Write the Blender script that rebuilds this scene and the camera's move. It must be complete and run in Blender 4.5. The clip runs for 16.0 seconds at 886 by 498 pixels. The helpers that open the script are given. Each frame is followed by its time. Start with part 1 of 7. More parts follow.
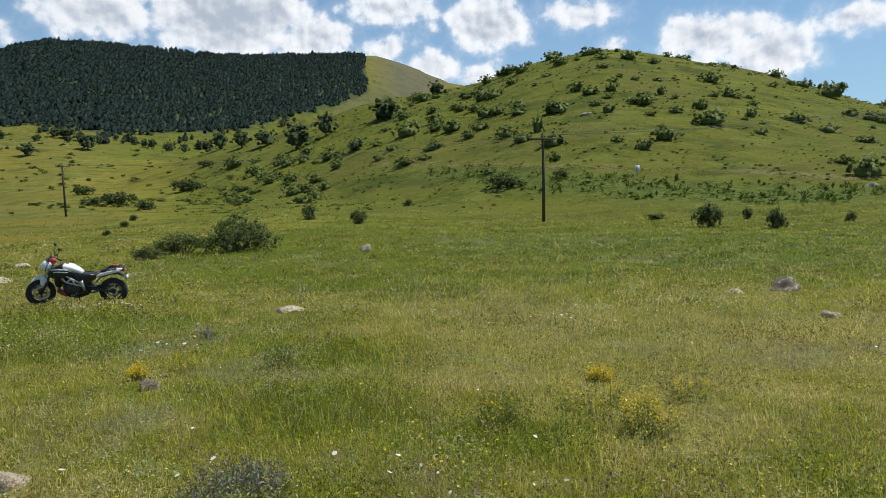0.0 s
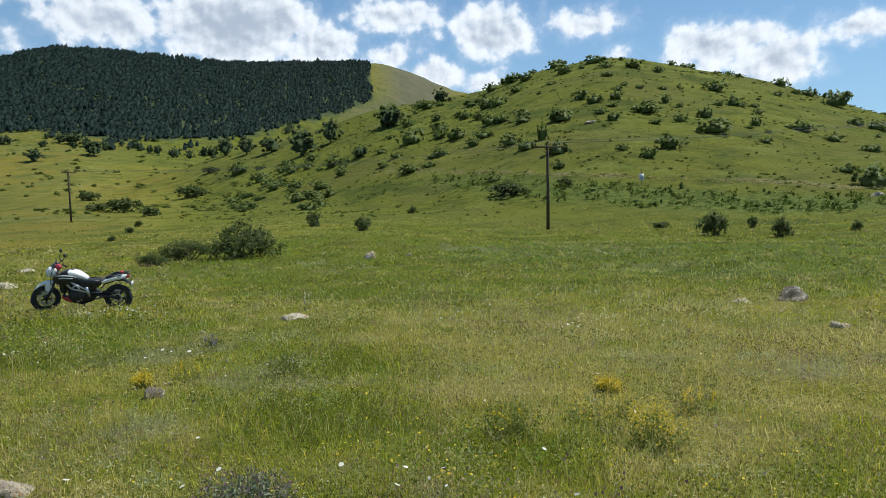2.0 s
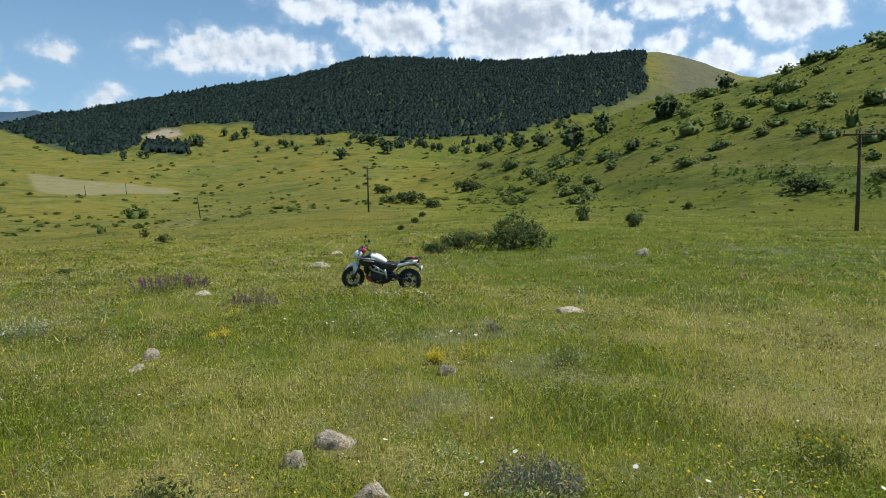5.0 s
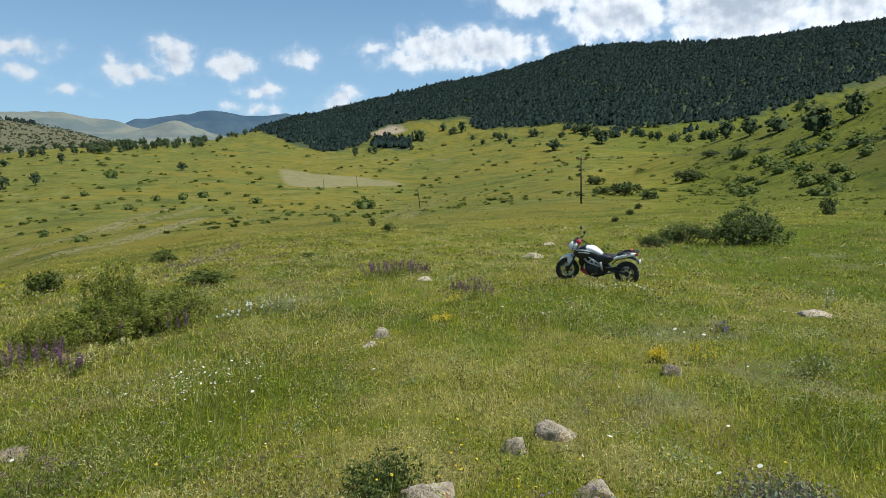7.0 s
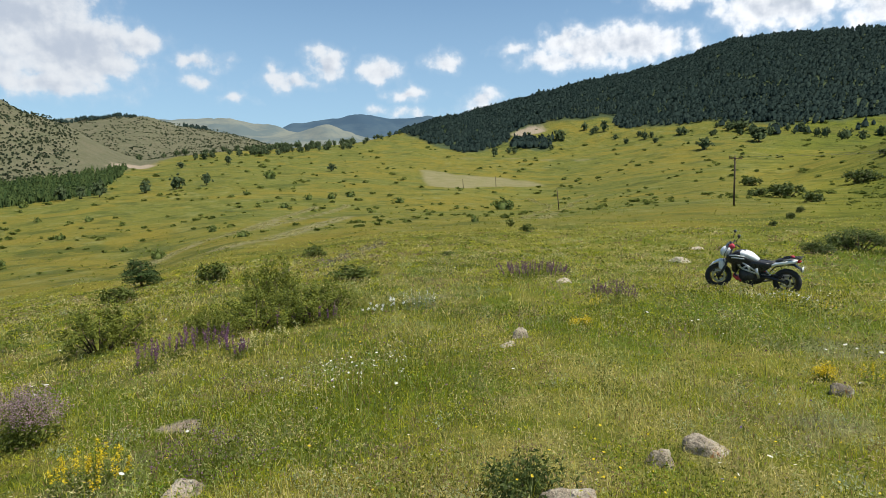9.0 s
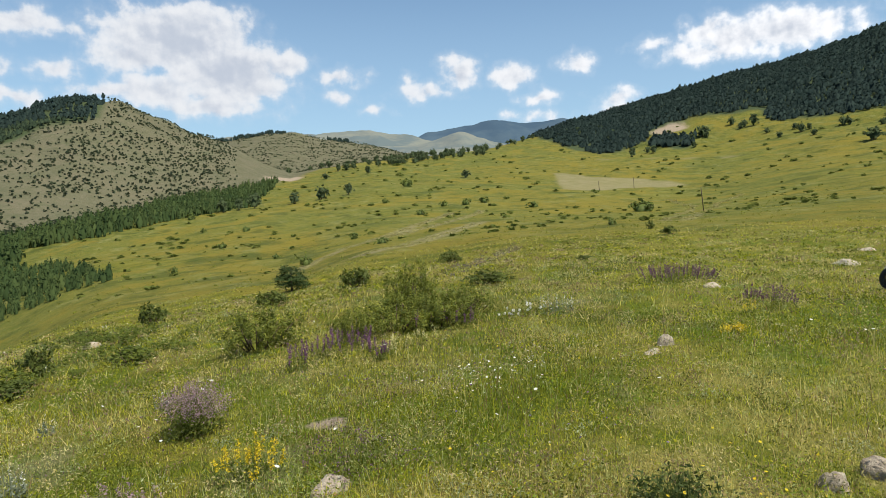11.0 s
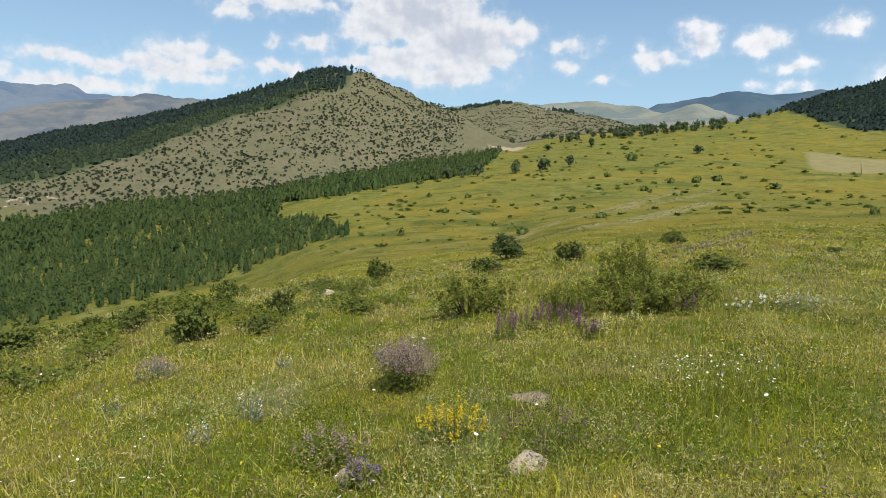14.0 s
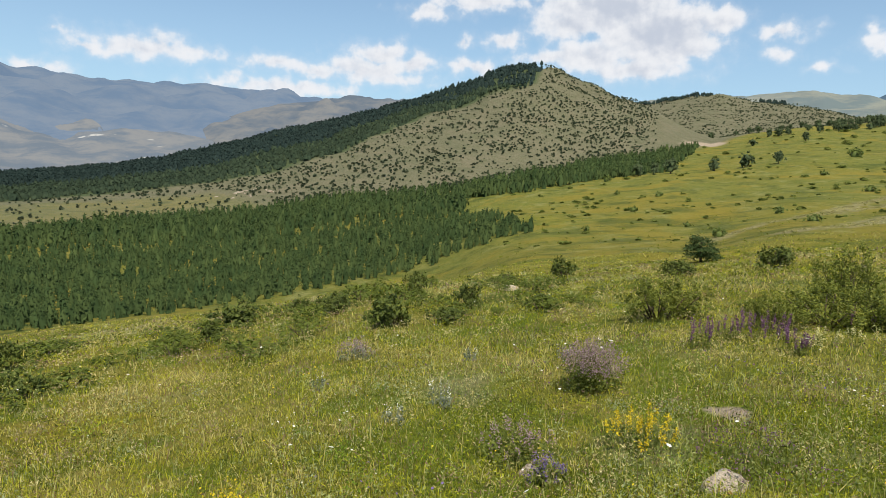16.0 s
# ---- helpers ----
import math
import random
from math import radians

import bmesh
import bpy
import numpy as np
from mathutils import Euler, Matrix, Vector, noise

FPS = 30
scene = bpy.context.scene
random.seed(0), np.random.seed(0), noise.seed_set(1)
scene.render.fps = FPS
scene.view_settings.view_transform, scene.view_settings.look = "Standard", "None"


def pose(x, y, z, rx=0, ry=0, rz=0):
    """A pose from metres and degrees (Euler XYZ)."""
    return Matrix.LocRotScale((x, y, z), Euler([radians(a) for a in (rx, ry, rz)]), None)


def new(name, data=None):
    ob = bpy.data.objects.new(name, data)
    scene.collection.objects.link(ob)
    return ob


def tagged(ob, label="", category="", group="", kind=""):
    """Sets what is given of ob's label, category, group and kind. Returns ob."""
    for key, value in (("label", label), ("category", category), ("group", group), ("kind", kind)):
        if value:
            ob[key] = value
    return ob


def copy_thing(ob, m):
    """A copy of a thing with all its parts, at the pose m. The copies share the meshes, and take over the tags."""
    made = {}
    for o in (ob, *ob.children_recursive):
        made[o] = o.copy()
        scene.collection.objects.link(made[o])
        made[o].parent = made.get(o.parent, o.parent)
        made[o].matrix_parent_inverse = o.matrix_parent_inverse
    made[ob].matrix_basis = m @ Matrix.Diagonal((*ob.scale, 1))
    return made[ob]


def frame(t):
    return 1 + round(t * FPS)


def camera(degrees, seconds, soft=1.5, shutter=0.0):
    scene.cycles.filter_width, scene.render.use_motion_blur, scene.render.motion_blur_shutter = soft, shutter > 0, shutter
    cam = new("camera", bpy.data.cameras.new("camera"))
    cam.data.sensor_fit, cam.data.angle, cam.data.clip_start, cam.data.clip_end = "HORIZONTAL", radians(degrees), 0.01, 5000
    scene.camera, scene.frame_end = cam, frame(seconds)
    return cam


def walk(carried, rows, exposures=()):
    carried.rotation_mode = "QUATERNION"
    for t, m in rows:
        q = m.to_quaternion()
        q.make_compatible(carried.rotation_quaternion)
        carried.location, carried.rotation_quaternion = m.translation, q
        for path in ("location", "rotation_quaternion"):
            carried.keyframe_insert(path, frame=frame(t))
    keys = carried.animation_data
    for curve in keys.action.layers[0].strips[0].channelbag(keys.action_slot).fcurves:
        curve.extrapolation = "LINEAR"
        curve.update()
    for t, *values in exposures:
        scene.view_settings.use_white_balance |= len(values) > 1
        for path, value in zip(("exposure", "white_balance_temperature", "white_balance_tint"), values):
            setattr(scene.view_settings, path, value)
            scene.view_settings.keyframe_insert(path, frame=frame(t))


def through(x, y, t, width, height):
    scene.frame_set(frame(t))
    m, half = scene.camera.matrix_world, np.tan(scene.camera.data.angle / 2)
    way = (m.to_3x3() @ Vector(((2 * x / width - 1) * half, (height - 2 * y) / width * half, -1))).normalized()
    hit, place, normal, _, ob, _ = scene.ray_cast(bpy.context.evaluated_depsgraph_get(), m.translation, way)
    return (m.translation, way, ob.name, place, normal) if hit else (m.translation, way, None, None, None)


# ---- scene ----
cam = camera(67.80, 16.0, soft=0.68)
# seconds, eye x y z, bearing to the left, pitch, lean to the left
ROWS = [
    (0.0, -0.000, 0.000, 1.550, -0.00, -3.85, -1.57),
    (0.5, -0.001, 0.067, 1.566, -0.55, -4.30, -1.52),
    (1.0, -0.006, 0.059, 1.560, -2.13, -3.56, -1.07),
    (1.5, -0.012, 0.060, 1.563, -1.53, -3.06, -1.36),
    (2.0, -0.028, 0.033, 1.562, 0.31, -3.21, -1.32),
    (2.5, -0.044, 0.000, 1.577, 5.23, -2.48, -1.01),
    (3.0, -0.075, -0.014, 1.581, 10.55, -2.28, -0.69),
    (3.5, -0.081, -0.029, 1.586, 14.42, -3.04, -0.84),
    (3.7, -0.080, -0.043, 1.588, 15.24, -2.87, -0.88),
    (5.8, -0.307, 0.067, 1.539, 30.74, -3.60, -0.41),
    (6.0, -0.308, 0.062, 1.539, 32.85, -3.45, -0.52),
    (6.5, -0.339, 0.060, 1.528, 36.81, -3.63, -0.18),
    (7.0, -0.347, 0.039, 1.529, 41.31, -4.02, -0.14),
    (7.5, -0.366, 0.035, 1.523, 45.34, -3.50, 0.02),
    (8.0, -0.368, 0.021, 1.524, 49.31, -3.61, -0.32),
    (8.5, -0.376, 0.027, 1.520, 51.28, -3.90, 0.01),
    (9.0, -0.382, 0.014, 1.519, 53.21, -3.99, 0.32),
    (9.5, -0.389, -0.010, 1.518, 57.48, -3.68, 0.67),
    (10.0, -0.379, -0.035, 1.522, 61.11, -3.96, 0.54),
    (10.2, -0.355, -0.041, 1.513, 62.02, -3.54, 0.01),
    (12.3, -0.598, 0.136, 1.503, 70.71, -5.13, -0.12),
    (12.5, -0.592, 0.130, 1.502, 72.05, -4.97, 0.12),
    (13.0, -0.589, 0.109, 1.502, 75.17, -4.93, 0.56),
    (13.5, -0.586, 0.088, 1.502, 79.92, -4.85, 0.94),
    (14.0, -0.594, 0.068, 1.496, 83.47, -6.08, 1.76),
    (14.5, -0.584, 0.057, 1.497, 86.73, -6.34, 2.08),
    (15.0, -0.561, 0.039, 1.502, 91.26, -5.91, 1.26),
    (15.5, -0.564, 0.039, 1.499, 95.08, -7.01, 1.34),
    (16.0, -0.561, 0.010, 1.507, 99.36, -6.90, 2.06),
]
# stops, white balance
EXPOSURES = [(0.0, 0.06, 6300, 10), (0.6, 0.10, 6200, 8), (3.5, 0.08, 6000, 8), (7.0, 0.18, 6100, 8), (9.0, 0.26, 6400, 10), (16.0, 0.33, 6600, 12)]
walk(cam, [(t, pose(x, y, z, 90 + pitch, 0, yaw) @ pose(0, 0, 0, 0, 0, roll)) for t, x, y, z, yaw, pitch, roll in ROWS], EXPOSURES)

# ---- light: a high summer sun half ahead, open sky with fair-weather clouds ----
SUN_BEARING, SUN_HEIGHT = -62.0, 64.0


def bearing_way(bearing, height):
    b, h = radians(bearing), radians(height)
    return Vector((-math.sin(b) * math.cos(h), math.cos(b) * math.cos(h), math.sin(h)))


sun = new("sun", bpy.data.lights.new("sun", "SUN"))
sun.data.energy, sun.data.angle, sun.data.color = 5.0, radians(0.6), (1.0, 0.945, 0.82)
sun.matrix_world = Matrix.Translation((0, 0, 60)) @ (-bearing_way(SUN_BEARING, SUN_HEIGHT)).to_track_quat("-Z", "Y").to_matrix().to_4x4()

# clouds: bearing, height, half width, half height (degrees)
CLOUDS_AHEAD = [
    (26.8, 15.0, 5.1, 2.2), (17.4, 15.3, 6.8, 3.6), (10.2, 13.9, 3.8, 2.0), (13.8, 15.9, 3.3, 2.6), (3.9, 16.3, 4.4, 1.5), (4.1, 13.2, 2.4, 1.1),
    (0.5, 11.5, 3.4, 1.4), (-3.4, 10.9, 2.4, 1.0), (-4.4, 14.8, 4.2, 2.5), (-12.2, 15.0, 3.3, 1.3), (-14.7, 12.6, 1.0, 0.6), (-21.6, 12.4, 3.9, 2.0),
    (-26.5, 10.7, 3.7, 2.1), (-24.3, 12.9, 2.8, 1.4), (-31.9, 12.5, 2.9, 1.3), (32.9, 12.3, 0.6, 0.3), (0.4, 14.7, 1.0, 0.6),
]
CLOUDS_WEST = [
    (43.1, 13.4, 1.5, 1.0), (39.1, 13.0, 2.1, 1.4), (35.6, 12.8, 2.4, 1.1), (43.5, 11.9, 3.4, 0.9), (33.4, 16.6, 4.3, 1.3),
]
CLOUDS_SMALL = [
    (41.0, 12.8, 3.4, 1.5), (37.1, 12.9, 4.2, 1.8), (43.1, 13.5, 2.0, 1.3), (47.0, 12.8, 1.7, 0.5), (63.0, 11.3, 1.8, 1.3), (66.1, 10.0, 2.3, 0.8),
    (63.4, 12.5, 1.0, 0.5), (58.8, 11.2, 1.8, 1.3), (67.5, 10.8, 0.6, 0.4), (53.3, 11.8, 1.7, 0.8), (56.4, 9.2, 1.5, 0.7), (50.1, 8.7, 1.7, 0.9),
    (56.8, 7.7, 1.9, 0.4), (58.8, 7.8, 0.7, 0.3), (70.4, 8.3, 1.0, 0.3), (73.3, 11.1, 2.0, 0.5), (73.4, 9.7, 1.1, 0.4),
]
CLOUDS_FAR = [
    (86.0, 13.5, 6.7, 3.1), (89.6, 12.1, 3.4, 1.7), (82.2, 11.2, 5.8, 3.0), (77.7, 12.0, 2.2, 1.1), (84.1, 8.7, 5.5, 1.2), (87.8, 9.6, 4.0, 1.4),
    (90.8, 9.5, 2.8, 0.9), (73.6, 11.0, 2.0, 0.7), (73.3, 9.5, 1.2, 0.4), (70.7, 8.3, 0.8, 0.3), (105.2, 9.3, 3.2, 0.9), (106.6, 7.9, 2.9, 1.0),
    (102.8, 8.6, 2.5, 1.0), (104.1, 7.3, 3.4, 0.6), (97.5, 8.5, 2.3, 0.8), (94.5, 10.8, 1.9, 0.7), (98.2, 10.7, 0.7, 0.5), (96.9, 13.9, 5.0, 1.1),
    (102.5, 12.5, 1.1, 0.5),
]
CLOUDS_LAST = [
    (123.9, 8.6, 4.5, 1.1), (127.7, 8.0, 1.8, 0.6), (120.4, 8.5, 2.9, 0.8), (129.5, 9.2, 0.6, 0.3), (104.4, 9.4, 2.3, 0.9), (106.3, 8.1, 4.6, 1.2),
    (113.7, 8.1, 3.0, 0.8), (110.3, 7.7, 3.1, 0.7), (97.2, 8.6, 2.1, 0.8), (98.3, 10.6, 0.6, 0.5), (101.2, 12.9, 2.4, 0.7), (113.2, 6.3, 6.1, 0.8),
    (131.3, 6.5, 2.5, 0.5),
]


def sky_world():
    world = bpy.data.worlds.new("open_sky")
    world.use_nodes = True
    scene.world = world
    nt = world.node_tree
    nodes, links = nt.nodes, nt.links
    nodes.clear()

    def node(kind, **given):
        n = nodes.new(kind)
        for key, value in given.items():
            if key == "operation":
                n.operation = value
            elif key == "data_type":
                n.data_type = value
            elif key == "sky_type":
                n.sky_type = value
        return n

    def feed(n, slot, value):
        if isinstance(value, bpy.types.NodeSocket):
            links.new(value, n.inputs[slot])
        else:
            n.inputs[slot].default_value = value

    def calc(op, a, b=0.0, c=0.0):
        n = node("ShaderNodeMath", operation=op)
        for slot, value in enumerate((a, b, c)):
            feed(n, slot, value)
        return n.outputs[0]

    def ramp(value, lo, hi, to_lo=0.0, to_hi=1.0):
        n = nodes.new("ShaderNodeMapRange")
        n.interpolation_type = "SMOOTHSTEP"
        for slot, v in enumerate((value, lo, hi, to_lo, to_hi)):
            feed(n, slot, v)
        return n.outputs[0]

    def mix(fac, a, b):
        n = node("ShaderNodeMix", data_type="RGBA")
        feed(n, 0, fac), feed(n, 6, a), feed(n, 7, b)
        return n.outputs[2]

    sky = node("ShaderNodeTexSky", sky_type="NISHITA")
    sky.sun_disc = False
    sky.sun_elevation, sky.sun_rotation = radians(SUN_HEIGHT), radians(-SUN_BEARING)
    sky.altitude, sky.air_density, sky.dust_density = 1400, 1.15, 0.5
    sky.ozone_density = 2.2
    coords = node("ShaderNodeTexCoord").outputs["Generated"]
    split = node("ShaderNodeSeparateXYZ")
    links.new(coords, split.inputs[0])
    x, y, z = split.outputs
    bearing = calc("ARCTAN2", calc("MULTIPLY", x, -1.0), y)
    height = calc("ARCSINE", z)
    flat = node("ShaderNodeCombineXYZ")
    feed(flat, 0, calc("MULTIPLY", bearing, 180 / math.pi)), feed(flat, 1, calc("MULTIPLY", height, 180 / math.pi))
    place = flat.outputs[0]

    def puff(scale, detail, rough):
        n = nodes.new("ShaderNodeTexNoise")
        n.noise_dimensions = "3D"
        feed(n, "Vector", place), feed(n, "Scale", scale), feed(n, "Detail", detail), feed(n, "Roughness", rough)
        return n

    big, fine = puff(0.50, 3.0, 0.52), puff(0.60, 7.0, 0.52)
    sunward = node("ShaderNodeVectorMath", operation="ADD")
    links.new(place, sunward.inputs[0])
    sunward.inputs[1].default_value = (-0.38, 0.42, 0)
    lit_side = puff(0.60, 4.0, 0.52)
    links.new(sunward.outputs[0], lit_side.inputs["Vector"])
    warp = node("ShaderNodeVectorMath", operation="MULTIPLY_ADD")
    links.new(big.outputs["Color"], warp.inputs[0])
    warp.inputs[1].default_value, warp.inputs[2].default_value = (2.4, 1.5, 0), (-1.2, -0.75, 0)
    moved = node("ShaderNodeVectorMath", operation="ADD")
    links.new(place, moved.inputs[0]), links.new(warp.outputs[0], moved.inputs[1])
    thick = None
    for b, h, half_w, half_h in CLOUDS_AHEAD + CLOUDS_WEST + CLOUDS_SMALL + CLOUDS_FAR + CLOUDS_LAST:
        n = node("ShaderNodeVectorMath", operation="MULTIPLY_ADD")
        links.new(moved.outputs[0], n.inputs[0])
        n.inputs[1].default_value, n.inputs[2].default_value = (1 / half_w, 1 / half_h, 0), (-b / half_w, -h / half_h, 0)
        length = node("ShaderNodeVectorMath", operation="LENGTH")
        links.new(n.outputs[0], length.inputs[0])
        deep = 0.62 * min(half_w, half_h) ** 0.7
        body = calc("MULTIPLY_ADD", length.outputs["Value"], -deep, deep)
        thick = body if thick is None else calc("SMOOTH_MAX", thick, body, 0.12)
    rough = calc("MULTIPLY", calc("SUBTRACT", fine.outputs[0], 0.5), 1.6)
    body = calc("ADD", calc("ADD", thick, 0.05), rough)
    # crisp heaped edges inside a thin soft fringe
    cover = calc("ADD", ramp(body, 0.02, 0.40, 0.0, 0.58), ramp(body, -0.34, 0.72, 0.0, 0.42))
    # sides turned to the sun shine, thick cores are grey from below
    away = calc("MULTIPLY", calc("SUBTRACT", lit_side.outputs[0], fine.outputs[0]), 1.3)
    core = calc("ADD", calc("MULTIPLY", thick, 0.75), away)
    shade = ramp(core, 0.05, 1.0)
    # towards the sun the clouds are brighter
    white = mix(shade, mix(ramp(bearing, radians(10), radians(80)), (10.6, 10.7, 10.8, 1), (7.7, 8.0, 8.3, 1)), (5.0, 5.6, 6.5, 1))
    veil = ramp(height, radians(2), radians(30), 0.52, 0.0)
    clear = node("ShaderNodeVectorMath", operation="MULTIPLY")
    links.new(sky.outputs[0], clear.inputs[0])
    clear.inputs[1].default_value = (0.79, 1.01, 1.09)
    hazed = mix(veil, clear.outputs[0], (4.9, 6.9, 8.5, 1))
    out = node("ShaderNodeBackground")
    links.new(mix(cover, hazed, white), out.inputs[0])
    out.inputs[1].default_value = 0.088
    last = node("ShaderNodeOutputWorld")
    links.new(out.outputs[0], last.inputs[0])


sky_world()

# ---- materials ----


class Paint:
    """A small builder of node materials."""

    def __init__(self, name):
        self.m = bpy.data.materials.new(name)
        self.m.use_nodes = True
        self.nt = self.m.node_tree
        self.b = self.nt.nodes["Principled BSDF"]
        self.out = self.nt.nodes["Material Output"]

    def feed(self, n, slot, value):
        if isinstance(value, bpy.types.NodeSocket):
            self.nt.links.new(value, n.inputs[slot])
        else:
            n.inputs[slot].default_value = value
        return self

    def where(self):
        return self.nt.nodes.new("ShaderNodeNewGeometry").outputs["Position"]

    def local(self):
        return self.nt.nodes.new("ShaderNodeTexCoord").outputs["Object"]

    def noise(self, scale, detail=4.0, rough=0.6, at=None, stretch=None):
        n = self.nt.nodes.new("ShaderNodeTexNoise")
        at = at or self.where()
        if stretch:
            s = self.nt.nodes.new("ShaderNodeVectorMath")
            s.operation = "MULTIPLY"
            self.nt.links.new(at, s.inputs[0])
            s.inputs[1].default_value = stretch
            at = s.outputs[0]
        self.feed(n, "Vector", at).feed(n, "Scale", scale).feed(n, "Detail", detail).feed(n, "Roughness", rough)
        return n.outputs[0]

    def range(self, value, lo, hi, to_lo=0.0, to_hi=1.0):
        n = self.nt.nodes.new("ShaderNodeMapRange")
        for slot, v in enumerate((value, lo, hi, to_lo, to_hi)):
            self.feed(n, slot, v)
        return n.outputs[0]

    def mix(self, fac, a, b):
        n = self.nt.nodes.new("ShaderNodeMix")
        n.data_type = "RGBA"
        a, b = [(*v, 1) if isinstance(v, tuple) and len(v) == 3 else v for v in (a, b)]
        self.feed(n, 0, fac).feed(n, 6, a).feed(n, 7, b)
        return n.outputs[2]

    def calc(self, op, a, b=0.0):
        n = self.nt.nodes.new("ShaderNodeMath")
        n.operation = op
        self.feed(n, 0, a).feed(n, 1, b)
        return n.outputs[0]

    def attr(self, name):
        n = self.nt.nodes.new("ShaderNodeAttribute")
        n.attribute_name = name
        return n

    def island(self):
        return self.nt.nodes.new("ShaderNodeNewGeometry").outputs["Random Per Island"]

    def each(self):
        return self.nt.nodes.new("ShaderNodeObjectInfo").outputs["Random"]

    def bump(self, height, strength=0.3, distance=0.02):
        n = self.nt.nodes.new("ShaderNodeBump")
        self.feed(n, "Height", height).feed(n, "Strength", strength).feed(n, "Distance", distance)
        self.nt.links.new(n.outputs[0], self.b.inputs["Normal"])
        return self

    def set(self, colour, rough=0.6, metal=0.0, spec=0.4):
        colour = (*colour, 1) if isinstance(colour, tuple) and len(colour) == 3 else colour
        self.feed(self.b, "Base Color", colour).feed(self.b, "Roughness", rough).feed(self.b, "Metallic", metal).feed(self.b, "Specular IOR Level", spec)
        return self

    def leafy(self, colour, through=0.35):
        """Thin leaves: some light comes through them."""
        t = self.nt.nodes.new("ShaderNodeBsdfTranslucent")
        self.feed(t, 0, colour if isinstance(colour, bpy.types.NodeSocket) else (*colour, 1))
        n = self.nt.nodes.new("ShaderNodeMixShader")
        n.inputs[0].default_value = through
        self.nt.links.new(self.b.outputs[0], n.inputs[1]), self.nt.links.new(t.outputs[0], n.inputs[2])
        self.nt.links.new(n.outputs[0], self.out.inputs[0])
        return self


def ground_paint():
    p = Paint("meadow_ground")
    wide, patch, mottle, spotty = p.noise(0.011, 5, 0.6), p.noise(0.035, 6, 0.66), p.noise(0.13, 6, 0.72), p.noise(0.42, 5, 0.75)
    fleck, fine, grit = p.noise(0.9, 6, 0.75), p.noise(7.0, 5, 0.75), p.noise(55.0, 3, 0.7)

    def meadow(low, high, dark, light, brown):
        low, high, light = [(1.09 * r, 1.06 * g, 1.02 * b) for r, g, b in (low, high, light)]
        col = p.mix(p.range(spotty, 0.42, 0.60), low, high)
        col = p.mix(p.range(fleck, 0.53, 0.70, 0, 0.5), col, light)
        col = p.mix(p.range(fine, 0.50, 0.78, 0, 0.6), col, dark)
        col = p.mix(p.range(p.noise(16.0, 4, 0.75), 0.52, 0.75, 0, 0.6), col, light)
        col = p.mix(p.range(grit, 0.52, 0.78, 0, 0.45), col, (0.10, 0.078, 0.030))
        col = p.mix(p.range(wide, 0.46, 0.60, 0, 0.55), col, brown)
        col = p.mix(p.range(patch, 0.48, 0.62, 0, 0.6), col, high)
        col = p.mix(p.range(mottle, 0.51, 0.62, 0, 0.62), col, dark)
        col = p.mix(p.range(p.noise(0.085, 7, 0.72, stretch=(1.0, 1.7, 1.0)), 0.53, 0.64, 0, 0.62), col, light)
        col = p.mix(p.range(p.noise(0.030, 6, 0.62, stretch=(1.0, 1.5, 1.0)), 0.53, 0.60, 0, 0.60), col, brown)
        col = p.mix(p.range(p.noise(0.055, 6, 0.66), 0.55, 0.62, 0, 0.60), col, dark)
        return p.mix(p.range(p.noise(1.7, 4, 0.72), 0.57, 0.66, 0, 0.75), col, dark)

    green = meadow((0.104, 0.126, 0.015), (0.160, 0.156, 0.023), (0.056, 0.075, 0.012), (0.220, 0.212, 0.060), (0.205, 0.166, 0.026))
    # far meadow: its own yellower tone, with distance haze painted in as darker, bluer colours
    hazed_gold = meadow((0.092, 0.110, 0.020), (0.140, 0.138, 0.029), (0.050, 0.070, 0.017), (0.184, 0.190, 0.074), (0.196, 0.156, 0.026))
    lush = meadow((0.082, 0.100, 0.013), (0.126, 0.136, 0.019), (0.038, 0.060, 0.012), (0.142, 0.165, 0.038), (0.110, 0.108, 0.026))
    dry = p.mix(p.range(p.noise(0.05, 5, 0.65), 0.35, 0.7), (0.135, 0.123, 0.077), (0.095, 0.100, 0.056))
    dry = p.mix(p.range(p.noise(0.35, 4, 0.7), 0.5, 0.8, 0, 0.6), dry, (0.165, 0.155, 0.107))
    dry = p.mix(p.range(p.noise(0.13, 5, 0.7), 0.53, 0.66, 0, 0.7), dry, (0.085, 0.095, 0.050))
    forest = p.mix(p.range(fleck, 0.3, 0.7), (0.042, 0.060, 0.032), (0.07, 0.092, 0.04))
    straw = p.mix(p.range(p.noise(0.15, 4, 0.6), 0.35, 0.7), (0.22, 0.195, 0.100), (0.175, 0.165, 0.070))
    weeds = p.mix(p.range(p.noise(1.1, 4, 0.7), 0.4, 0.65), (0.050, 0.080, 0.016), (0.14, 0.165, 0.038))
    bare = p.mix(p.range(fine, 0.35, 0.7), (0.33, 0.27, 0.195), (0.25, 0.20, 0.145))
    col = green
    for name, c in (("lush", lush), ("hazed_gold", hazed_gold), ("dry", dry), ("straw", straw), ("weeds", weeds), ("forest", forest)):
        edge = p.range(p.calc("ADD", p.attr(name).outputs["Fac"], p.calc("MULTIPLY", p.calc("SUBTRACT", fleck, 0.5), 0.9)), 0.3, 0.7)
        col = p.mix(edge, col, c)
    speck = p.calc("MULTIPLY", p.calc("SUBTRACT", p.noise(11.0, 4, 0.75), 0.5), 0.9)
    thatch = p.calc("ADD", p.attr("thatch").outputs["Fac"], speck)
    old = p.mix(p.range(p.noise(30.0, 3, 0.7), 0.38, 0.62), (0.120, 0.108, 0.027), (0.33, 0.29, 0.09))
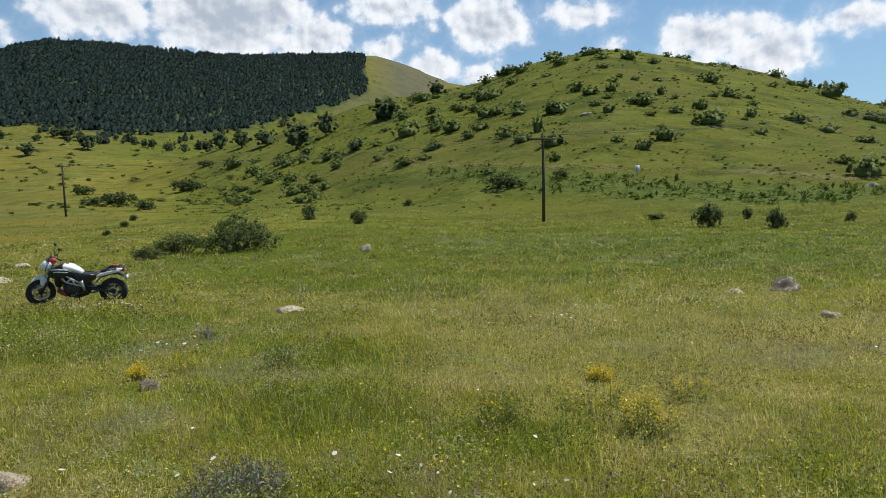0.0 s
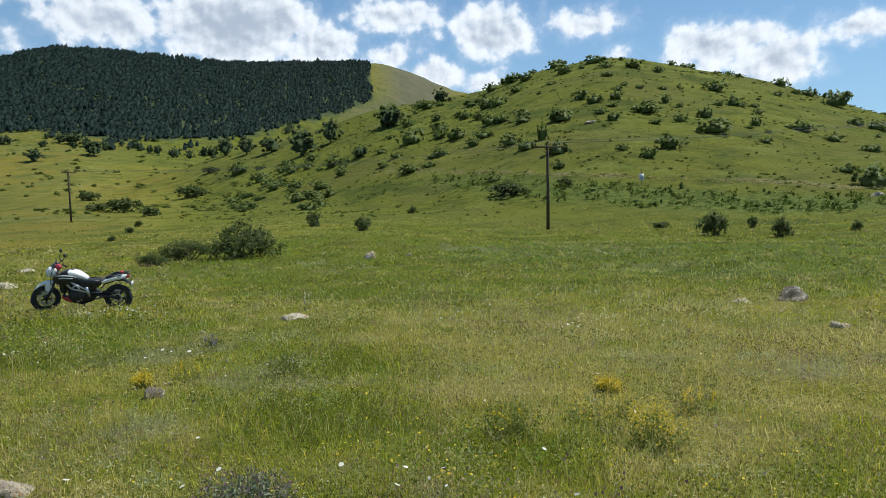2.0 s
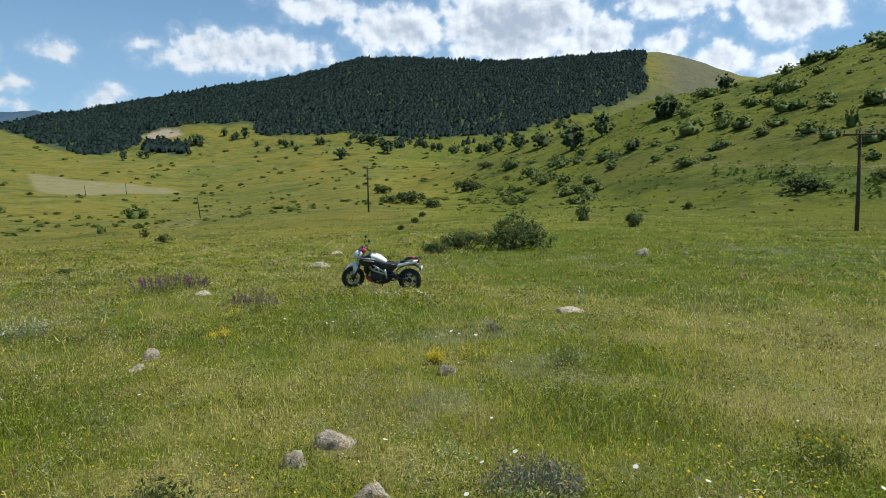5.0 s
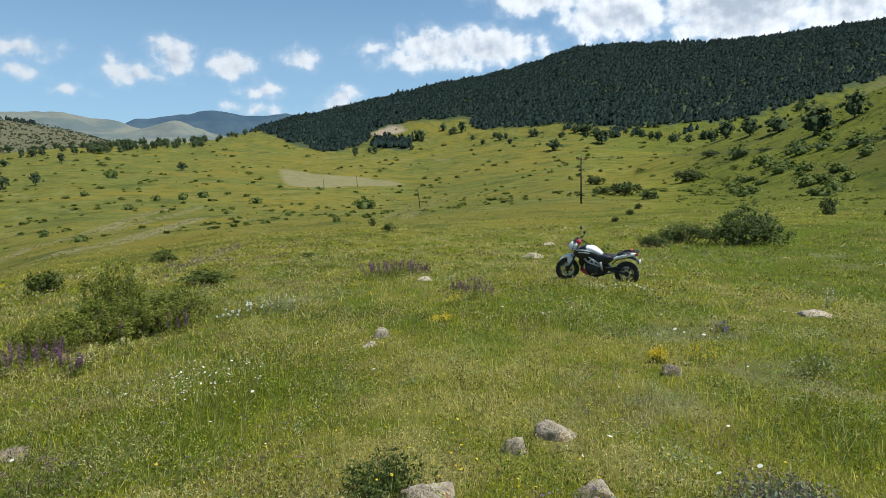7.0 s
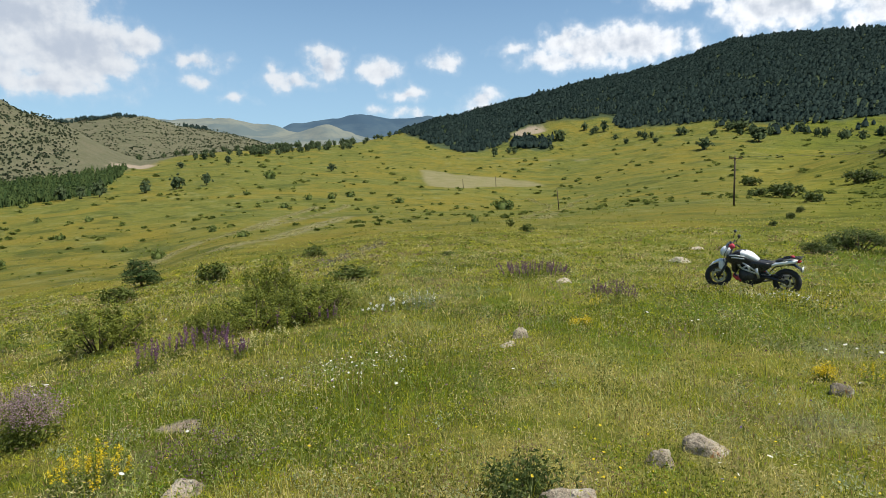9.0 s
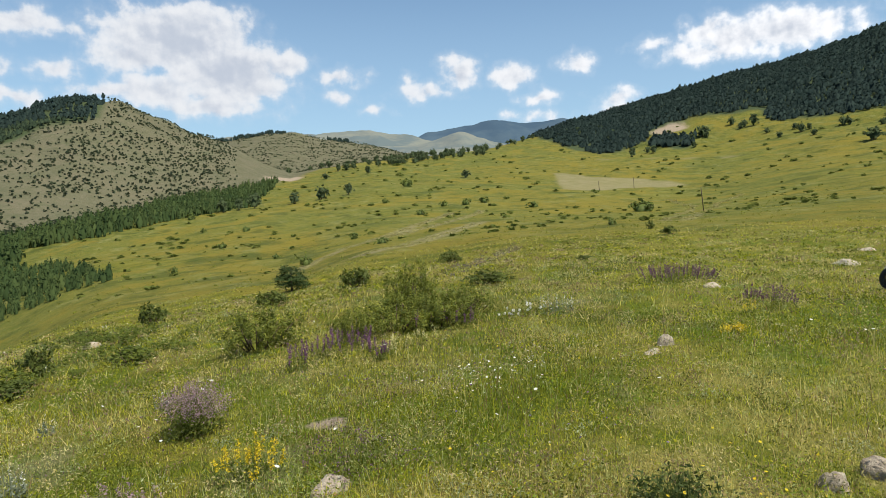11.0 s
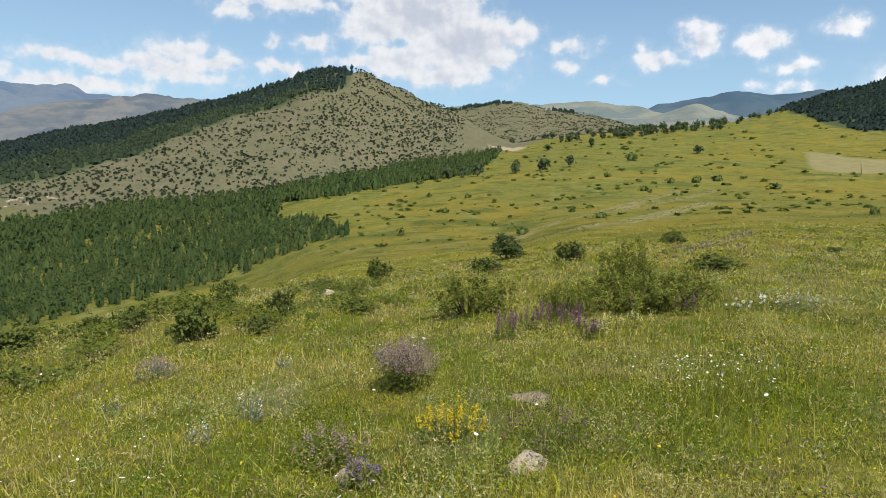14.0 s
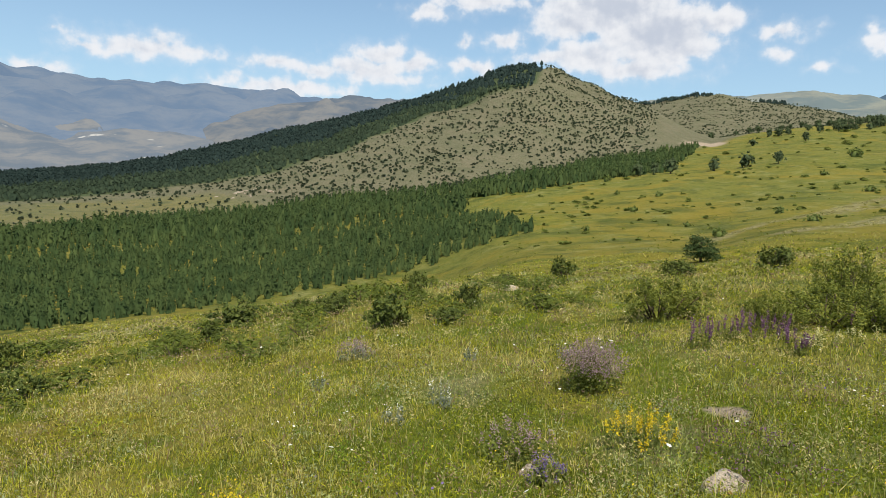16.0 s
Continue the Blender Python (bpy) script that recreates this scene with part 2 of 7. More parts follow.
    col = p.mix(p.range(thatch, 0.46, 0.80, 0, 0.65), col, old)
    col = p.mix(p.range(thatch, 0.30, 0.10, 0, 0.8), col, p.mix(p.range(p.noise(24.0, 3, 0.7), 0.35, 0.65), (0.046, 0.070, 0.008), (0.14, 0.185, 0.016)))
    grey = p.mix(p.range(p.noise(40.0, 3, 0.7), 0.38, 0.62), (0.10, 0.095, 0.045), (0.29, 0.285, 0.16))
    col = p.mix(p.range(p.calc("ADD", p.attr("fade").outputs["Fac"], speck), 0.50, 0.85, 0, 0.6), col, grey)
    col = p.mix(p.range(p.calc("ADD", p.attr("bare").outputs["Fac"], p.calc("MULTIPLY", p.calc("SUBTRACT", fleck, 0.5), 0.7)), 0.35, 0.65), col, bare)
    p.set(col, 0.95, spec=0.05)
    lie = p.calc("ADD", p.calc("MULTIPLY", p.noise(0.06, 4, 0.6), 2.2), p.calc("MULTIPLY", mottle, 0.8))
    turf = p.calc("ADD", p.calc("MULTIPLY", p.noise(2.2, 5, 0.75), 0.22), p.calc("MULTIPLY", fine, 0.12))
    p.bump(p.calc("ADD", lie, turf), 0.85, 1.0)
    return p.m


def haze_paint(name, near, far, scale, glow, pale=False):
    """Distant hills: miles of summer haze painted in as muted colours and a bluish glow."""
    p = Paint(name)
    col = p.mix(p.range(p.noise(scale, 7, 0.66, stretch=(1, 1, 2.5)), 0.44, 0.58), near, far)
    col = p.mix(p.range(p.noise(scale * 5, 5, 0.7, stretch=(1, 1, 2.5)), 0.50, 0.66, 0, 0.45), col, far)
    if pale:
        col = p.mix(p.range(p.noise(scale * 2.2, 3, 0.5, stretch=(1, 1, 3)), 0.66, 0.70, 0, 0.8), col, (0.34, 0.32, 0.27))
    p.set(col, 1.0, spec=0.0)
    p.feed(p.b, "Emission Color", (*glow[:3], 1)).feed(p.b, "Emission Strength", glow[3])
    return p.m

# ---- the lie of the land: heights over the ground underfoot, by bearing (to the left of the first view) and distance ----
RINGS = (0, 12, 25, 60, 130, 220, 400, 600, 900, 1500, 4900)
NEAR_LAND = {
    -40: (0, -0.1, -0.3, 0.2, 4), -10: (0, -0.2, -0.5, -0.15, 3), 12: (0, -0.25, -0.5, 0.8, 3), 30: (0, -0.16, -0.45, -0.2, 2.0),
    45: (0, -0.1, -0.5, -0.8, -0.9), 57: (0, -0.2, -0.6, -1.5, -2.2), 70: (0, -0.35, -1.1, -3.2, -4.2), 80: (0, -0.6, -1.9, -5.3, -8.5),
    91: (0, -0.9, -2.5, -6.6, -11), 103: (0, -1.05, -3.0, -9.6, -20.5), 118: (0, -1.7, -4.2, -11.5, -24.5), 135: (0, -1.9, -4.8, -12.5, -26),
    220: (0, -0.6, -1.5, -4, -8), 280: (0, 0.1, 0.2, 1, 4),
}
FAR_LAND = {
    -40: (8, 14, 20, 25, 30, 60), -10: (6, 12, 20, 25, 30, 60), 12: (6, 18, 42, 60, 60, 60), 30: (7, 26, 58, 70, 70, 60),
    45: (-0.5, 13, 43, 68, 70, 60), 57: (-0.5, 16, 42, 82, 70, 60), 70: (-2, 15, 37, 66, 75, 60), 80: (-5.5, 7, 26, 48, 60, 60),
    91: (-11, 1, 10, 25, 30, 0), 103: (-20, -11, -8, -10, -20, -60), 118: (-28, -29, -30, -38, -50, -60), 135: (-30, -31, -36, -45, -58, -60),
    220: (-12, -16, -20, -24, -30, -40), 280: (8, 12, 16, 20, 25, 40),
}
# ridges: bearing, elevation of the crest seen from the spur, distance of the crest, distance of the foot
RIDGES = {
    "right_hill": ((-75, 1.80, 250, 80), (-50, 4.50, 250, 75), (-35, 6.00, 255, 72), (-29, 8.10, 260, 70), (-24, 10.10, 260, 68), (-17, 11.80, 262, 66), (-14, 12.40, 262, 66),
                   (-8.4, 11.70, 265, 68), (-1.7, 10.00, 275, 75), (6, 9.00, 290, 95), (10, 7.60, 300, 110), (14, 6.30, 310, 125), (18, 5.30, 320, 150), (23, 3.70, 330, 180), (30, 1.80, 330, 200)),
    "forest_mountain": ((-30, 6.30, 1250, 800), (-12, 8.80, 1250, 800), (-1.5, 10.40, 1220, 800), (2.2, 11.80, 1210, 760), (6, 12.80, 1200, 700), (15, 12.50, 1190, 600), (27, 12.70, 1180, 560), (30.5, 12.50, 1170, 560),
                        (33, 11.70, 1160, 560), (38, 10.50, 1140, 570), (42, 9.80, 1120, 580), (46, 8.80, 1100, 600), (51, 7.50, 1080, 640), (54, 6.70, 1060, 680), (57, 5.70, 1040, 740), (62, 4.30, 1040, 800)),
    "knoll": ((36, 5.0, 760, 600), (39.5, 6.3, 760, 600), (43, 6.6, 750, 600), (46, 6.1, 740, 600), (49, 4.5, 740, 600), (54, 3.5, 740, 620)),
    "tan_mountain": ((74, 2.28, 800, 560), (79, 3.58, 790, 520), (83, 5.83, 780, 480), (85.6, 6.68, 770, 450), (89, 8.08, 755, 440), (91.4, 8.93, 750, 430), (93, 8.88, 750, 420), (95.3, 8.28, 755, 400), (98.1, 7.08, 765, 380),
                     (101, 6.08, 780, 365), (104, 5.08, 800, 350), (108.6, 3.78, 830, 340), (113.2, 2.58, 860, 330), (117.7, 1.28, 900, 320), (122, 0.18, 940, 310), (128, -0.82, 980, 300), (136, -1.52, 1000, 300), (150, -1.92, 1000, 300)),
    "brown_hill": ((62, 3.6, 1500, 1050), (66, 4.4, 1480, 1020), (69, 5.1, 1460, 1000), (71.3, 5.65, 1450, 980), (75.2, 6.2, 1440, 960), (78, 6.65, 1430, 950), (80.5, 6.35, 1420, 940), (83, 5.9, 1420, 930), (88, 5.5, 1420, 930), (100, 3, 1450, 930)),
}
EYE = 1.55


def along(xs, ys, x):
    """A smooth line through (xs, ys), level at its ends."""
    xs, ys = np.asarray(xs, float), np.asarray(ys, float)
    slope = np.zeros_like(ys)
    left, right = np.diff(ys)[:-1] / np.diff(xs)[:-1], np.diff(ys)[1:] / np.diff(xs)[1:]
    slope[1:-1] = np.where(left * right > 0, 2 * left * right / (left + right + 1e-12 * np.sign(left + right + 1e-30)), 0)
    x = np.clip(x, xs[0], xs[-1])
    i = np.clip(np.searchsorted(xs, x, side="right") - 1, 0, len(xs) - 2)
    h = xs[i + 1] - xs[i]
    t = (x - xs[i]) / h
    return ys[i] * (1 + 2 * t) * (1 - t) ** 2 + slope[i] * h * t * (1 - t) ** 2 + ys[i + 1] * t * t * (3 - 2 * t) + slope[i + 1] * h * t * t * (t - 1)


def wavy(x, y, size, seed):
    """Soft rolling noise, about -1 to 1."""
    rng, out = np.random.RandomState(seed), 0.0
    for n in range(7):
        a, k, ph = rng.uniform(0, 2 * math.pi), rng.uniform(0.6, 1.7) * 2 * math.pi / size, rng.uniform(0, 6.3, 2)
        u, v = x * math.cos(a) + y * math.sin(a), y * math.cos(a) - x * math.sin(a)
        out = out + np.sin(k * u + ph[0] + 1.3 * np.sin(0.6 * k * v + ph[1]))
    return out / 4.5


BEARINGS = sorted(NEAR_LAND)
TURNED = [b - 360 for b in BEARINGS[-2:]] + BEARINGS + [b + 360 for b in BEARINGS[:2]]
SPAN = np.log(np.array(RINGS) + 14.0)


def base_land(bearing, dist):
    """Height of the open land without its hills."""
    bearing, dist = np.broadcast_arrays(np.asarray(bearing, float), np.asarray(dist, float))
    bearing = (bearing + 70) % 360 - 70
    rows = np.array([along(SPAN, (*NEAR_LAND[b % 360 if b % 360 in NEAR_LAND else b % 360 - 360], *FAR_LAND[b % 360 if b % 360 in NEAR_LAND else b % 360 - 360]),
                           np.log(dist.ravel() + 14.0)) for b in TURNED])
    b = np.clip(bearing.ravel(), TURNED[0], TURNED[-1])
    t = np.array(TURNED, float)
    i = np.clip(np.searchsorted(t, b, side="right") - 1, 0, len(t) - 2)
    f = (b - t[i]) / (t[i + 1] - t[i])
    c = np.arange(len(b))
    f = f * f * (3 - 2 * f) * 0.5 + f * 0.5
    return (rows[i, c] * (1 - f) + rows[i + 1, c] * f).reshape(bearing.shape)


def land(x, y):
    """Height of the ground at a place."""
    x, y = np.broadcast_arrays(np.asarray(x, float), np.asarray(y, float))
    dist, bearing = np.hypot(x, y), np.degrees(np.arctan2(-x, y))
    bearing = (bearing + 100) % 360 - 100
    low = base_land(bearing, dist)
    rise = np.zeros_like(low)
    for name, crest in RIDGES.items():
        b, e, far, foot = np.array(crest, float).T
        rc, rf = along(b, far, bearing), along(b, foot, bearing)
        top = EYE + rc * np.tan(np.radians(along(b, e, bearing)))
        fade = np.clip((bearing - b[0] + 12) / 12, 0, 1) * np.clip((b[-1] + 12 - bearing) / 12, 0, 1)
        lift = np.maximum(top - base_land(bearing, rc), 0) * fade * fade * (3 - 2 * fade)
        u = (dist - rf) / (rc - rf)
        up = np.clip(u, 0, 1)
        up = (0.75 * up + 0.25 * up * up * (3 - 2 * up)) * (1 - 0.12 * np.clip(u - 0.85, 0, 1))
        up = np.where(up < 0.1, up * up / 0.2, up - 0.05) / 0.95
        behind = np.clip((u - 1) / 1.3, 0, 1)
        rise = np.maximum(rise, lift * up * (1 - behind * behind * (3 - 2 * behind)))
    far = np.clip(dist / 60, 0, 1)
    bumps = 0.05 * wavy(x, y, 5, 3) * np.clip(dist / 6, 0.3, 1) + 0.25 * far * wavy(x, y, 22, 4) * (1 - np.clip(dist / 900, 0, 1)) \
        + 1.2 * np.clip((dist - 90) / 300, 0, 1) * wavy(x, y, 95, 5) + np.clip(rise / 60, 0, 1) * 3.0 * wavy(x, y, 60, 6) * np.clip(dist / 700, 0, 1)
    return low + rise + bumps


def spot(bearing, dist):
    """Plan place at a bearing and distance from the spur."""
    return -math.sin(radians(bearing)) * dist, math.cos(radians(bearing)) * dist


def ground_at(x, y):
    return float(land(x, y))

# ---- ground ----


def part(name, bm, material, parent=None, label="", smooth=True):
    """Links a bmesh as one mesh object under a thing or a part."""
    me = bpy.data.meshes.new(name)
    bm.to_mesh(me)
    bm.free()
    return part_mesh(name, me, material, parent, label, smooth)


def part_mesh(name, me, material, parent=None, label="", smooth=True):
    if material:
        me.materials.append(material)
    if smooth:
        me.shade_smooth()
    ob = new(name, me)
    if parent:
        ob.parent = parent
    if label:
        ob["label"] = label
    return ob


def fast_mesh(name, verts, faces):
    """A mesh from arrays of places and equal-sided faces."""
    verts, faces = np.asarray(verts, np.float32), np.asarray(faces, np.int32)
    me = bpy.data.meshes.new(name)
    me.vertices.add(len(verts)), me.loops.add(faces.size), me.polygons.add(len(faces))
    me.vertices.foreach_set("co", verts.ravel())
    me.loops.foreach_set("vertex_index", faces.ravel())
    me.polygons.foreach_set("loop_start", np.arange(0, faces.size, faces.shape[1], dtype=np.int32))
    me.update(calc_edges=True)
    return me


def within(poly, x, y, soft=0.0):
    """1 inside a plan polygon, 0 outside, with a soft border of that many metres."""
    p = np.asarray(poly, float)
    inside, gap = np.zeros(x.shape, bool), np.full(x.shape, 1e9)
    for (ax, ay), (bx, by) in zip(p, np.roll(p, -1, 0)):
        with np.errstate(divide="ignore", invalid="ignore"):
            inside ^= ((ay > y) != (by > y)) & (x < (bx - ax) * (y - ay) / (by - ay + 1e-9) + ax)
        if soft:
            t = np.clip(((x - ax) * (bx - ax) + (y - ay) * (by - ay)) / ((bx - ax) ** 2 + (by - ay) ** 2), 0, 1)
            gap = np.minimum(gap, np.hypot(x - ax - t * (bx - ax), y - ay - t * (by - ay)))
    if not soft:
        return inside.astype(float)
    return np.clip(0.5 + np.where(inside, gap, -gap) / (2 * soft), 0, 1)


def plan(*polar):
    return [spot(b, d) for b, d in polar]


# plan outlines, as bearing and distance from the spur
MOUNTAIN_WOOD = plan((56.4, 826), (54.1, 715), (51.3, 650), (47.7, 695), (47.5, 741), (44.3, 764), (39.5, 748), (38.5, 689), (32.4, 647), (29.3, 608),
    (27.0, 581), (21.3, 638), (18.4, 678), (13.5, 780), (9.6, 850), (6.0, 971), (6.2, 1082), (6.1, 1230), (15.0, 1175), (21.0, 1120), (27.0, 1190),
    (33.0, 1240), (45.0, 1200), (58.0, 1120))
KNOLL_WOOD = plan((47.3, 693), (47.4, 656), (44.1, 633), (43.9, 667))
PLANTATION = plan((133.5, 97), (128.8, 105), (122.0, 112), (117.6, 117), (113.9, 121), (108.7, 126), (103.4, 136), (98.5, 141), (91.5, 143), (94.7, 212), (97.7,
    251), (97.5, 305), (91.9, 298), (87.3, 331), (81.0, 367), (78.8, 577), (81.1, 534), (86.9, 471), (93.9, 349), (103.6, 343), (113.1, 372), (118.5,
    374), (124.0, 349), (128.0, 334), (133.4, 303), (142.0, 300), (142.0, 90))
RIDGE_WOOD = plan((91.6, 700), (92.1, 653), (96.5, 642), (101.8, 618), (105.9, 575), (108.5, 534), (114.5, 520), (120.4, 508), (127.3, 501), (133.3,
    473), (140.0, 380), (140.0, 1100), (122.0, 1010), (113.0, 940), (104.0, 880), (96.0, 820), (91.6, 760))
DRY_SLOPE = plan((78.6, 578), (81.1, 534), (86.9, 471), (93.9, 349), (103.6, 343), (113.1, 372), (118.5, 374), (124.0, 349), (128.0, 334), (133.4,
    303), (140.0, 310), (140.0, 420), (122.0, 900), (104.0, 900), (92.0, 900), (80.0, 1700), (64.0, 1700), (66.0, 1080), (70.0, 1010), (74.0, 930),
    (78.0, 620))
STRAW_FIELD = plan((55.3, 486), (52.5, 440), (48.6, 438), (44.0, 400), (47.6, 365), (52.5, 335), (54.5, 343))
FLAT_STRIP = plan((112, 378), (118.5, 380), (124.0, 356), (128.0, 340), (133.4, 310), (142, 305), (142, 440), (127, 470), (118, 470))
GOLD_BAND = plan((79.8, 309), (70.5, 310), (64.1, 315), (62.2, 260), (70.6, 243), (75.8, 235), (80.6, 238))
WEED_BANK = plan((2.4, 121), (-2.5, 114), (-9.7, 97), (-19.0, 90), (-27.4, 91), (-35.4, 88), (-35.4, 79), (-27.4, 71), (-19.0, 78), (-9.7, 86), (-2.4,
    100))
WOOD_CLEARING = plan((39.0, 676), (32.8, 652), (26.3, 640), (19.8, 690), (16.0, 720), (16.0, 668), (19.7, 640), (26.3, 592), (32.8, 588), (39.0, 652))
LILAC_BAND = plan((68.6, 22.5), (65.0, 27.8), (62.1, 37.6), (58.9, 55), (58.2, 47), (61.3, 28.5), (64.6, 22.2), (67.9, 20.9))
BARE_BANK = plan((47.5, 736), (45.9, 760), (44.3, 759), (44.7, 714), (46.7, 704))
SALT_PAN = plan((80.3, 607), (76.7, 706), (76.7, 629), (80.0, 588))
BALD_SLOPE = plan((5.5, 996), (8.6, 888), (1.1, 259), (-1.0, 1177), (-6.0, 1400), (6.0, 1400))
HERB_BAND = plan((2.6, 36.7), (-6.2, 41.8), (-21.1, 38.2), (-35.4, 39.2), (-35.4, 17.0), (-27.3, 18.3), (-16.6, 18.0), (-7.1, 22.3), (1.7, 29.0))
FIELD_TRACKS = [plan((77.5, 95), (74, 120), (70, 140), (66, 165), (63, 205), (61.5, 250)), plan((61.5, 174), (65.1, 128), (68.4, 95), (72.0, 84)), plan((64.1, 244), (66.9, 183), (70.6, 135)),
    plan((45.0, 103), (43.6, 167), (42.3, 237), (40.5, 271)), plan((46.5, 110), (45.0, 175), (44.0, 240), (46.0, 300)), plan((53.0, 607), (47.6, 574), (39.2, 512))]
DRY_LAWN = plan((10, 5.5), (-10, 4.6), (-42, 5.5), (-42, 12.5), (-20, 12.8), (-6, 11.6), (6, 12), (13, 10))
HILL_TRACK = plan((5.8, 144.6), (-2.1, 116), (-9.4, 101), (-16.3, 95), (-26, 96.7), (-34, 96.3), (-42, 96))
LUSH_BAND = plan((14, 15), (6, 13.5), (-8, 12.5), (-20, 14.5), (-40, 14.5), (-42, 75), (-20, 72), (-5, 85), (8, 60), (18, 40), (24, 26))


def line_mark(x, y, points, half):
    """1 on a winding line through plan points, fading over its half width."""
    gap = np.full(x.shape, 1e9)
    for (ax, ay), (bx, by) in zip(points, points[1:]):
        t = np.clip(((x - ax) * (bx - ax) + (y - ay) * (by - ay)) / ((bx - ax) ** 2 + (by - ay) ** 2), 0, 1)
        gap = np.minimum(gap, np.hypot(x - ax - t * (bx - ax), y - ay - t * (by - ay)))
    return np.clip(1.3 - gap / half, 0, 1)


def region_marks(x, y):
    dist = np.hypot(x, y)
    bearing = (np.degrees(np.arctan2(-x, y)) + 100) % 360 - 100
    wood = np.maximum.reduce([within(MOUNTAIN_WOOD, x, y, 8) * (1 - within(WOOD_CLEARING, x, y, 6)), within(RIDGE_WOOD, x, y, 6), within(KNOLL_WOOD, x, y, 4), 0.25 * within(PLANTATION, x, y, 4)])
    dry = np.maximum(within(DRY_SLOPE, x, y, 14) * (1 - 0.45 * within(FLAT_STRIP, x, y, 14)), 0.85 * within(BALD_SLOPE, x, y, 60))
    dry = np.maximum(dry, ((dist > 1000) & (bearing > 60) & (bearing < 150)) * 0.8)
    return {
        "forest": wood,
        "lush": np.maximum(0.65 * within(LUSH_BAND, x, y, 1.6), np.maximum(0.75 * np.clip((27 - bearing) / 8, 0, 1) * ((dist > 60) & (dist < 480)), 0.85 * np.clip((42 - bearing) / 6, 0, 1) * ((dist >= 480) & (dist < 1000)))),
        "dry": dry,
        "straw": np.maximum(np.maximum(within(STRAW_FIELD, x, y, 4), 0.62 * line_mark(x, y, HILL_TRACK, 1.3)), np.maximum.reduce([k * line_mark(x, y, t, w) for t, k, w in zip(FIELD_TRACKS, (0.75, 0.80, 0.70, 0.6, 0.5, 0.6), (2.4, 3.4, 2.8, 1.6, 1.6, 7.0))])),
        # the gold band, and painted haze that deepens with distance
        "hazed_gold": np.maximum(0.85 * within(GOLD_BAND, x, y, 30), np.clip((bearing - 19) / 14, 0, 1) * np.clip((dist - 30) / 60, 0, 1) * (0.85 + 0.3 * wavy(x, y, 90, 44))),
        "weeds": np.maximum(0.9 * within(WEED_BANK, x, y, 7), 0.75 * within(HERB_BAND, x, y, 2.5)),
        "bare": np.maximum.reduce([within(BARE_BANK, x, y, 10), within(SALT_PAN, x, y, 8), 0.8 * line_mark(x, y, SOIL_PATCH, 0.15)]),
    }


def lush(x, y):
    """Dryness of the meadow, 0 lush to 1 dry, in patches."""
    green = np.clip(((np.degrees(np.arctan2(-x, y)) + 100) % 360 - 140) / 40, 0, 1)
    dry_side = np.clip((14 - np.degrees(np.arctan2(-x, y))) / 20, 0, 1)
    return np.clip(0.43 - 0.13 * green + 0.19 * dry_side - 0.9 * close_to(x, y, LUSH_SPOTS, 0.9) - 0.34 * within(LUSH_BAND, x, y, 1.6) + 0.18 * within(DRY_LAWN, x, y, 1.2) + 0.26 * wavy(x, y, 6.0, 51) + 0.34 * wavy(x, y, 1.7, 52) + 0.22 * wavy(x, y, 0.6, 53), 0, 1)


LUSH_SPOTS = plan((33.7, 11.0), (11.4, 7.6), (9.7, 5.6), (18.7, 29.7), (30.6, 9.5), (9.4, 5.5), (33.8, 10.7), (38, 10.3), (27, 11.5), (41, 9.0), (31, 12.5), (66, 5.2), (58, 6.0), (-6, 4.2))
WHITE_SPOTS = plan((61.0, 6.4), (59.6, 6.9), (62.2, 6.9), (103.6, 8.2), (1.8, 14.4), (-11.9, 13.3), (-5.1, 12.1), (-8, 9), (-14, 10), (-20, 9.5), (-25, 11), (-16, 12), (-2, 10.5), (27.2, 13.4))
PURPLE_SPOTS = plan((12.4, 27.8), (18.8, 25.2), (8.9, 25.0), (25.6, 24.0), (-0.2, 36.3), (-12.0, 34.4), (-3.3, 34.5), (-17.5, 23.3), (-28.8, 7.8), (-5.5, 9.8), (60.0, 46.7), (62.0, 29.0), (113.0, 11.3))
UMBEL_SPOTS = plan((27.4, 13.6), (26.0, 13.5), (28.8, 13.3), (61.0, 6.4), (-9.4, 8.6), (-6, 7.9), (35.5, 9.2), (22.5, 8.6), (88, 6.8))
GREY_SPOTS = plan((56.1, 12.7), (98.3, 6.3), (80.8, 5.0), (72.2, 4.8), (15.0, 7.2), (-16.7, 23.0), (26.5, 5.7), (-16.6, 24.4), (-20.0, 7.6), (15.7, 7.5), (24, 9.3), (21.5, 9.7), (27, 9.6), (18.5, 9.4))
SOIL_PATCH = plan((77.0, 5.75), (75.6, 5.66), (75.8, 5.86))
BROW_SPOTS = plan((129, 10.8), (126, 11.6), (122, 12.2), (119, 12.4), (132, 10.0), (105, 14.0), (101.5, 15.2), (97, 15.0), (112, 12.8))
YELLOW_SPOTS = plan((-11.5, 4.5), (-15.3, 4.4), (-22.6, 7.5), (26.6, 11.8), (-3, 4.6), (2, 4.2), (-24, 4.4), (35, 8.6), (57, 8.0))


def close_to(x, y, spots, size):
    """1 at some spots, fading out over a share of a metre."""
    out = np.zeros(x.shape)
    for sx, sy in spots:
        out = np.maximum(out, np.exp(-((x - sx) ** 2 + (y - sy) ** 2) / (size * (0.4 + 0.07 * math.hypot(sx, sy))) ** 2))
    return out


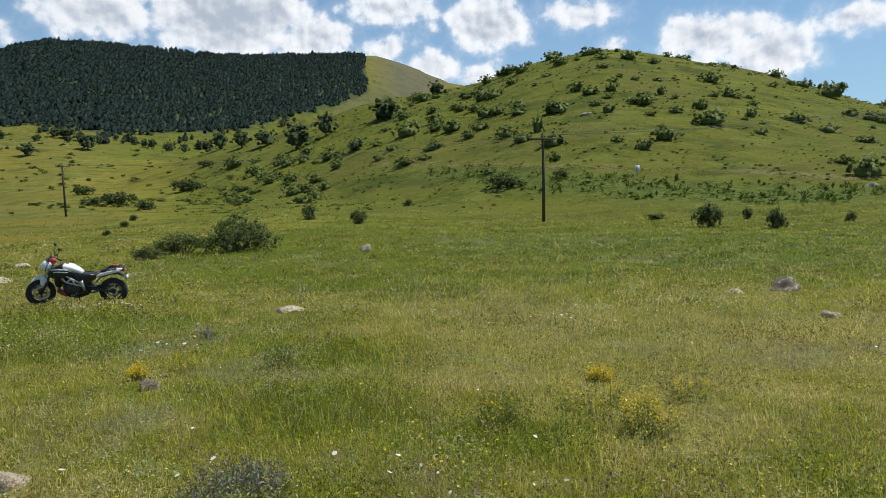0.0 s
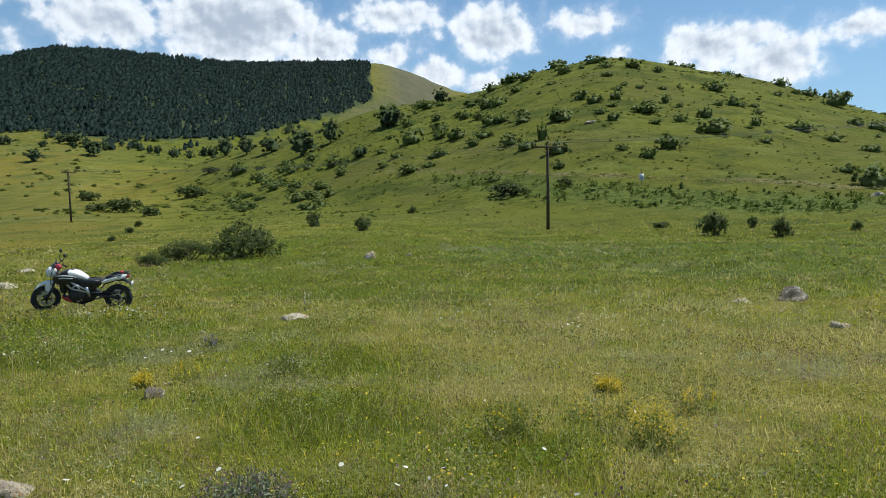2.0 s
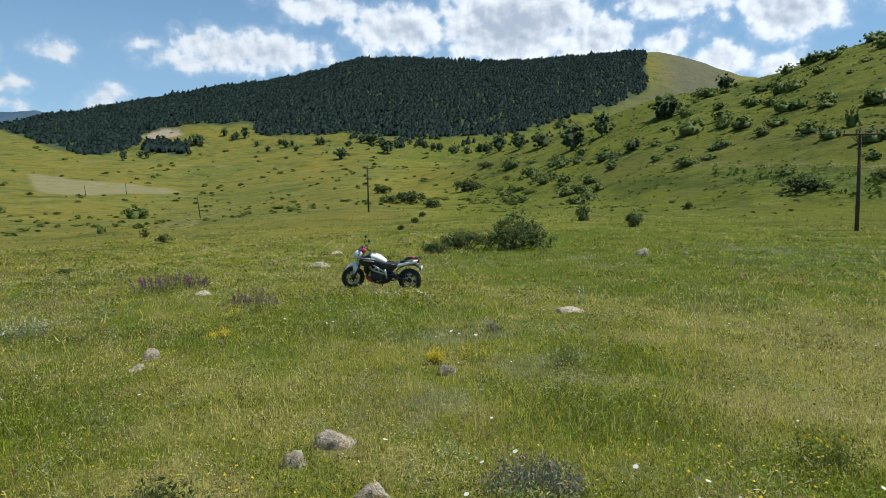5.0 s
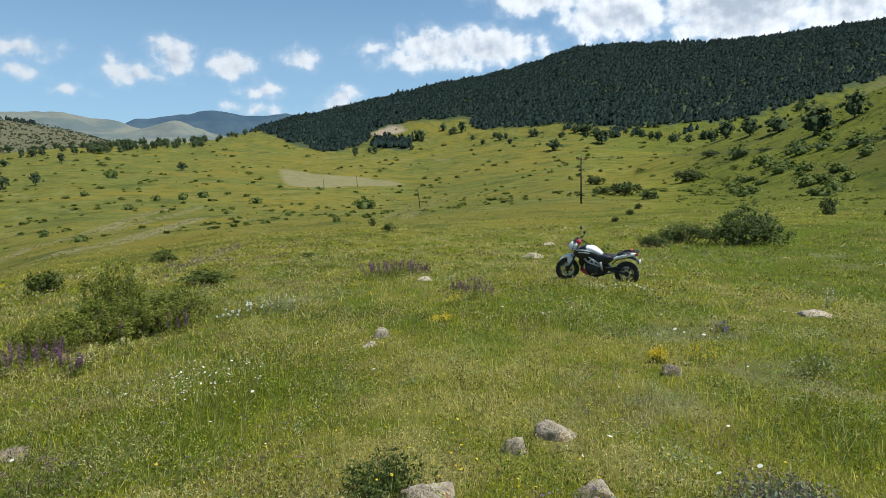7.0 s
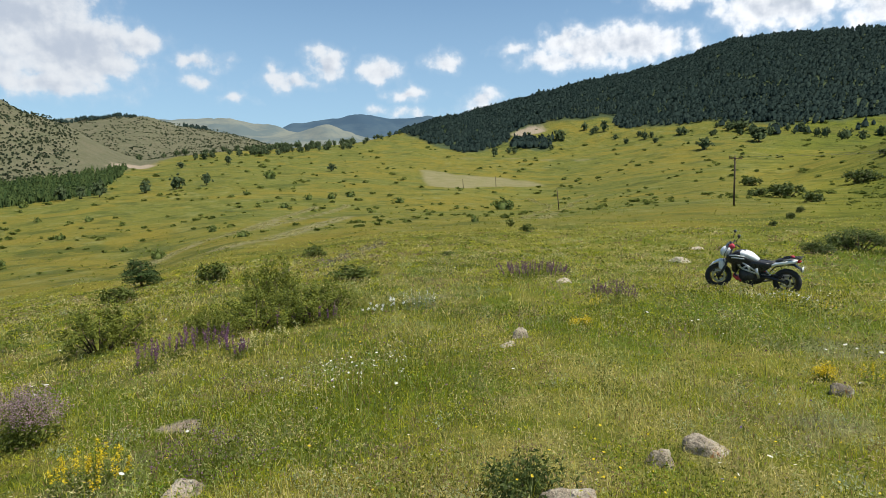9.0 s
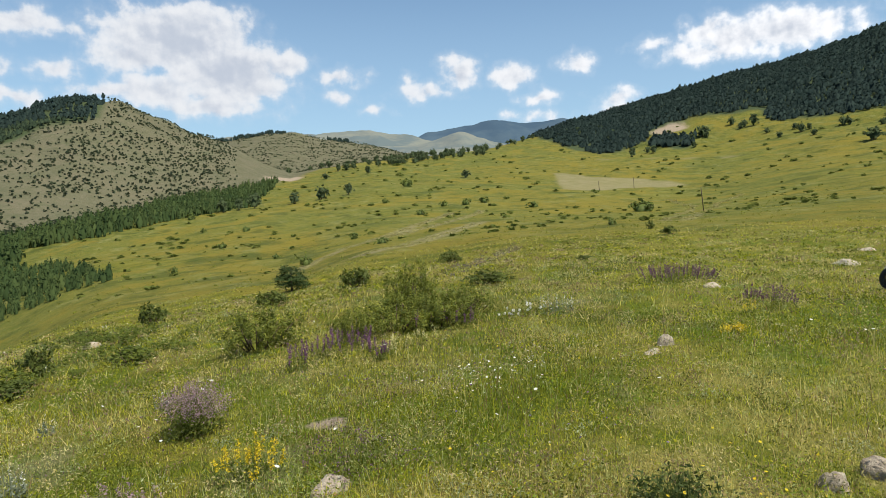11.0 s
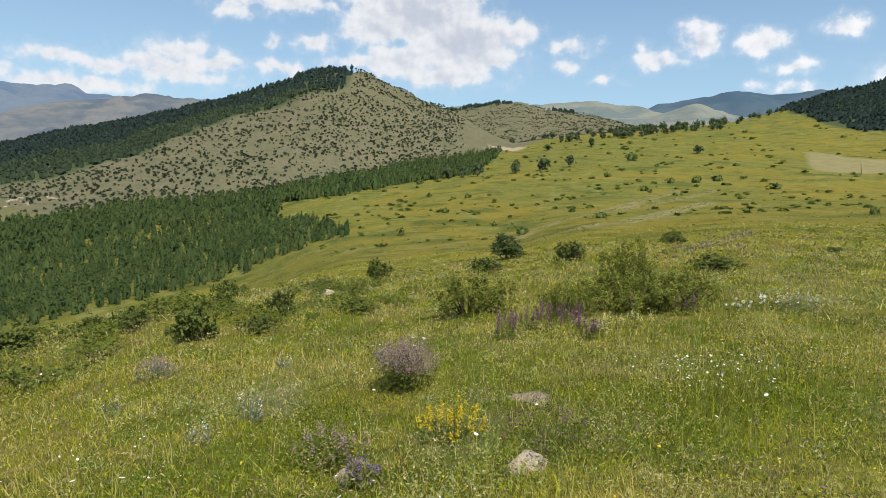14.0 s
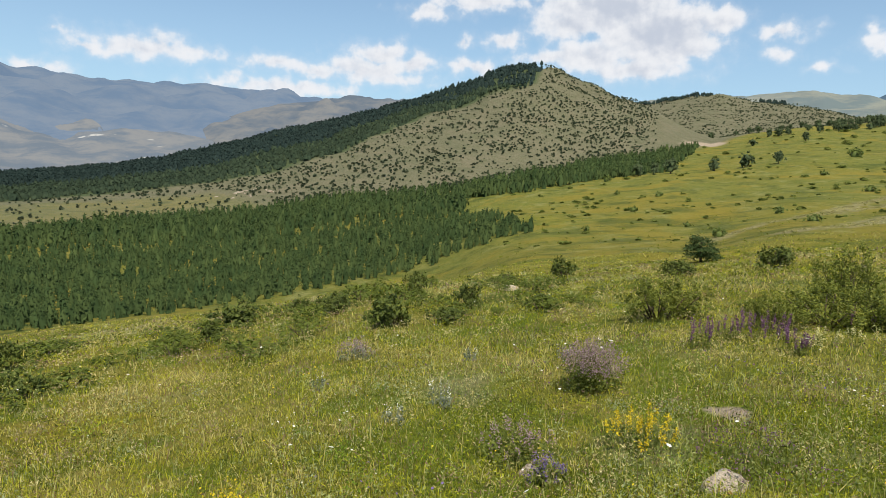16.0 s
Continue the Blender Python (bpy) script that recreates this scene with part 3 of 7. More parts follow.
def fading(x, y):
    """Patches of greyish and brownish herbs."""
    green = np.clip(((np.degrees(np.arctan2(-x, y)) + 100) % 360 - 140) / 40, 0, 1)
    return np.clip(0.16 - 0.10 * green + 0.42 * wavy(x, y, 2.4, 71) + 0.22 * wavy(x, y, 0.8, 72) + 0.5 * close_to(x, y, GREY_SPOTS + PURPLE_SPOTS, 0.8), 0, 1)




def ground():
    fine = np.arange(-50, 142, 0.6)
    rest = np.arange(142, 310, 3.0)
    b = np.radians(np.concatenate([fine, rest]))
    r = np.concatenate([[0.002], 0.25 + np.geomspace(0.25, 4899, 240)])
    bb, rr = np.meshgrid(b, r, indexing="ij")
    x, y = -np.sin(bb) * rr, np.cos(bb) * rr
    z = land(x, y)
    nb, nr = x.shape
    i, j = np.meshgrid(np.arange(nb), np.arange(nr - 1), indexing="ij")
    i2 = (i + 1) % nb
    faces = np.stack([i * nr + j, i * nr + j + 1, i2 * nr + j + 1, i2 * nr + j], -1).reshape(-1, 4)
    verts = np.stack([x, y, z], -1).reshape(-1, 3)
    me = fast_mesh("ground", verts, faces)
    fx, fy = verts[:, 0].astype(float), verts[:, 1].astype(float)
    for name, value in region_marks(fx, fy).items():
        a = me.attributes.new(name, "FLOAT", "POINT")
        a.data.foreach_set("value", value.astype(np.float32))
    near = np.clip((80 - np.hypot(fx, fy)) / 45, 0, 1)
    for name, value in (("thatch", 0.42 + (lush(fx, fy) - 0.42) * near), ("fade", fading(fx, fy) * near)):
        me.attributes.new(name, "FLOAT", "POINT").data.foreach_set("value", value.astype(np.float32))
    ob = part_mesh("ground", me, ground_paint())
    tagged(ob, "rolling summer meadow with dry hillsides, tracks and a straw field", "ground", kind="structure")


ground()


def far_hills(name, crest, dist, depth, foot, material, label, seed):
    """A distant range: a long ridge with spurs, from a crest line of (bearing, elevation)."""
    b0, e0 = np.array(crest, float).T
    b = np.linspace(b0[0], b0[-1], 150)
    u = np.linspace(0, 1.25, 26)
    bb, uu = np.meshgrid(b, u, indexing="ij")
    rr = dist + depth * (uu - 1)
    top = EYE + dist * np.tan(np.radians(along(b0, e0, bb)))
    x, y = -np.sin(np.radians(bb)) * rr, np.cos(np.radians(bb)) * rr
    shape = np.where(uu <= 1, np.sin(np.clip(uu, 0, 1) * math.pi / 2) ** 1.2, 1 - 2.5 * np.maximum(uu - 1, 0) ** 1.3)
    spurs = (wavy(x, y, dist * 0.13, seed) + 0.5 * wavy(x, y, dist * 0.05, seed + 1)) * np.clip(uu * (1 - uu) * 4, 0, 1) * (top - foot) * 0.10
    z = foot + (top - foot) * shape + spurs + wavy(x, y, dist * 0.02, seed + 2) * (top - foot) * 0.004
    nb, nu = x.shape
    i, j = np.meshgrid(np.arange(nb - 1), np.arange(nu - 1), indexing="ij")
    faces = np.stack([i * nu + j, i * nu + j + 1, (i + 1) * nu + j + 1, (i + 1) * nu + j], -1).reshape(-1, 4)
    ob = part_mesh(name, fast_mesh(name, np.stack([x, y, z], -1).reshape(-1, 3), faces), material)
    tagged(ob, label, "hills", kind="structure")


# painted haze: the last four values are its blue glow and strength
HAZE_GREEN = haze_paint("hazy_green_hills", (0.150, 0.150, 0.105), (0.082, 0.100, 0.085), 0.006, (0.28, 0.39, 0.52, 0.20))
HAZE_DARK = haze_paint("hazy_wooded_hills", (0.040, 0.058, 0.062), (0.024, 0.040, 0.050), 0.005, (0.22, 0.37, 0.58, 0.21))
# the dark bluish patches on this range are cloud shadows painted into its colour
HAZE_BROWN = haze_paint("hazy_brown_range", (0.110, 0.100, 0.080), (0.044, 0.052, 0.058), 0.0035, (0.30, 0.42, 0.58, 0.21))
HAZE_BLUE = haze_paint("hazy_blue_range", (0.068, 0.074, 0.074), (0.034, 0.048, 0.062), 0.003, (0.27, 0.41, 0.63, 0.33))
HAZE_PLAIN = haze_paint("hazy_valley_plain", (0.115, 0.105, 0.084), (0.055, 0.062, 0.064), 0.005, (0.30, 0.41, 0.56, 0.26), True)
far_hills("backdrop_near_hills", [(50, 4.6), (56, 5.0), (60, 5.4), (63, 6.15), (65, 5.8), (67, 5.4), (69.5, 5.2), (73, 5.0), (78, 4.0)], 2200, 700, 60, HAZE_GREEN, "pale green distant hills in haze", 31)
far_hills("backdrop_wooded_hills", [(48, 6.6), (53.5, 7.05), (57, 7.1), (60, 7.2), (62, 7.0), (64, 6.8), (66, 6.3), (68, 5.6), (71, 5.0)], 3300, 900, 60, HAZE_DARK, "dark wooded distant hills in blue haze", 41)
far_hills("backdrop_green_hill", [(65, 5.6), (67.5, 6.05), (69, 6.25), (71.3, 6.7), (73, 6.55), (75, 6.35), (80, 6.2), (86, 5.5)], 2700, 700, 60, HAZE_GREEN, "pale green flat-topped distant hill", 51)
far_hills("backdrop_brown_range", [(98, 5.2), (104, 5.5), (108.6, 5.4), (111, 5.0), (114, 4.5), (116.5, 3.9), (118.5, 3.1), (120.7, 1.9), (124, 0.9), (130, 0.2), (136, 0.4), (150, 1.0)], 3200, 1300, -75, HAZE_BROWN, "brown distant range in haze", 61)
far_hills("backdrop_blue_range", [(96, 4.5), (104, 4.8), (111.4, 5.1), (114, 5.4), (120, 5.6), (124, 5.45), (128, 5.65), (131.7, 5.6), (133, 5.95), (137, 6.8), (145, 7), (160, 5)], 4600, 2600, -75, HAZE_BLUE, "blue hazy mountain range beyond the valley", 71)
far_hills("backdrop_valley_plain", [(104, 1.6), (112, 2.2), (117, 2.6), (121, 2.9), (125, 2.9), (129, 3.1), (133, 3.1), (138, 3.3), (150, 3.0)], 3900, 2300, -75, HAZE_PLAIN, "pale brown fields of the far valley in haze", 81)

# ---- plants: paints and builders ----


def leaf_paint(name, a, b, through=0.3, patch=3.0, rough=0.65):
    p = Paint(name)
    col = p.mix(p.island(), a, b)
    col = p.mix(p.range(p.noise(patch, 3, 0.6), 0.4, 0.7, 0, 0.5), col, tuple(0.6 * v for v in a))
    col = p.mix(p.calc("MULTIPLY", p.each(), 0.45), col, tuple(0.5 * (u + v) * 0.75 for u, v in zip(a, b)))
    p.set(col, rough, spec=0.25).leafy(col, through)
    return p.m


def tree_paint(name, a, b, through=0.2, grain=0.0):
    p = Paint(name)
    col = p.mix(p.attr("tint").outputs["Fac"], a, b)
    col = p.mix(p.calc("MULTIPLY", p.island(), 0.6), col, tuple(0.55 * v for v in a))
    if grain:
        col = p.mix(p.range(p.noise(grain, 3, 0.7), 0.42, 0.62, 0, 0.7), col, tuple(0.6 * v for v in a))
    p.set(col, 0.85, spec=0.03).leafy(col, through)
    return p.m


def bark_paint(name, a, b):
    p = Paint(name)
    n = p.noise(14, 5, 0.7, at=p.local(), stretch=(1, 1, 0.25))
    p.set(p.mix(p.range(n, 0.35, 0.65), a, b), 0.9, spec=0.15).bump(n, 0.5, 0.01)
    return p.m


JUNIPER = leaf_paint("juniper_green", (0.052, 0.080, 0.014), (0.160, 0.190, 0.032), 0.30)
BRIGHT_JUNIPER = leaf_paint("fresh_juniper_green", (0.065, 0.092, 0.012), (0.285, 0.305, 0.040), 0.30)
BELT_LEAF = leaf_paint("belt_bush_green", (0.080, 0.115, 0.016), (0.215, 0.255, 0.038), 0.38)
DARK_LEAF = leaf_paint("dark_shrub_green", (0.060, 0.092, 0.022), (0.122, 0.156, 0.037), 0.40)
HILL_LEAF = leaf_paint("hill_shrub_green", (0.120, 0.168, 0.038), (0.205, 0.255, 0.060), 0.40)
HERB_LEAF = leaf_paint("herb_green", (0.14, 0.18, 0.03), (0.25, 0.28, 0.055), 0.45)
GREY_LEAF = leaf_paint("grey_herb_green", (0.16, 0.19, 0.11), (0.28, 0.31, 0.21))
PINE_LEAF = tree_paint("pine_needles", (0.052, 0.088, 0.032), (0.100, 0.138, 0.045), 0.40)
# distant pines: haze put in as a bluish tint, cloud shade as a darker base
HAZED_PINE = tree_paint("hazed_shaded_pine_needles", (0.026, 0.045, 0.040), (0.044, 0.067, 0.056), 0.25, 0.35)
# the same pines outside the cloud shadow, sunlight painted in as lighter green
SUNLIT_PINE = tree_paint("ridge_sunlit_green", (0.042, 0.066, 0.040), (0.066, 0.092, 0.052), 0.3, 0.35)
MEADOW_BUSH = tree_paint("meadow_bush_green", (0.130, 0.165, 0.038), (0.215, 0.240, 0.058), 0.45)
WEEDS = tree_paint("bank_weed_green", (0.060, 0.095, 0.018), (0.150, 0.185, 0.035), 0.4)
BROW_HERB = tree_paint("brow_herb_lilac", (0.17, 0.16, 0.11), (0.27, 0.23, 0.19), 0.35)
TUSSOCK = tree_paint("tussock_green", (0.20, 0.24, 0.03), (0.38, 0.35, 0.09), 0.5)
TREE_LEAF = tree_paint("edge_tree_green", (0.080, 0.116, 0.056), (0.128, 0.162, 0.072), 0.38)
SCRUB_LEAF = tree_paint("scrub_green", (0.074, 0.098, 0.056), (0.116, 0.136, 0.074), 0.4)
BARK = bark_paint("grey_brown_bark", (0.13, 0.095, 0.065), (0.06, 0.045, 0.032))


def leaf_quads(at, out, size, rng, slim=0.6, wild=0.9):
    """Small diamond leaves at places, facing about outwards."""
    n = len(at)
    face = out + (0, 0, 0.45) + wild * rng.normal(size=(n, 3))
    face /= np.linalg.norm(face, axis=1)[:, None] + 1e-9
    a = np.cross(face, rng.normal(size=(n, 3)))
    a /= np.linalg.norm(a, axis=1)[:, None] + 1e-9
    b = np.cross(face, a)
    s = (size * rng.uniform(0.6, 1.3, n))[:, None]
    v = np.stack([at - a * s, at - b * s * slim, at + a * s, at + b * s * slim], 1).reshape(-1, 3)
    return v, np.arange(4 * n).reshape(-1, 4)


def soft_light(me, ways):
    """Leaves too small to show one by one share the shading of the mass that they make up."""
    ways = np.asarray(ways, np.float32)
    me.shade_smooth()
    me.normals_split_custom_set_from_vertices(ways / (np.linalg.norm(ways, axis=1)[:, None] + 1e-9))


def own_normals(me):
    own = np.empty(len(me.vertices) * 3, np.float32)
    me.vertices.foreach_get("normal", own)
    return own.reshape(-1, 3)


def blades(x, y, z, height, width, rng, lean=0.35):
    """Bent tapering blades: places, then triangles."""
    n = len(x)
    turn, bend, way = rng.uniform(0, 2 * math.pi, n), rng.uniform(0.1, 1.0, n) * lean, rng.uniform(0, 2 * math.pi, n)
    wx, wy = np.cos(turn) * width / 2, np.sin(turn) * width / 2
    dx, dy = np.cos(way) * bend * height, np.sin(way) * bend * height
    v = np.empty((n, 5, 3))
    v[:, 0] = np.stack([x - wx, y - wy, z - 0.02], -1)
    v[:, 1] = np.stack([x + wx, y + wy, z - 0.02], -1)
    mx, my, mz = x + 0.35 * dx, y + 0.35 * dy, z + 0.6 * height
    v[:, 2] = np.stack([mx - 0.8 * wx, my - 0.8 * wy, mz], -1)
    v[:, 3] = np.stack([mx + 0.8 * wx, my + 0.8 * wy, mz], -1)
    v[:, 4] = np.stack([x + dx, y + dy, z + height * (1 - 0.25 * bend)], -1)
    tri = np.array([[0, 1, 3], [0, 3, 2], [2, 3, 4]])
    return v.reshape(-1, 3), (np.arange(n)[:, None, None] * 5 + tri[None]).reshape(-1, 3)


def tube(bm, points, radii, sides=8):
    """A round bar through points; radii: one, or one for each point."""
    points = [Vector(p) for p in points]
    radii = radii if isinstance(radii, (list, tuple)) else [radii] * len(points)
    rings, side = [], None
    for n, p in enumerate(points):
        way = (points[min(n + 1, len(points) - 1)] - points[max(n - 1, 0)]).normalized()
        if side is None:
            side = way.orthogonal().normalized()
        side = (side - way * side.dot(way)).normalized()
        up = way.cross(side)
        rings.append([bm.verts.new(p + radii[n] * (math.cos(a) * side + math.sin(a) * up)) for a in (2 * math.pi * k / sides for k in range(sides))])
    for a, b in zip(rings, rings[1:]):
        for k in range(sides):
            bm.faces.new((a[k], a[(k + 1) % sides], b[(k + 1) % sides], b[k]))
    bm.faces.new(rings[0][::-1]), bm.faces.new(rings[-1])
    return bm


def lobes_points(rng, lobes, n):
    """Places and outward ways all over a heap of rounded lobes (x, y, z, radius, flattening)."""
    lobes = np.array(lobes, float)
    pick = rng.choice(len(lobes), n, p=lobes[:, 3] ** 2 / (lobes[:, 3] ** 2).sum())
    d = rng.normal(size=(n, 3))
    d /= np.linalg.norm(d, axis=1)[:, None]
    d[:, 2] = np.where(rng.random(n) < 0.7, np.abs(d[:, 2]), d[:, 2])
    c = lobes[pick]
    deep = 1 - 0.38 * rng.random(n) ** 1.6
    rag = 1 + 0.22 * np.sin(5 * d[:, 0] + 9 * d[:, 2] + pick) + 0.12 * rng.normal(size=n)
    at = c[:, :3] + d * (c[:, 3] * deep * rag)[:, None] * np.stack([np.ones(n), np.ones(n), c[:, 4]], -1)
    keep = at[:, 2] > 0.01
    return at[keep], d[keep]


def cone_crown(rng, sides=5, profile=((0.0, 0.20), (0.28, 0.33), (0.66, 0.23), (1.0, 0.03))):
    """A ragged solid crown one metre tall."""
    v = []
    for h, r in profile:
        for k in range(sides):
            a = 2 * math.pi * (k + 0.5 * rng.random()) / sides
            q = r * rng.uniform(0.75, 1.25)
            v.append((math.cos(a) * q, math.sin(a) * q, h + (rng.uniform(-0.05, 0.05) if 0.1 < h < 0.9 else 0)))
    f = [(n * sides + k, n * sides + (k + 1) % sides, (n + 1) * sides + (k + 1) % sides, (n + 1) * sides + k) for n in range(len(profile) - 1) for k in range(sides)]
    return np.array(v), np.array(f)


def both(one, two):
    return np.concatenate([one[0], two[0]]), np.concatenate([one[1], two[1] + len(one[0])])


def sprays(rng, lobes, clumps, per, small):
    """Leaf places in many small tufts all over a heap of lobes, so that lit tips stand before dark gaps."""
    at, out = lobes_points(rng, lobes, clumps)
    k = np.repeat(np.arange(len(at)), per)
    d = rng.normal(size=(len(k), 3))
    d /= np.linalg.norm(d, axis=1)[:, None]
    d += 0.7 * out[k] + (0, 0, 0.25)
    reach = small * rng.uniform(0.6, 1.3, len(at))[k] * rng.uniform(0.3, 1.0, len(k))
    at = at[k] + d * reach[:, None]
    keep = at[:, 2] > 0.0
    return at[keep], d[keep]


def shrub_thing(name, label, seed, clumps, per, size, paint, spread=1.0, heap=9, category="shrub", small=0.075, slim=0.42, soft=0.5):
    """A shrub one metre across and half as high: stems, and leaves in tufts."""
    rng = np.random.RandomState(seed)
    lobes = [(0, 0, 0.20, 0.26, 0.9)]
    for k in range(heap):
        a, r = rng.uniform(0, 2 * math.pi), rng.uniform(0.12, 0.40) * spread
        lobes.append((math.cos(a) * r, math.sin(a) * r, rng.uniform(0.06, 0.34) * (1 - 0.9 * r), rng.uniform(0.10, 0.20), rng.uniform(0.7, 1.0)))
    at, out = sprays(rng, lobes, clumps, per, small)
    wide, tall = 0.5 / np.percentile(np.hypot(at[:, 0], at[:, 1]), 96), 0.5 / np.percentile(at[:, 2], 98)
    at *= (wide, wide, tall)
    top = tagged(new(name), label, category)
    bm = bmesh.new()
    for x, y, z, r, _ in lobes if clumps > 60 else lobes[:4]:
        x, y, z, r = x * wide, y * wide, z * tall, r * tall
        tube(bm, [(x * 0.2, y * 0.2, -0.05), (x * 0.6, y * 0.6, z * 0.6), (x, y, z + r * 0.5)], [0.016, 0.010, 0.004], 3)
    tagged(part("stem_tangle", bm, BARK, top), kind="stuff")
    # a dense heart of twigs in the small far ones
    full = 0.8 if size > 0.055 else 0.25
    heart = cone_crown(rng, 7, ((0.0, 0.34 * full), (0.16 * full, 0.38 * full), (0.32 * full, 0.25 * full), (0.42 * full, 0.06 * full)))
    me = fast_mesh("foliage", *both(heart, leaf_quads(at, out, np.full(len(at), size), rng, slim)))
    tagged(part_mesh("foliage", me, paint, top, smooth=False), kind="stuff")
    ways = np.concatenate([heart[0] * (1.0, 1.0, 1.4), np.repeat(out + (0, 0, 1.0), 4, 0) * soft])
    soft_light(me, ways + 0.5 * own_normals(me))
    return top


def put(ob, bearing, dist, wide, tall, turn, sink=0.03):
    """A copy of a one-metre shrub at a place, made that wide and tall."""
    x, y = spot(bearing, dist)
    m = Matrix.Translation((x, y, ground_at(x, y) - sink * tall)) @ Matrix.Rotation(turn, 4, "Z") @ Matrix.Diagonal((wide, wide, tall / 0.5, 1))
    return copy_thing(ob, m)


def settle(ob):
    """Takes the pattern piece itself out again, once its copies stand."""
    for o in (*ob.children_recursive, ob):
        bpy.data.objects.remove(o)


# ---- shrubs: bearing, distance, width, height ----
HILL_SHRUBS = [(-3.6, 193.9, 5.9, 4.0), (-9.5, 143.4, 3.5, 2.7), (-6.7, 154.6, 4.7, 2.1), (-8.4, 126.8, 2.2, 3.1), (-18.7, 115.3, 4.2, 2.2), (-17.0,
    109.0, 2.8, 1.5), (-22.2, 129.9, 6.2, 2.5), (-21.4, 144.3, 3.5, 1.9), (-16.9, 144.8, 5.6, 2.3), (-23.4, 166.1, 3.4, 2.2), (-22.1, 187.8, 6.5,
    2.4), (-25.1, 141.5, 2.4, 1.8), (-28.2, 146.9, 5.7, 1.9), (-30.4, 219.7, 8.5, 4.2), (-26.8, 236.8, 5.1, 2.5), (-28.7, 228.6, 4.9, 2.4), (-30.3,
    140.1, 3.6, 1.6), (-31.8, 174.1, 3.7, 1.6), (-32.9, 98.5, 4.9, 2.5), (-18.4, 159.4, 2.5, 1.9), (-15.9, 215.4, 7.5, 2.6), (-12.7, 232.6, 8.1, 2.4),
    (-10.3, 218.0, 6.9, 2.7), (-6.0, 241.6, 6.3, 3.0)]
SLOPE_SHRUBS = [(-9.7, 105.8, 3.1, 1.1), (-19.6, 90.7, 0.8, 0.9), (-5.7, 130.2, 4.9, 2.0), (-1.1, 154.7, 6.4, 2.4), (0.4, 140.2, 4.8, 1.6), (4.5,
    216.4, 11.6, 6.0), (2.8, 165.7, 7.1, 3.6), (7.4, 173.6, 3.6, 2.5), (17.3, 234.8, 8.9, 4.0), (13.3, 207.3, 4.6, 2.1), (11.7, 191.1, 4.6, 2.0),
    (-14.3, 135.2, 2.8, 1.6), (-14.5, 158.5, 4.1, 1.9), (-11.7, 164.1, 4.3, 2.0), (-19.5, 138.4, 3.1, 1.4), (-25.8, 125.7, 2.4, 0.9), (-34.1, 245.2,
    5.9, 2.7), (-33.0, 174.9, 5.1, 1.8), (-2.5, 141.7, 3.7, 1.7), (-4.0, 159.7, 5.0, 2.2), (1.4, 130.6, 3.4, 1.0), (5.3, 145.9, 3.0, 1.1), (-14.9,
    112.3, 2.3, 1.0)]
FOOT_SHRUBS = [(11.5, 55.8, 1.4, 1.2), (7.3, 49.1, 1.2, 1.0), (2.9, 87.4, 1.1, 1.0), (25.9, 149.5, 7.0, 2.8), (24.1, 122.7, 3.4, 1.7), (21.1, 206.4,
    9.2, 3.5), (25.0, 86.4, 1.0, 0.7), (25.7, 72.6, 0.9, 0.6), (27.0, 54.2, 0.6, 0.4), (-22.1, 44.3, 1.8, 1.4), (-26.9, 40.6, 1.0, 1.0), (-24.8, 51.8,
    0.7, 0.8), (-31.8, 45.0, 0.6, 0.6), (-35.0, 47.5, 1.1, 0.8), (-18.1, 54.6, 1.7, 0.4), (28.3, 220.3, 6.4, 2.6), (28.0, 157.9, 4.6, 1.6), (19.5,
    258.6, 6.7, 2.2), (-5.3, 93.5, 5.6, 1.9), (-10.2, 94.1, 2.4, 1.0)]
MEADOW_SHRUBS = [(46.1, 52.5, 1.3, 0.6), (47.5, 73.9, 1.1, 0.9), (50.6, 100.2, 1.2, 1.0), (48.1, 225.6, 8.7, 3.5), (53.34, 27.02, 0.79, 0.21), (72.5,
    150.2, 2.8, 1.4), (70.2, 112.1, 2.5, 1.0), (76.7, 102.5, 2.1, 1.3), (64.6, 39.1, 1.4, 0.7), (62.02, 18.11, 1.48, 0.34), (72.87, 22.66, 1.13,
    0.63), (87.1, 141.7, 1.9, 1.2), (83.4, 185.5, 2.5, 1.6), (85.7, 326.9, 4.5, 2.8), (66.8, 240.6, 3.7, 1.9), (64.7, 272.7, 4.2, 2.1), (69.8, 303.6,
    4.2, 2.3), (61.2, 283.4, 4.4, 2.4), (62.8, 276.3, 4.3, 2.4), (67.9, 390.9, 8.0, 4.4), (79.1, 141.4, 1.7, 1.0), (81.5, 238.0, 2.9, 1.6), (84.8,
    259.9, 2.2, 1.6), (57.0, 259.3, 5.8, 2.0)]
SPUR_SHRUBS = [(88.98, 29.16, 1.39, 0.86), (101.01, 15.98, 0.64, 0.53), (96.52, 12.66, 0.64, 0.44), (103.06, 10.38, 0.68, 0.49), (107.54, 12.99, 0.71,
    0.36), (110.83, 16.46, 0.61, 0.32), (115.61, 15.97, 1.29, 0.62), (98.21, 10.66, 0.58, 0.24), (93.50, 22.56, 0.98, 0.31), (117.90, 13.22, 0.70,
    0.35), (80.06, 24.10, 1.04, 0.54), (90.20, 12.53, 0.66, 0.26)]
EDGE_SHRUBS = [(131.58, 12.83, 0.48, 0.48), (130.20, 9.55, 0.62, 0.36), (103.04, 10.53, 0.57, 0.39), (107.53, 13.93, 0.76, 0.34), (97.85, 10.95, 0.48,
    0.19), (79.49, 24.62, 1.28, 0.38)]
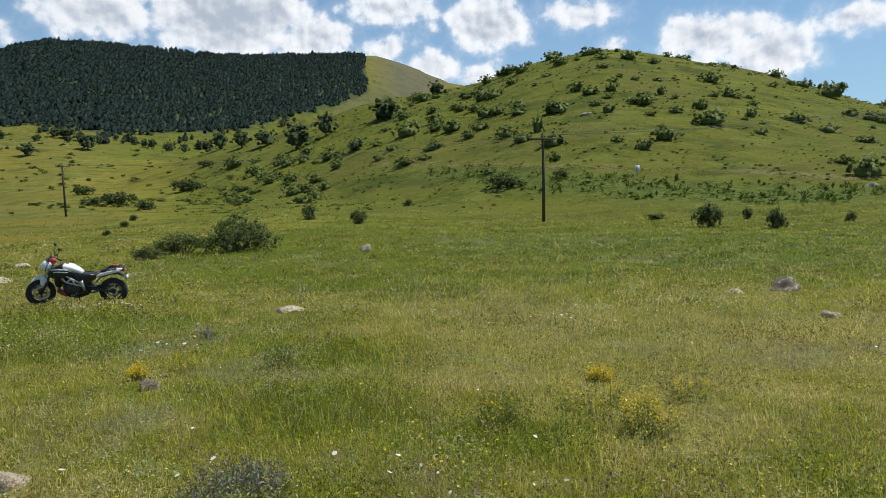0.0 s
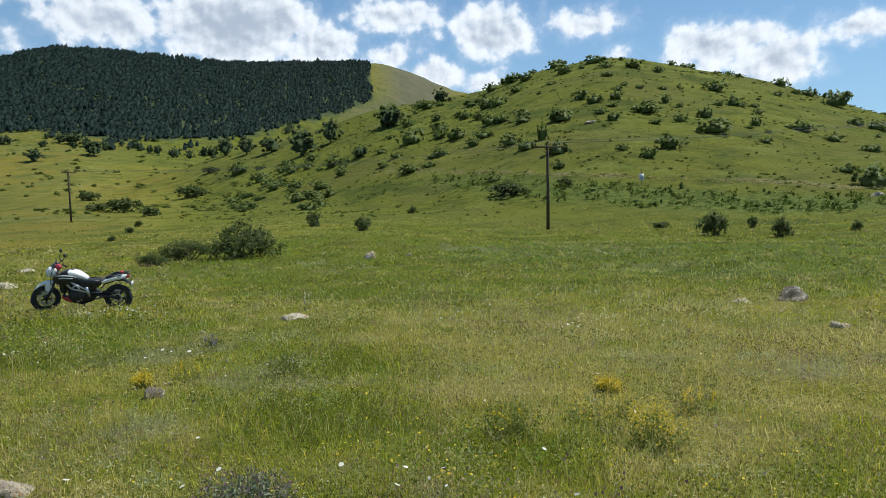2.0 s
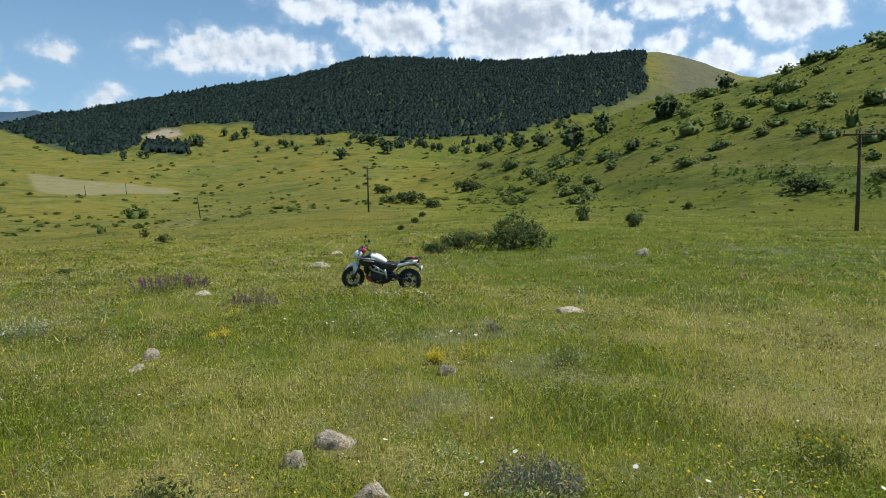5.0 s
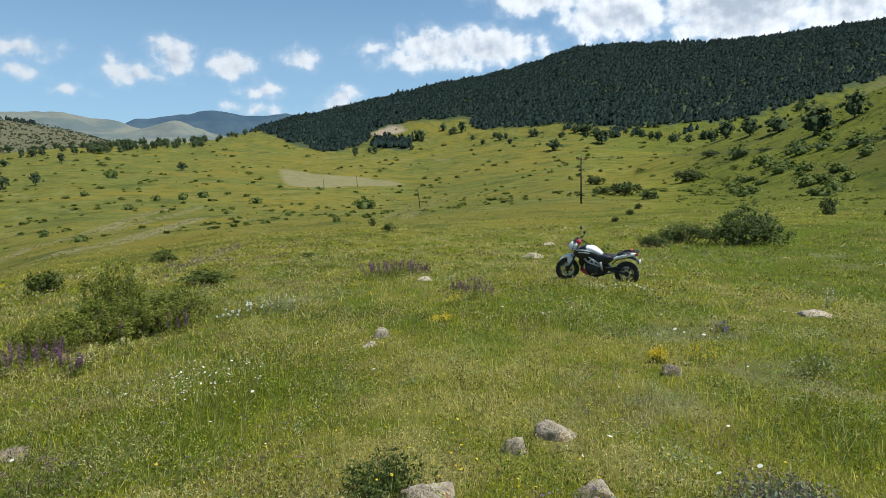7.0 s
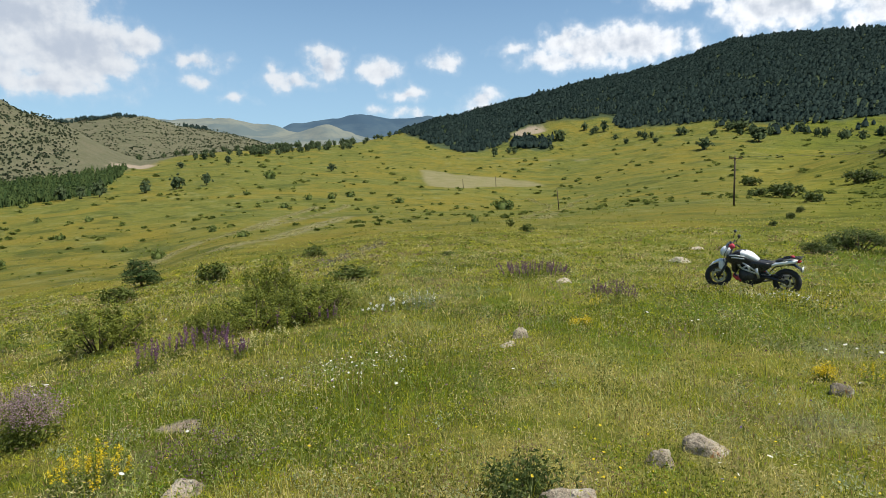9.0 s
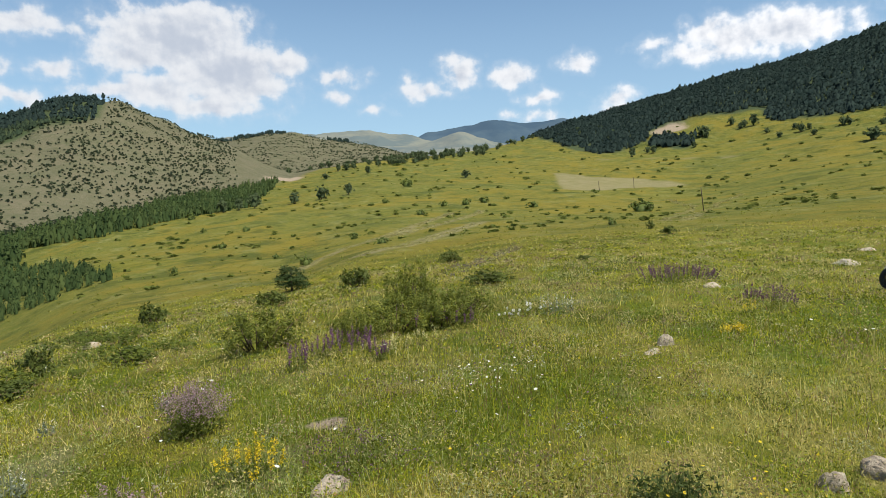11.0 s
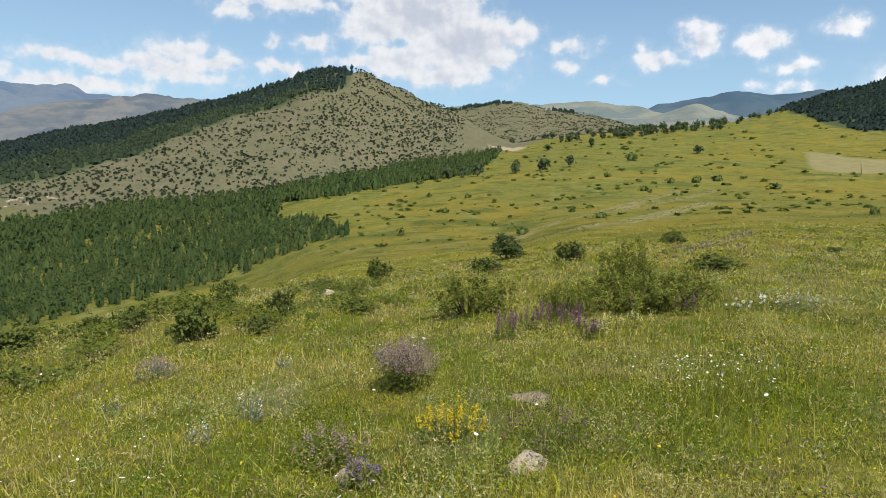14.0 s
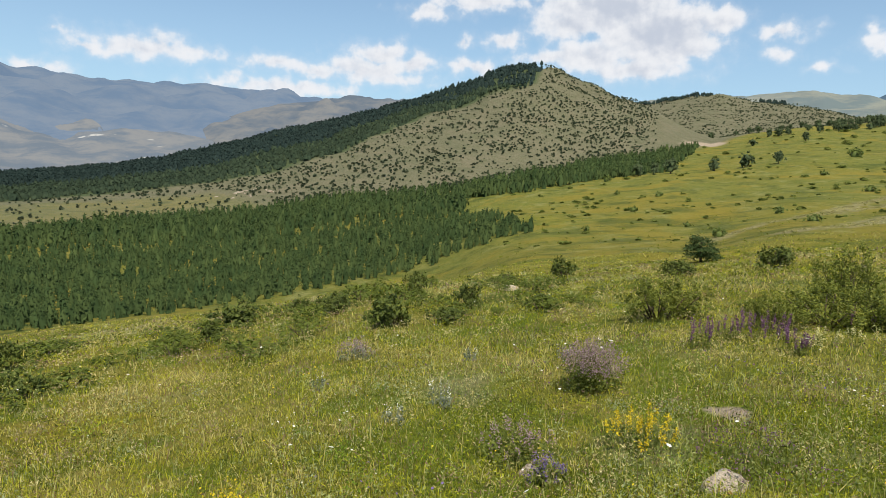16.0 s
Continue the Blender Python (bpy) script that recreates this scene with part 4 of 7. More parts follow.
BIG_JUNIPERS = [(68.25, 12.60, 1.10, 0.86), (73.20, 9.60, 0.85, 0.42), (66.20, 10.45, 1.25, 0.55), (63.60, 11.30, 0.80, 0.46), (69.80, 10.20, 1.25, 0.50),
    (81.20, 10.65, 1.30, 0.62), (72.81, 23.42, 1.00, 0.58)]
DARK_SHRUBS = [(17.2, 31.4, 3.1, 1.6), (21.6, 31.8, 2.4, 0.85), (24.06, 29.80, 1.3, 0.55)]


def shrubs():
    rng = np.random.RandomState(12)
    far = [shrub_thing("shrub", "dark green juniper shrub on the grassy slope", 100 + k, 40, 11, 0.060, HILL_LEAF, slim=0.7) for k in range(4)]
    mid = [shrub_thing("shrub", "low green juniper shrub in the meadow", 120 + k, 100, 13, 0.036, JUNIPER, slim=0.55) for k in range(3)]
    close = [shrub_thing("juniper", "spreading fresh green juniper bush in tall grass", 140 + k, 190, 40, 0.0160, BRIGHT_JUNIPER, 1.15, 20, "bush", 0.060, soft=0.12) for k in range(3)]
    dark = [shrub_thing("shrub", "dark leafy shrub standing in the meadow", 160 + k, 120, 14, 0.038, DARK_LEAF, 1.0, 10, slim=0.6) for k in range(2)]
    thicket = [shrub_thing("shrub", "dense dark leafy shrub beside the motorcycle", 170 + k, 300, 18, 0.019, DARK_LEAF, 1.0, 14, small=0.07, slim=0.55, soft=0.25) for k in range(2)]
    for group, kinds, rows in (("shrubs on the hill", far, HILL_SHRUBS + SLOPE_SHRUBS), ("shrubs at the hill foot", dark, FOOT_SHRUBS), ("meadow shrubs", far, MEADOW_SHRUBS),
                               ("shrubs on the spur", mid, SPUR_SHRUBS + EDGE_SHRUBS), ("junipers", close, BIG_JUNIPERS), ("dark shrubs", thicket, DARK_SHRUBS)):
        for n, (b, d, w, h) in enumerate(rows):
            use = mid if kinds is far and d < 90 else kinds
            ob = put(use[n % len(use)], b, d, 1.05 * w, 1.02 * h, rng.uniform(0, 6.3))
            tagged(ob, group=group)
            if h > 0.85 * w:
                tagged(ob, "upright rounded dark green shrub")
    # a ragged belt of low bushes along the brow of the spur
    low = [shrub_thing("bush", "low spreading green bush in the long grass", 180 + k, 56, 12, 0.036, BELT_LEAF, 1.2, 14) for k in range(3)]
    for n in range(74):
        b = rng.uniform(86, 132)
        d = (15.5 - 0.11 * (b - 86)) * rng.uniform(0.78, 1.45)
        w = rng.uniform(0.5, 1.3)
        tagged(put(low[n % 3], b, d, w, w * rng.uniform(0.16, 0.34), rng.uniform(0, 6.3)), group="shrubs on the spur")
    for ob in low:
        settle(ob)
    # many more small ones on the slope
    for n in range(165):
        b, d = rng.uniform(-38, 20), rng.uniform(100, 262)
        if d > 268 - 1.0 * max(b + 14, 0) or (d < 130 and rng.random() < 0.7):
            continue
        w = rng.uniform(1.0, 4.2) * (0.6 + d / 300) * (1.25 if b > -14 else 0.9)
        tagged(put(far[n % 4], b, d, w, w * rng.uniform(0.26, 0.46), rng.uniform(0, 6.3)), group="shrubs on the hill")
    for ob in far + mid + close + dark + thicket:
        settle(ob)


shrubs()


# ---- trees ----
LONE_TREES = [(78.0, 42.4, 2.1, 1.5), (72.9, 360.7, 5.3, 6.8), (75.2, 364.6, 7.5, 8.1), (77.4, 360.3, 6.2, 6.8), (80.7, 351.4, 7.2, 9.0), (83.2,
    348.0, 6.0, 7.8), (81.9, 349.8, 5.4, 6.6), (62.8, 470.4, 6.5, 6.5), (74.8, 554.1, 6.7, 5.7), (71.2, 552.3, 5.7, 7.6)]
EDGE_TREES = [(18.3, 310, 8.0, 8.4), (16.6, 279, 7.2, 7.6), (14.6, 262, 7.9, 7.0), (12.2, 222, 9.5, 9.4), (9.7, 228, 6.8, 8.6), (0.3, 249.5,
    5.6, 5.2), (39.7, 679.1, 8.2, 11.7), (31.8, 476.9, 9.8, 9.0), (29.3, 608.0, 13.6, 10.5), (27.9, 516.6, 15.1, 11.6), (43.4, 668.9, 12.7, 11.5),
    (7.2, 170.2, 4.1, 3.2), (4.6, 210.2, 9.1, 6.5)]


def pine_crown(rng, clumps, size, slim=0.75, bare=0.12, girth=0.30):
    """Needle clumps of a pine one metre tall, on a ragged cone."""
    h = bare + (1 - bare) * rng.random(clumps) ** 0.85
    h[0] = 0.97
    a = rng.uniform(0, 2 * math.pi, clumps)
    wide = girth * np.clip((1.04 - h) / (1 - bare), 0, 1) ** 0.75 * (0.75 + 0.25 * np.sin(h * 40)) * np.clip((h - bare + 0.06) / 0.15, 0.55, 1)
    r = wide * np.sqrt(rng.uniform(0.35, 1, clumps))
    at = np.stack([np.cos(a) * r, np.sin(a) * r, h], -1)
    out = np.stack([np.cos(a), np.sin(a), np.full(clumps, 1.0)], -1)
    return leaf_quads(at, out, size * (0.55 + 0.6 * (1 - h)), rng, slim, 0.7)


def wood(name, x, y, tall, crowns, paint, label, seed, category="forest"):
    """Many distant trees as one mass, each from one of the crowns."""
    rng = np.random.RandomState(seed)
    kind, verts, faces, tint, base = rng.randint(len(crowns), size=len(x)), [], [], [], 0
    z = land(x, y)
    for k, (v, f) in enumerate(crowns):
        own = np.where(kind == k)[0]
        turn, s = rng.uniform(0, 2 * math.pi, len(own)), tall[own]
        w = s * rng.uniform(0.85, 1.25, len(own))
        c, sn = np.cos(turn)[:, None], np.sin(turn)[:, None]
        px = x[own][:, None] + w[:, None] * (v[None, :, 0] * c - v[None, :, 1] * sn)
        py = y[own][:, None] + w[:, None] * (v[None, :, 0] * sn + v[None, :, 1] * c)
        pz = z[own][:, None] + s[:, None] * (v[None, :, 2] - 0.03)
        verts.append(np.stack([px, py, pz], -1).reshape(-1, 3))
        faces.append((f[None] + (base + np.arange(len(own)) * len(v))[:, None, None]).reshape(-1, f.shape[1]))
        tint.append(np.repeat(np.clip(0.5 + 0.45 * wavy(x[own], y[own], 34, 3) + rng.uniform(-0.35, 0.35, len(own)), 0, 1), len(v)))
        base += len(own) * len(v)
    me = fast_mesh(name, np.concatenate(verts), np.concatenate(faces))
    me.attributes.new("tint", "FLOAT", "POINT").data.foreach_set("value", np.concatenate(tint).astype(np.float32))
    ob = tagged(part_mesh(name, me, paint, smooth=False), label, category, kind="stuff")
    if paint in (HAZED_PINE, SUNLIT_PINE, PINE_LEAF):
        soft_light(me, own_normals(me) * (0.9 if paint is PINE_LEAF else 0.55) + np.array((0.0, 0.0, 0.6), np.float32))
    return ob


def scatter(outline, spacing, rng):
    """Uneven places inside a plan outline."""
    p = np.array(outline)
    lo, hi = p.min(0), p.max(0)
    gx, gy = np.meshgrid(np.arange(lo[0], hi[0], spacing), np.arange(lo[1], hi[1], spacing))
    x, y = gx.ravel() + rng.uniform(-0.5, 0.5, gx.size) * spacing, gy.ravel() + rng.uniform(-0.5, 0.5, gx.size) * spacing
    keep = within(outline, x, y) > 0.5
    return x[keep], y[keep]


def woods():
    rng = np.random.RandomState(7)
    far_crowns = [both(cone_crown(rng, 4, ((0.10, 0.30), (0.50, 0.34), (0.88, 0.10))), pine_crown(rng, 9, 0.30, 0.55, 0.15, 0.50)) for _ in range(12)]
    x, y = scatter(MOUNTAIN_WOOD, 4.75, rng)
    keep = (rng.random(len(x)) < 0.94 - 0.86 * within(WOOD_CLEARING, x, y, 5)) & (within(MOUNTAIN_WOOD, x + 16 * wavy(x, y, 70, 18), y + 16 * wavy(x, y, 55, 19)) > 0.5)
    x, y = x[keep], y[keep]
    wood("mountain_forest", x, y, rng.uniform(4.6, 7.2, len(x)) * (1 + 0.14 * wavy(x, y, 40, 22)) * np.exp(0.14 * rng.normal(size=len(x))), far_crowns, HAZED_PINE, "dense dark pine forest covering the mountainside", 1)
    x, y = scatter(RIDGE_WOOD, 5.0, rng)
    keep = (np.hypot(x, y) < 905) & (within(RIDGE_WOOD, x + 9 * wavy(x, y, 45, 28), y + 9 * wavy(x, y, 40, 29)) > 0.5)
    x, y = x[keep], y[keep]
    # edge of the painted cloud shadow: trees nearer than this take the sunlit colour
    foot = np.interp(np.degrees(np.arctan2(-x, y)) % 360, (91, 97, 103.5, 108.3, 114.5, 123.2, 133.3, 140), (655, 665, 690, 632, 617, 618, 594, 500))
    low = np.hypot(x, y) < foot * (1.0 + 0.03 * wavy(x, y, 60, 23))
    wood("ridge_forest", x[~low], y[~low], rng.uniform(4.0, 6.6, (~low).sum()), far_crowns, HAZED_PINE, "pine forest along the ridge, painted dark as under cloud", 2)
    wood("ridge_foot_wood", x[low], y[low], rng.uniform(3.2, 6.0, low.sum()), far_crowns, SUNLIT_PINE, "lower part of the ridge forest, painted lighter green as sunlit", 11)
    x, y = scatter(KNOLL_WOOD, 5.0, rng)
    wood("knoll_wood", x, y, rng.uniform(6, 10, len(x)), far_crowns, HAZED_PINE, "small dark wood below the knoll", 3)
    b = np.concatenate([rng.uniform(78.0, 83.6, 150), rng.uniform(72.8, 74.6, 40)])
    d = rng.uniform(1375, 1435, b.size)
    wood("crest_wood", -np.sin(np.radians(b)) * d, np.cos(np.radians(b)) * d, rng.uniform(4, 8, b.size), far_crowns, HAZED_PINE, "dark trees along the crest of the brown hill", 12)
    # young plantation in the valley
    core = ((0.04, 0.13), (0.40, 0.18), (0.85, 0.04))
    near_crowns = [both(cone_crown(rng, 4, core), pine_crown(rng, 42, 0.098, 0.40, 0.05, 0.48)) for _ in range(10)]
    crowns = [both(cone_crown(rng, 4, core), pine_crown(rng, 17, 0.155, 0.45, 0.05, 0.46)) for _ in range(8)]
    x, y = scatter(PLANTATION, 2.6, rng)
    thin = wavy(x, y, 22, 17) + 0.35 * rng.normal(size=len(x)) > -0.80 + 0.5 * (1 - within(PLANTATION, x, y, 14))
    dist = np.hypot(x, y)
    thin &= (dist < 230) | (rng.random(len(x)) < 0.65)
    x, y, dist = x[thin], y[thin], dist[thin]
    tall = rng.uniform(2.2, 4.2, len(x)) * np.where(dist > 260, 1.7, 1.0)
    close = dist < 170
    wood("young_pine_plantation", x[close], y[close], tall[close], near_crowns, PINE_LEAF, "dense young green pine plantation on the valley side", 4)
    wood("young_pine_plantation", x[~close], y[~close], tall[~close], crowns, PINE_LEAF, "young pine plantation reaching down the valley", 14)
    # scattered scrub on the dry mountain and the brown hill
    b = np.concatenate([rng.uniform(66, 136, 19000), rng.uniform(82.5, 94, 1100)])
    d = np.where(b > 82, rng.uniform(300, 900, b.size), rng.uniform(900, 1450, b.size))
    d[19000:] = rng.uniform(480, 790, 1100)
    x, y = -np.sin(np.radians(b)) * d, np.cos(np.radians(b)) * d
    m = region_marks(x, y)
    keep = ((m["dry"] > 0.6) | (within(FLAT_STRIP, x, y) > 0.5)) & (m["forest"] < 0.2) & (wavy(x, y, 70, 9) + rng.normal(size=b.size) * 0.6 > -0.55 - 0.6 * ((b > 84) & (b < 96)))
    keep &= (within(FLAT_STRIP, x, y) < 0.5) | (rng.random(b.size) < 0.2)
    x, y = x[keep], y[keep]
    balls = []
    for _ in range(4):
        at, out = lobes_points(rng, [(0, 0, 0.35, 0.4, 1), (0.25, 0.1, 0.3, 0.3, 1), (-0.2, -0.15, 0.25, 0.3, 1)], 10)
        balls.append(leaf_quads(at, out, np.full(len(at), 0.36), rng, 0.8))
    wood("hillside_scrub", x, y, rng.uniform(0.8, 2.3, len(x)) * np.where(np.hypot(x, y) > 900, 1.3, 1.0), balls, SCRUB_LEAF, "scattered round scrub bushes on the dry mountainside", 5, "scrub")
    # small bushes all over the valley meadow
    flats = [(v * (1.25, 1.25, 0.65), f) for v, f in balls]
    b, d = rng.uniform(16, 94, 1900), 110 * (760 / 110) ** rng.random(1900)
    x, y = -np.sin(np.radians(b)) * d, np.cos(np.radians(b)) * d
    m = region_marks(x, y)
    keep = (m["forest"] < 0.2) & (m["straw"] < 0.2) & (m["dry"] < 0.5) & (wavy(x, y, 90, 13) + 0.7 * rng.normal(size=1900) > 0.1)
    keep &= (d > 140) | (b > 60) | (rng.random(1900) < 0.4)
    x, y, d = x[keep], y[keep], d[keep]
    wood("meadow_scrub", x, y, rng.uniform(0.35, 1.35, len(x)) * (0.5 + d / 220), flats, MEADOW_BUSH, "small dark bushes dotted over the valley meadow", 6, "scrub")
    # grass tussocks of the middle ground
    b, d = rng.uniform(-42, 100, 9000), 22 * (260 / 22) ** rng.random(9000)
    x, y = -np.sin(np.radians(b)) * d, np.cos(np.radians(b)) * d
    keep = (wavy(x, y, 14, 15) + 0.8 * rng.normal(size=9000) > 0.2) & (region_marks(x, y)["forest"] < 0.2)
    x, y, d = x[keep], y[keep], d[keep]
    tufts = []
    for _ in range(4):
        at = np.stack([rng.normal(size=8) * 0.4, rng.normal(size=8) * 0.4, rng.uniform(0.1, 0.6, 8)], -1)
        tufts.append(leaf_quads(at, np.tile([0, 0, 0.4], (8, 1)), np.full(8, 0.4), rng, 0.5))
    wood("grass_tussocks", x, y, rng.uniform(0.10, 0.24, len(x)) * (0.7 + d / 110), tufts, TUSSOCK, "coarse grass tussocks in the meadow", 9, "grass")
    x, y = scatter(LILAC_BAND, 0.40, rng)
    keep = wavy(x, y, 3, 26) + 0.7 * rng.normal(size=len(x)) > 0.0
    x, y = x[keep], y[keep]
    wood("brow_herbs", x, y, rng.uniform(0.08, 0.17, len(x)), tufts, BROW_HERB, "faded lilac-grey herbs along the brow of the meadow", 13, "herbs")
    # rank weeds on the bank below the hill
    x, y = scatter(WEED_BANK, 1.5, rng)
    keep = wavy(x, y, 9, 16) + 0.6 * rng.normal(size=len(x)) > -0.1
    x, y = x[keep], y[keep]
    wood("bank_weeds", x, y, rng.uniform(0.35, 0.95, len(x)), tufts, WEEDS, "rank leafy weeds on the bank", 10, "herbs")
    # tufts and dwarf bushes over the green hill
    b, d = rng.uniform(-42, 22, 5200), rng.uniform(80, 270, 5200)
    x, y = -np.sin(np.radians(b)) * d, np.cos(np.radians(b)) * d
    keep = wavy(x, y, 26, 14) + 0.8 * rng.normal(size=5200) > 0.15
    x, y, d = x[keep], y[keep], d[keep]
    wood("slope_scrub", x, y, rng.uniform(0.15, 0.5, len(x)) * (0.6 + d / 200), flats, MEADOW_BUSH, "small tufts and dwarf bushes on the green hillside", 8, "scrub")


woods()


def tree_thing(name, label, seed, crown, paint, trunk_top, limbs):
    """A tree one metre tall: trunk with limbs, and a crown."""
    rng = np.random.RandomState(seed)
    top = tagged(new(name), label, "tree")
    bm = bmesh.new()
    tube(bm, [(0, 0, -0.03), (0.01, 0, 0.3 * trunk_top), (0, 0.01, trunk_top)], [0.035, 0.024, 0.007], 7)
    for k in range(limbs):
        a, h = rng.uniform(0, 2 * math.pi), rng.uniform(0.18, 0.85) * trunk_top
        r = 0.26 * (1.1 - h)
        tube(bm, [(0, 0, h), (math.cos(a) * r * 0.5, math.sin(a) * r * 0.5, h + 0.05), (math.cos(a) * r, math.sin(a) * r, h + 0.09)], [0.011, 0.007, 0.003], 5)
    part("trunk", bm, BARK, top)
    me = fast_mesh("crown", *crown)
    me.attributes.new("tint", "FLOAT", "POINT").data.foreach_set("value", rng.random(len(me.vertices)).astype(np.float32))
    part_mesh("crown", me, paint, top, smooth=False)
    soft_light(me, own_normals(me) * 0.7 + np.array((0.0, 0.0, 0.6), np.float32))
    return top


def single_trees():
    rng = np.random.RandomState(21)
    at, out = lobes_points(rng, [(0, 0, 0.62, 0.30, 1.0), (0.26, 0.06, 0.45, 0.22, 0.7), (-0.27, 0.02, 0.43, 0.22, 0.7), (0.04, -0.24, 0.42, 0.22, 0.7), (-0.05, 0.25, 0.46, 0.22, 0.7), (0.12, 0.1, 0.80, 0.16, 1.0), (0.2, -0.2, 0.22, 0.24, 0.7), (-0.22, -0.18, 0.20, 0.24, 0.7), (-0.15, 0.22, 0.22, 0.22, 0.7)], 3200)
    pine = tree_thing("pine_tree", "small spreading pine with a short trunk on the grassy slope", 1, leaf_quads(at, out, np.full(len(at), 0.042), rng, 0.35), PINE_LEAF, 0.9, 14)
    round_trees = []
    for k in range(3):
        lobes = [(0, 0, 0.40, 0.34, 1.0), (0.16, 0.05, 0.34, 0.26, 1), (-0.16, 0.10, 0.30, 0.26, 1), (0.02, -0.16, 0.26, 0.26, 1), (0.05 * k, 0.03, 0.66, 0.22, 1.2), (-0.12, -0.14, 0.50, 0.2, 1)]
        at, out = sprays(rng, lobes, 38, 10, 0.10)
        round_trees.append(tree_thing("tree", "dark round-crowned tree at the meadow edge", 30 + k, both(cone_crown(rng, 7, ((0.14, 0.16), (0.30, 0.27), (0.60, 0.20), (0.80, 0.05))), leaf_quads(at, out, np.full(len(at), 0.072), rng, 0.7)), TREE_LEAF, 0.75, 8))
    for n, (b, d, w, h) in enumerate(LONE_TREES):
        x, y = spot(b, d)
        s = Matrix.Diagonal((w / 0.85, w / 0.85, h * 1.08, 1)) if n == 0 else Matrix.Diagonal((w / 0.85, w / 0.85, h, 1))
        ob = copy_thing(pine if n == 0 else round_trees[n % 3], Matrix.Translation((x, y, ground_at(x, y))) @ Matrix.Rotation(rng.uniform(0, 6), 4, "Z") @ s)
        tagged(ob, group="" if n == 0 else "lone meadow trees")
    for n, (b, d, w, h) in enumerate(EDGE_TREES):
        x, y = spot(b, d)
        ob = copy_thing(round_trees[n % 3], Matrix.Translation((x, y, ground_at(x, y))) @ Matrix.Rotation(rng.uniform(0, 6), 4, "Z") @ Matrix.Diagonal((w / 0.85, w / 0.85, h, 1)))
        tagged(ob, group="trees along the forest edge")
    # a loose line of trees where the meadow meets the wood
    line = [(60, 840), (66, 900), (71, 900), (75, 850), (62, 880), (64, 900), (68, 905), (69, 880), (71.3, 690), (69.0, 715), (67.2, 740), (65.5, 742), (64.0, 745), (62.1, 752), (52, 800), (47, 640), (25, 600), (22, 620), (35, 630), (31, 625), (28, 620), (18, 650), (14, 700), (11, 760), (41, 680)]
    for n in range(190):
        k = rng.randint(len(line))
        b, d = line[k][0] + rng.uniform(-3, 3), line[k][1] * rng.uniform(0.94, 1.03)
        x, y = spot(b, d)
        h = rng.uniform(5, 9.5)
        ob = copy_thing(round_trees[n % 3], Matrix.Translation((x, y, ground_at(x, y))) @ Matrix.Rotation(rng.uniform(0, 6), 4, "Z") @ Matrix.Diagonal((h, h, h, 1)))
        tagged(ob, group="trees along the forest edge")
    for ob in round_trees + [pine]:
        settle(ob)


single_trees()

# ---- motorcycle ----


def metal_paint(name, colour, rough, metal, wear=0.25, scale=18):
    p = Paint(name)
    n = p.noise(scale, 4, 0.65, at=p.local())
    p.set(p.mix(p.range(n, 0.4, 0.75, 0, wear), colour, tuple(0.55 * v + 0.05 for v in colour)), p.range(n, 0.3, 0.7, rough, min(1.0, rough + 0.18)), metal)
    return p.m


WHITE_PAINT = metal_paint("white_body_paint", (0.78, 0.78, 0.77), 0.18, 0.0, 0.08)
BLACK_PAINT = metal_paint("black_body_paint", (0.018, 0.018, 0.020), 0.22, 0.0, 0.1)
RUBBER = metal_paint("black_rubber", (0.022, 0.022, 0.022), 0.75, 0.0, 0.6, 30)
DARK_METAL = metal_paint("dark_engine_metal", (0.05, 0.05, 0.052), 0.42, 0.6, 0.5, 25)
BRIGHT_METAL = metal_paint("bright_alloy", (0.62, 0.63, 0.64), 0.3, 0.9, 0.4, 25)
SEAT_VINYL = metal_paint("black_vinyl", (0.020, 0.020, 0.022), 0.5, 0.0, 0.4, 40)
RED_PAINT = metal_paint("red_plastic", (0.50, 0.035, 0.030), 0.3, 0.0, 0.2)
RED_CLOTH = metal_paint("red_cloth", (0.55, 0.06, 0.09), 0.9, 0.0, 0.5, 30)
TAIL_RED = metal_paint("red_lamp_plastic", (0.45, 0.02, 0.02), 0.12, 0.0, 0.1)
GLASSY = metal_paint("headlamp_glass", (0.70, 0.74, 0.78), 0.06, 0.4, 0.1)
MIRROR = metal_paint("mirror_glass", (0.85, 0.87, 0.9), 0.02, 1.0, 0.0)


def loft(bm, sections, sides=14, power=2.6):
    """A skin over rounded sections (x, y, z, half width, half height)."""
    rings = []
    for x, y, z, w, h in sections:
        ring = []
        for k in range(sides):
            a = 2 * math.pi * k / sides
            c, s = math.cos(a), math.sin(a)
            ring.append(bm.verts.new((x, y + w * math.copysign(abs(c) ** (2 / power), c), z + h * math.copysign(abs(s) ** (2 / power), s))))
        rings.append(ring)
    for a, b in zip(rings, rings[1:]):
        for k in range(sides):
            bm.faces.new((a[k], a[(k + 1) % sides], b[(k + 1) % sides], b[k]))
    bm.faces.new(rings[0][::-1]), bm.faces.new(rings[-1])
    bmesh.ops.recalc_face_normals(bm, faces=bm.faces)
    return bm


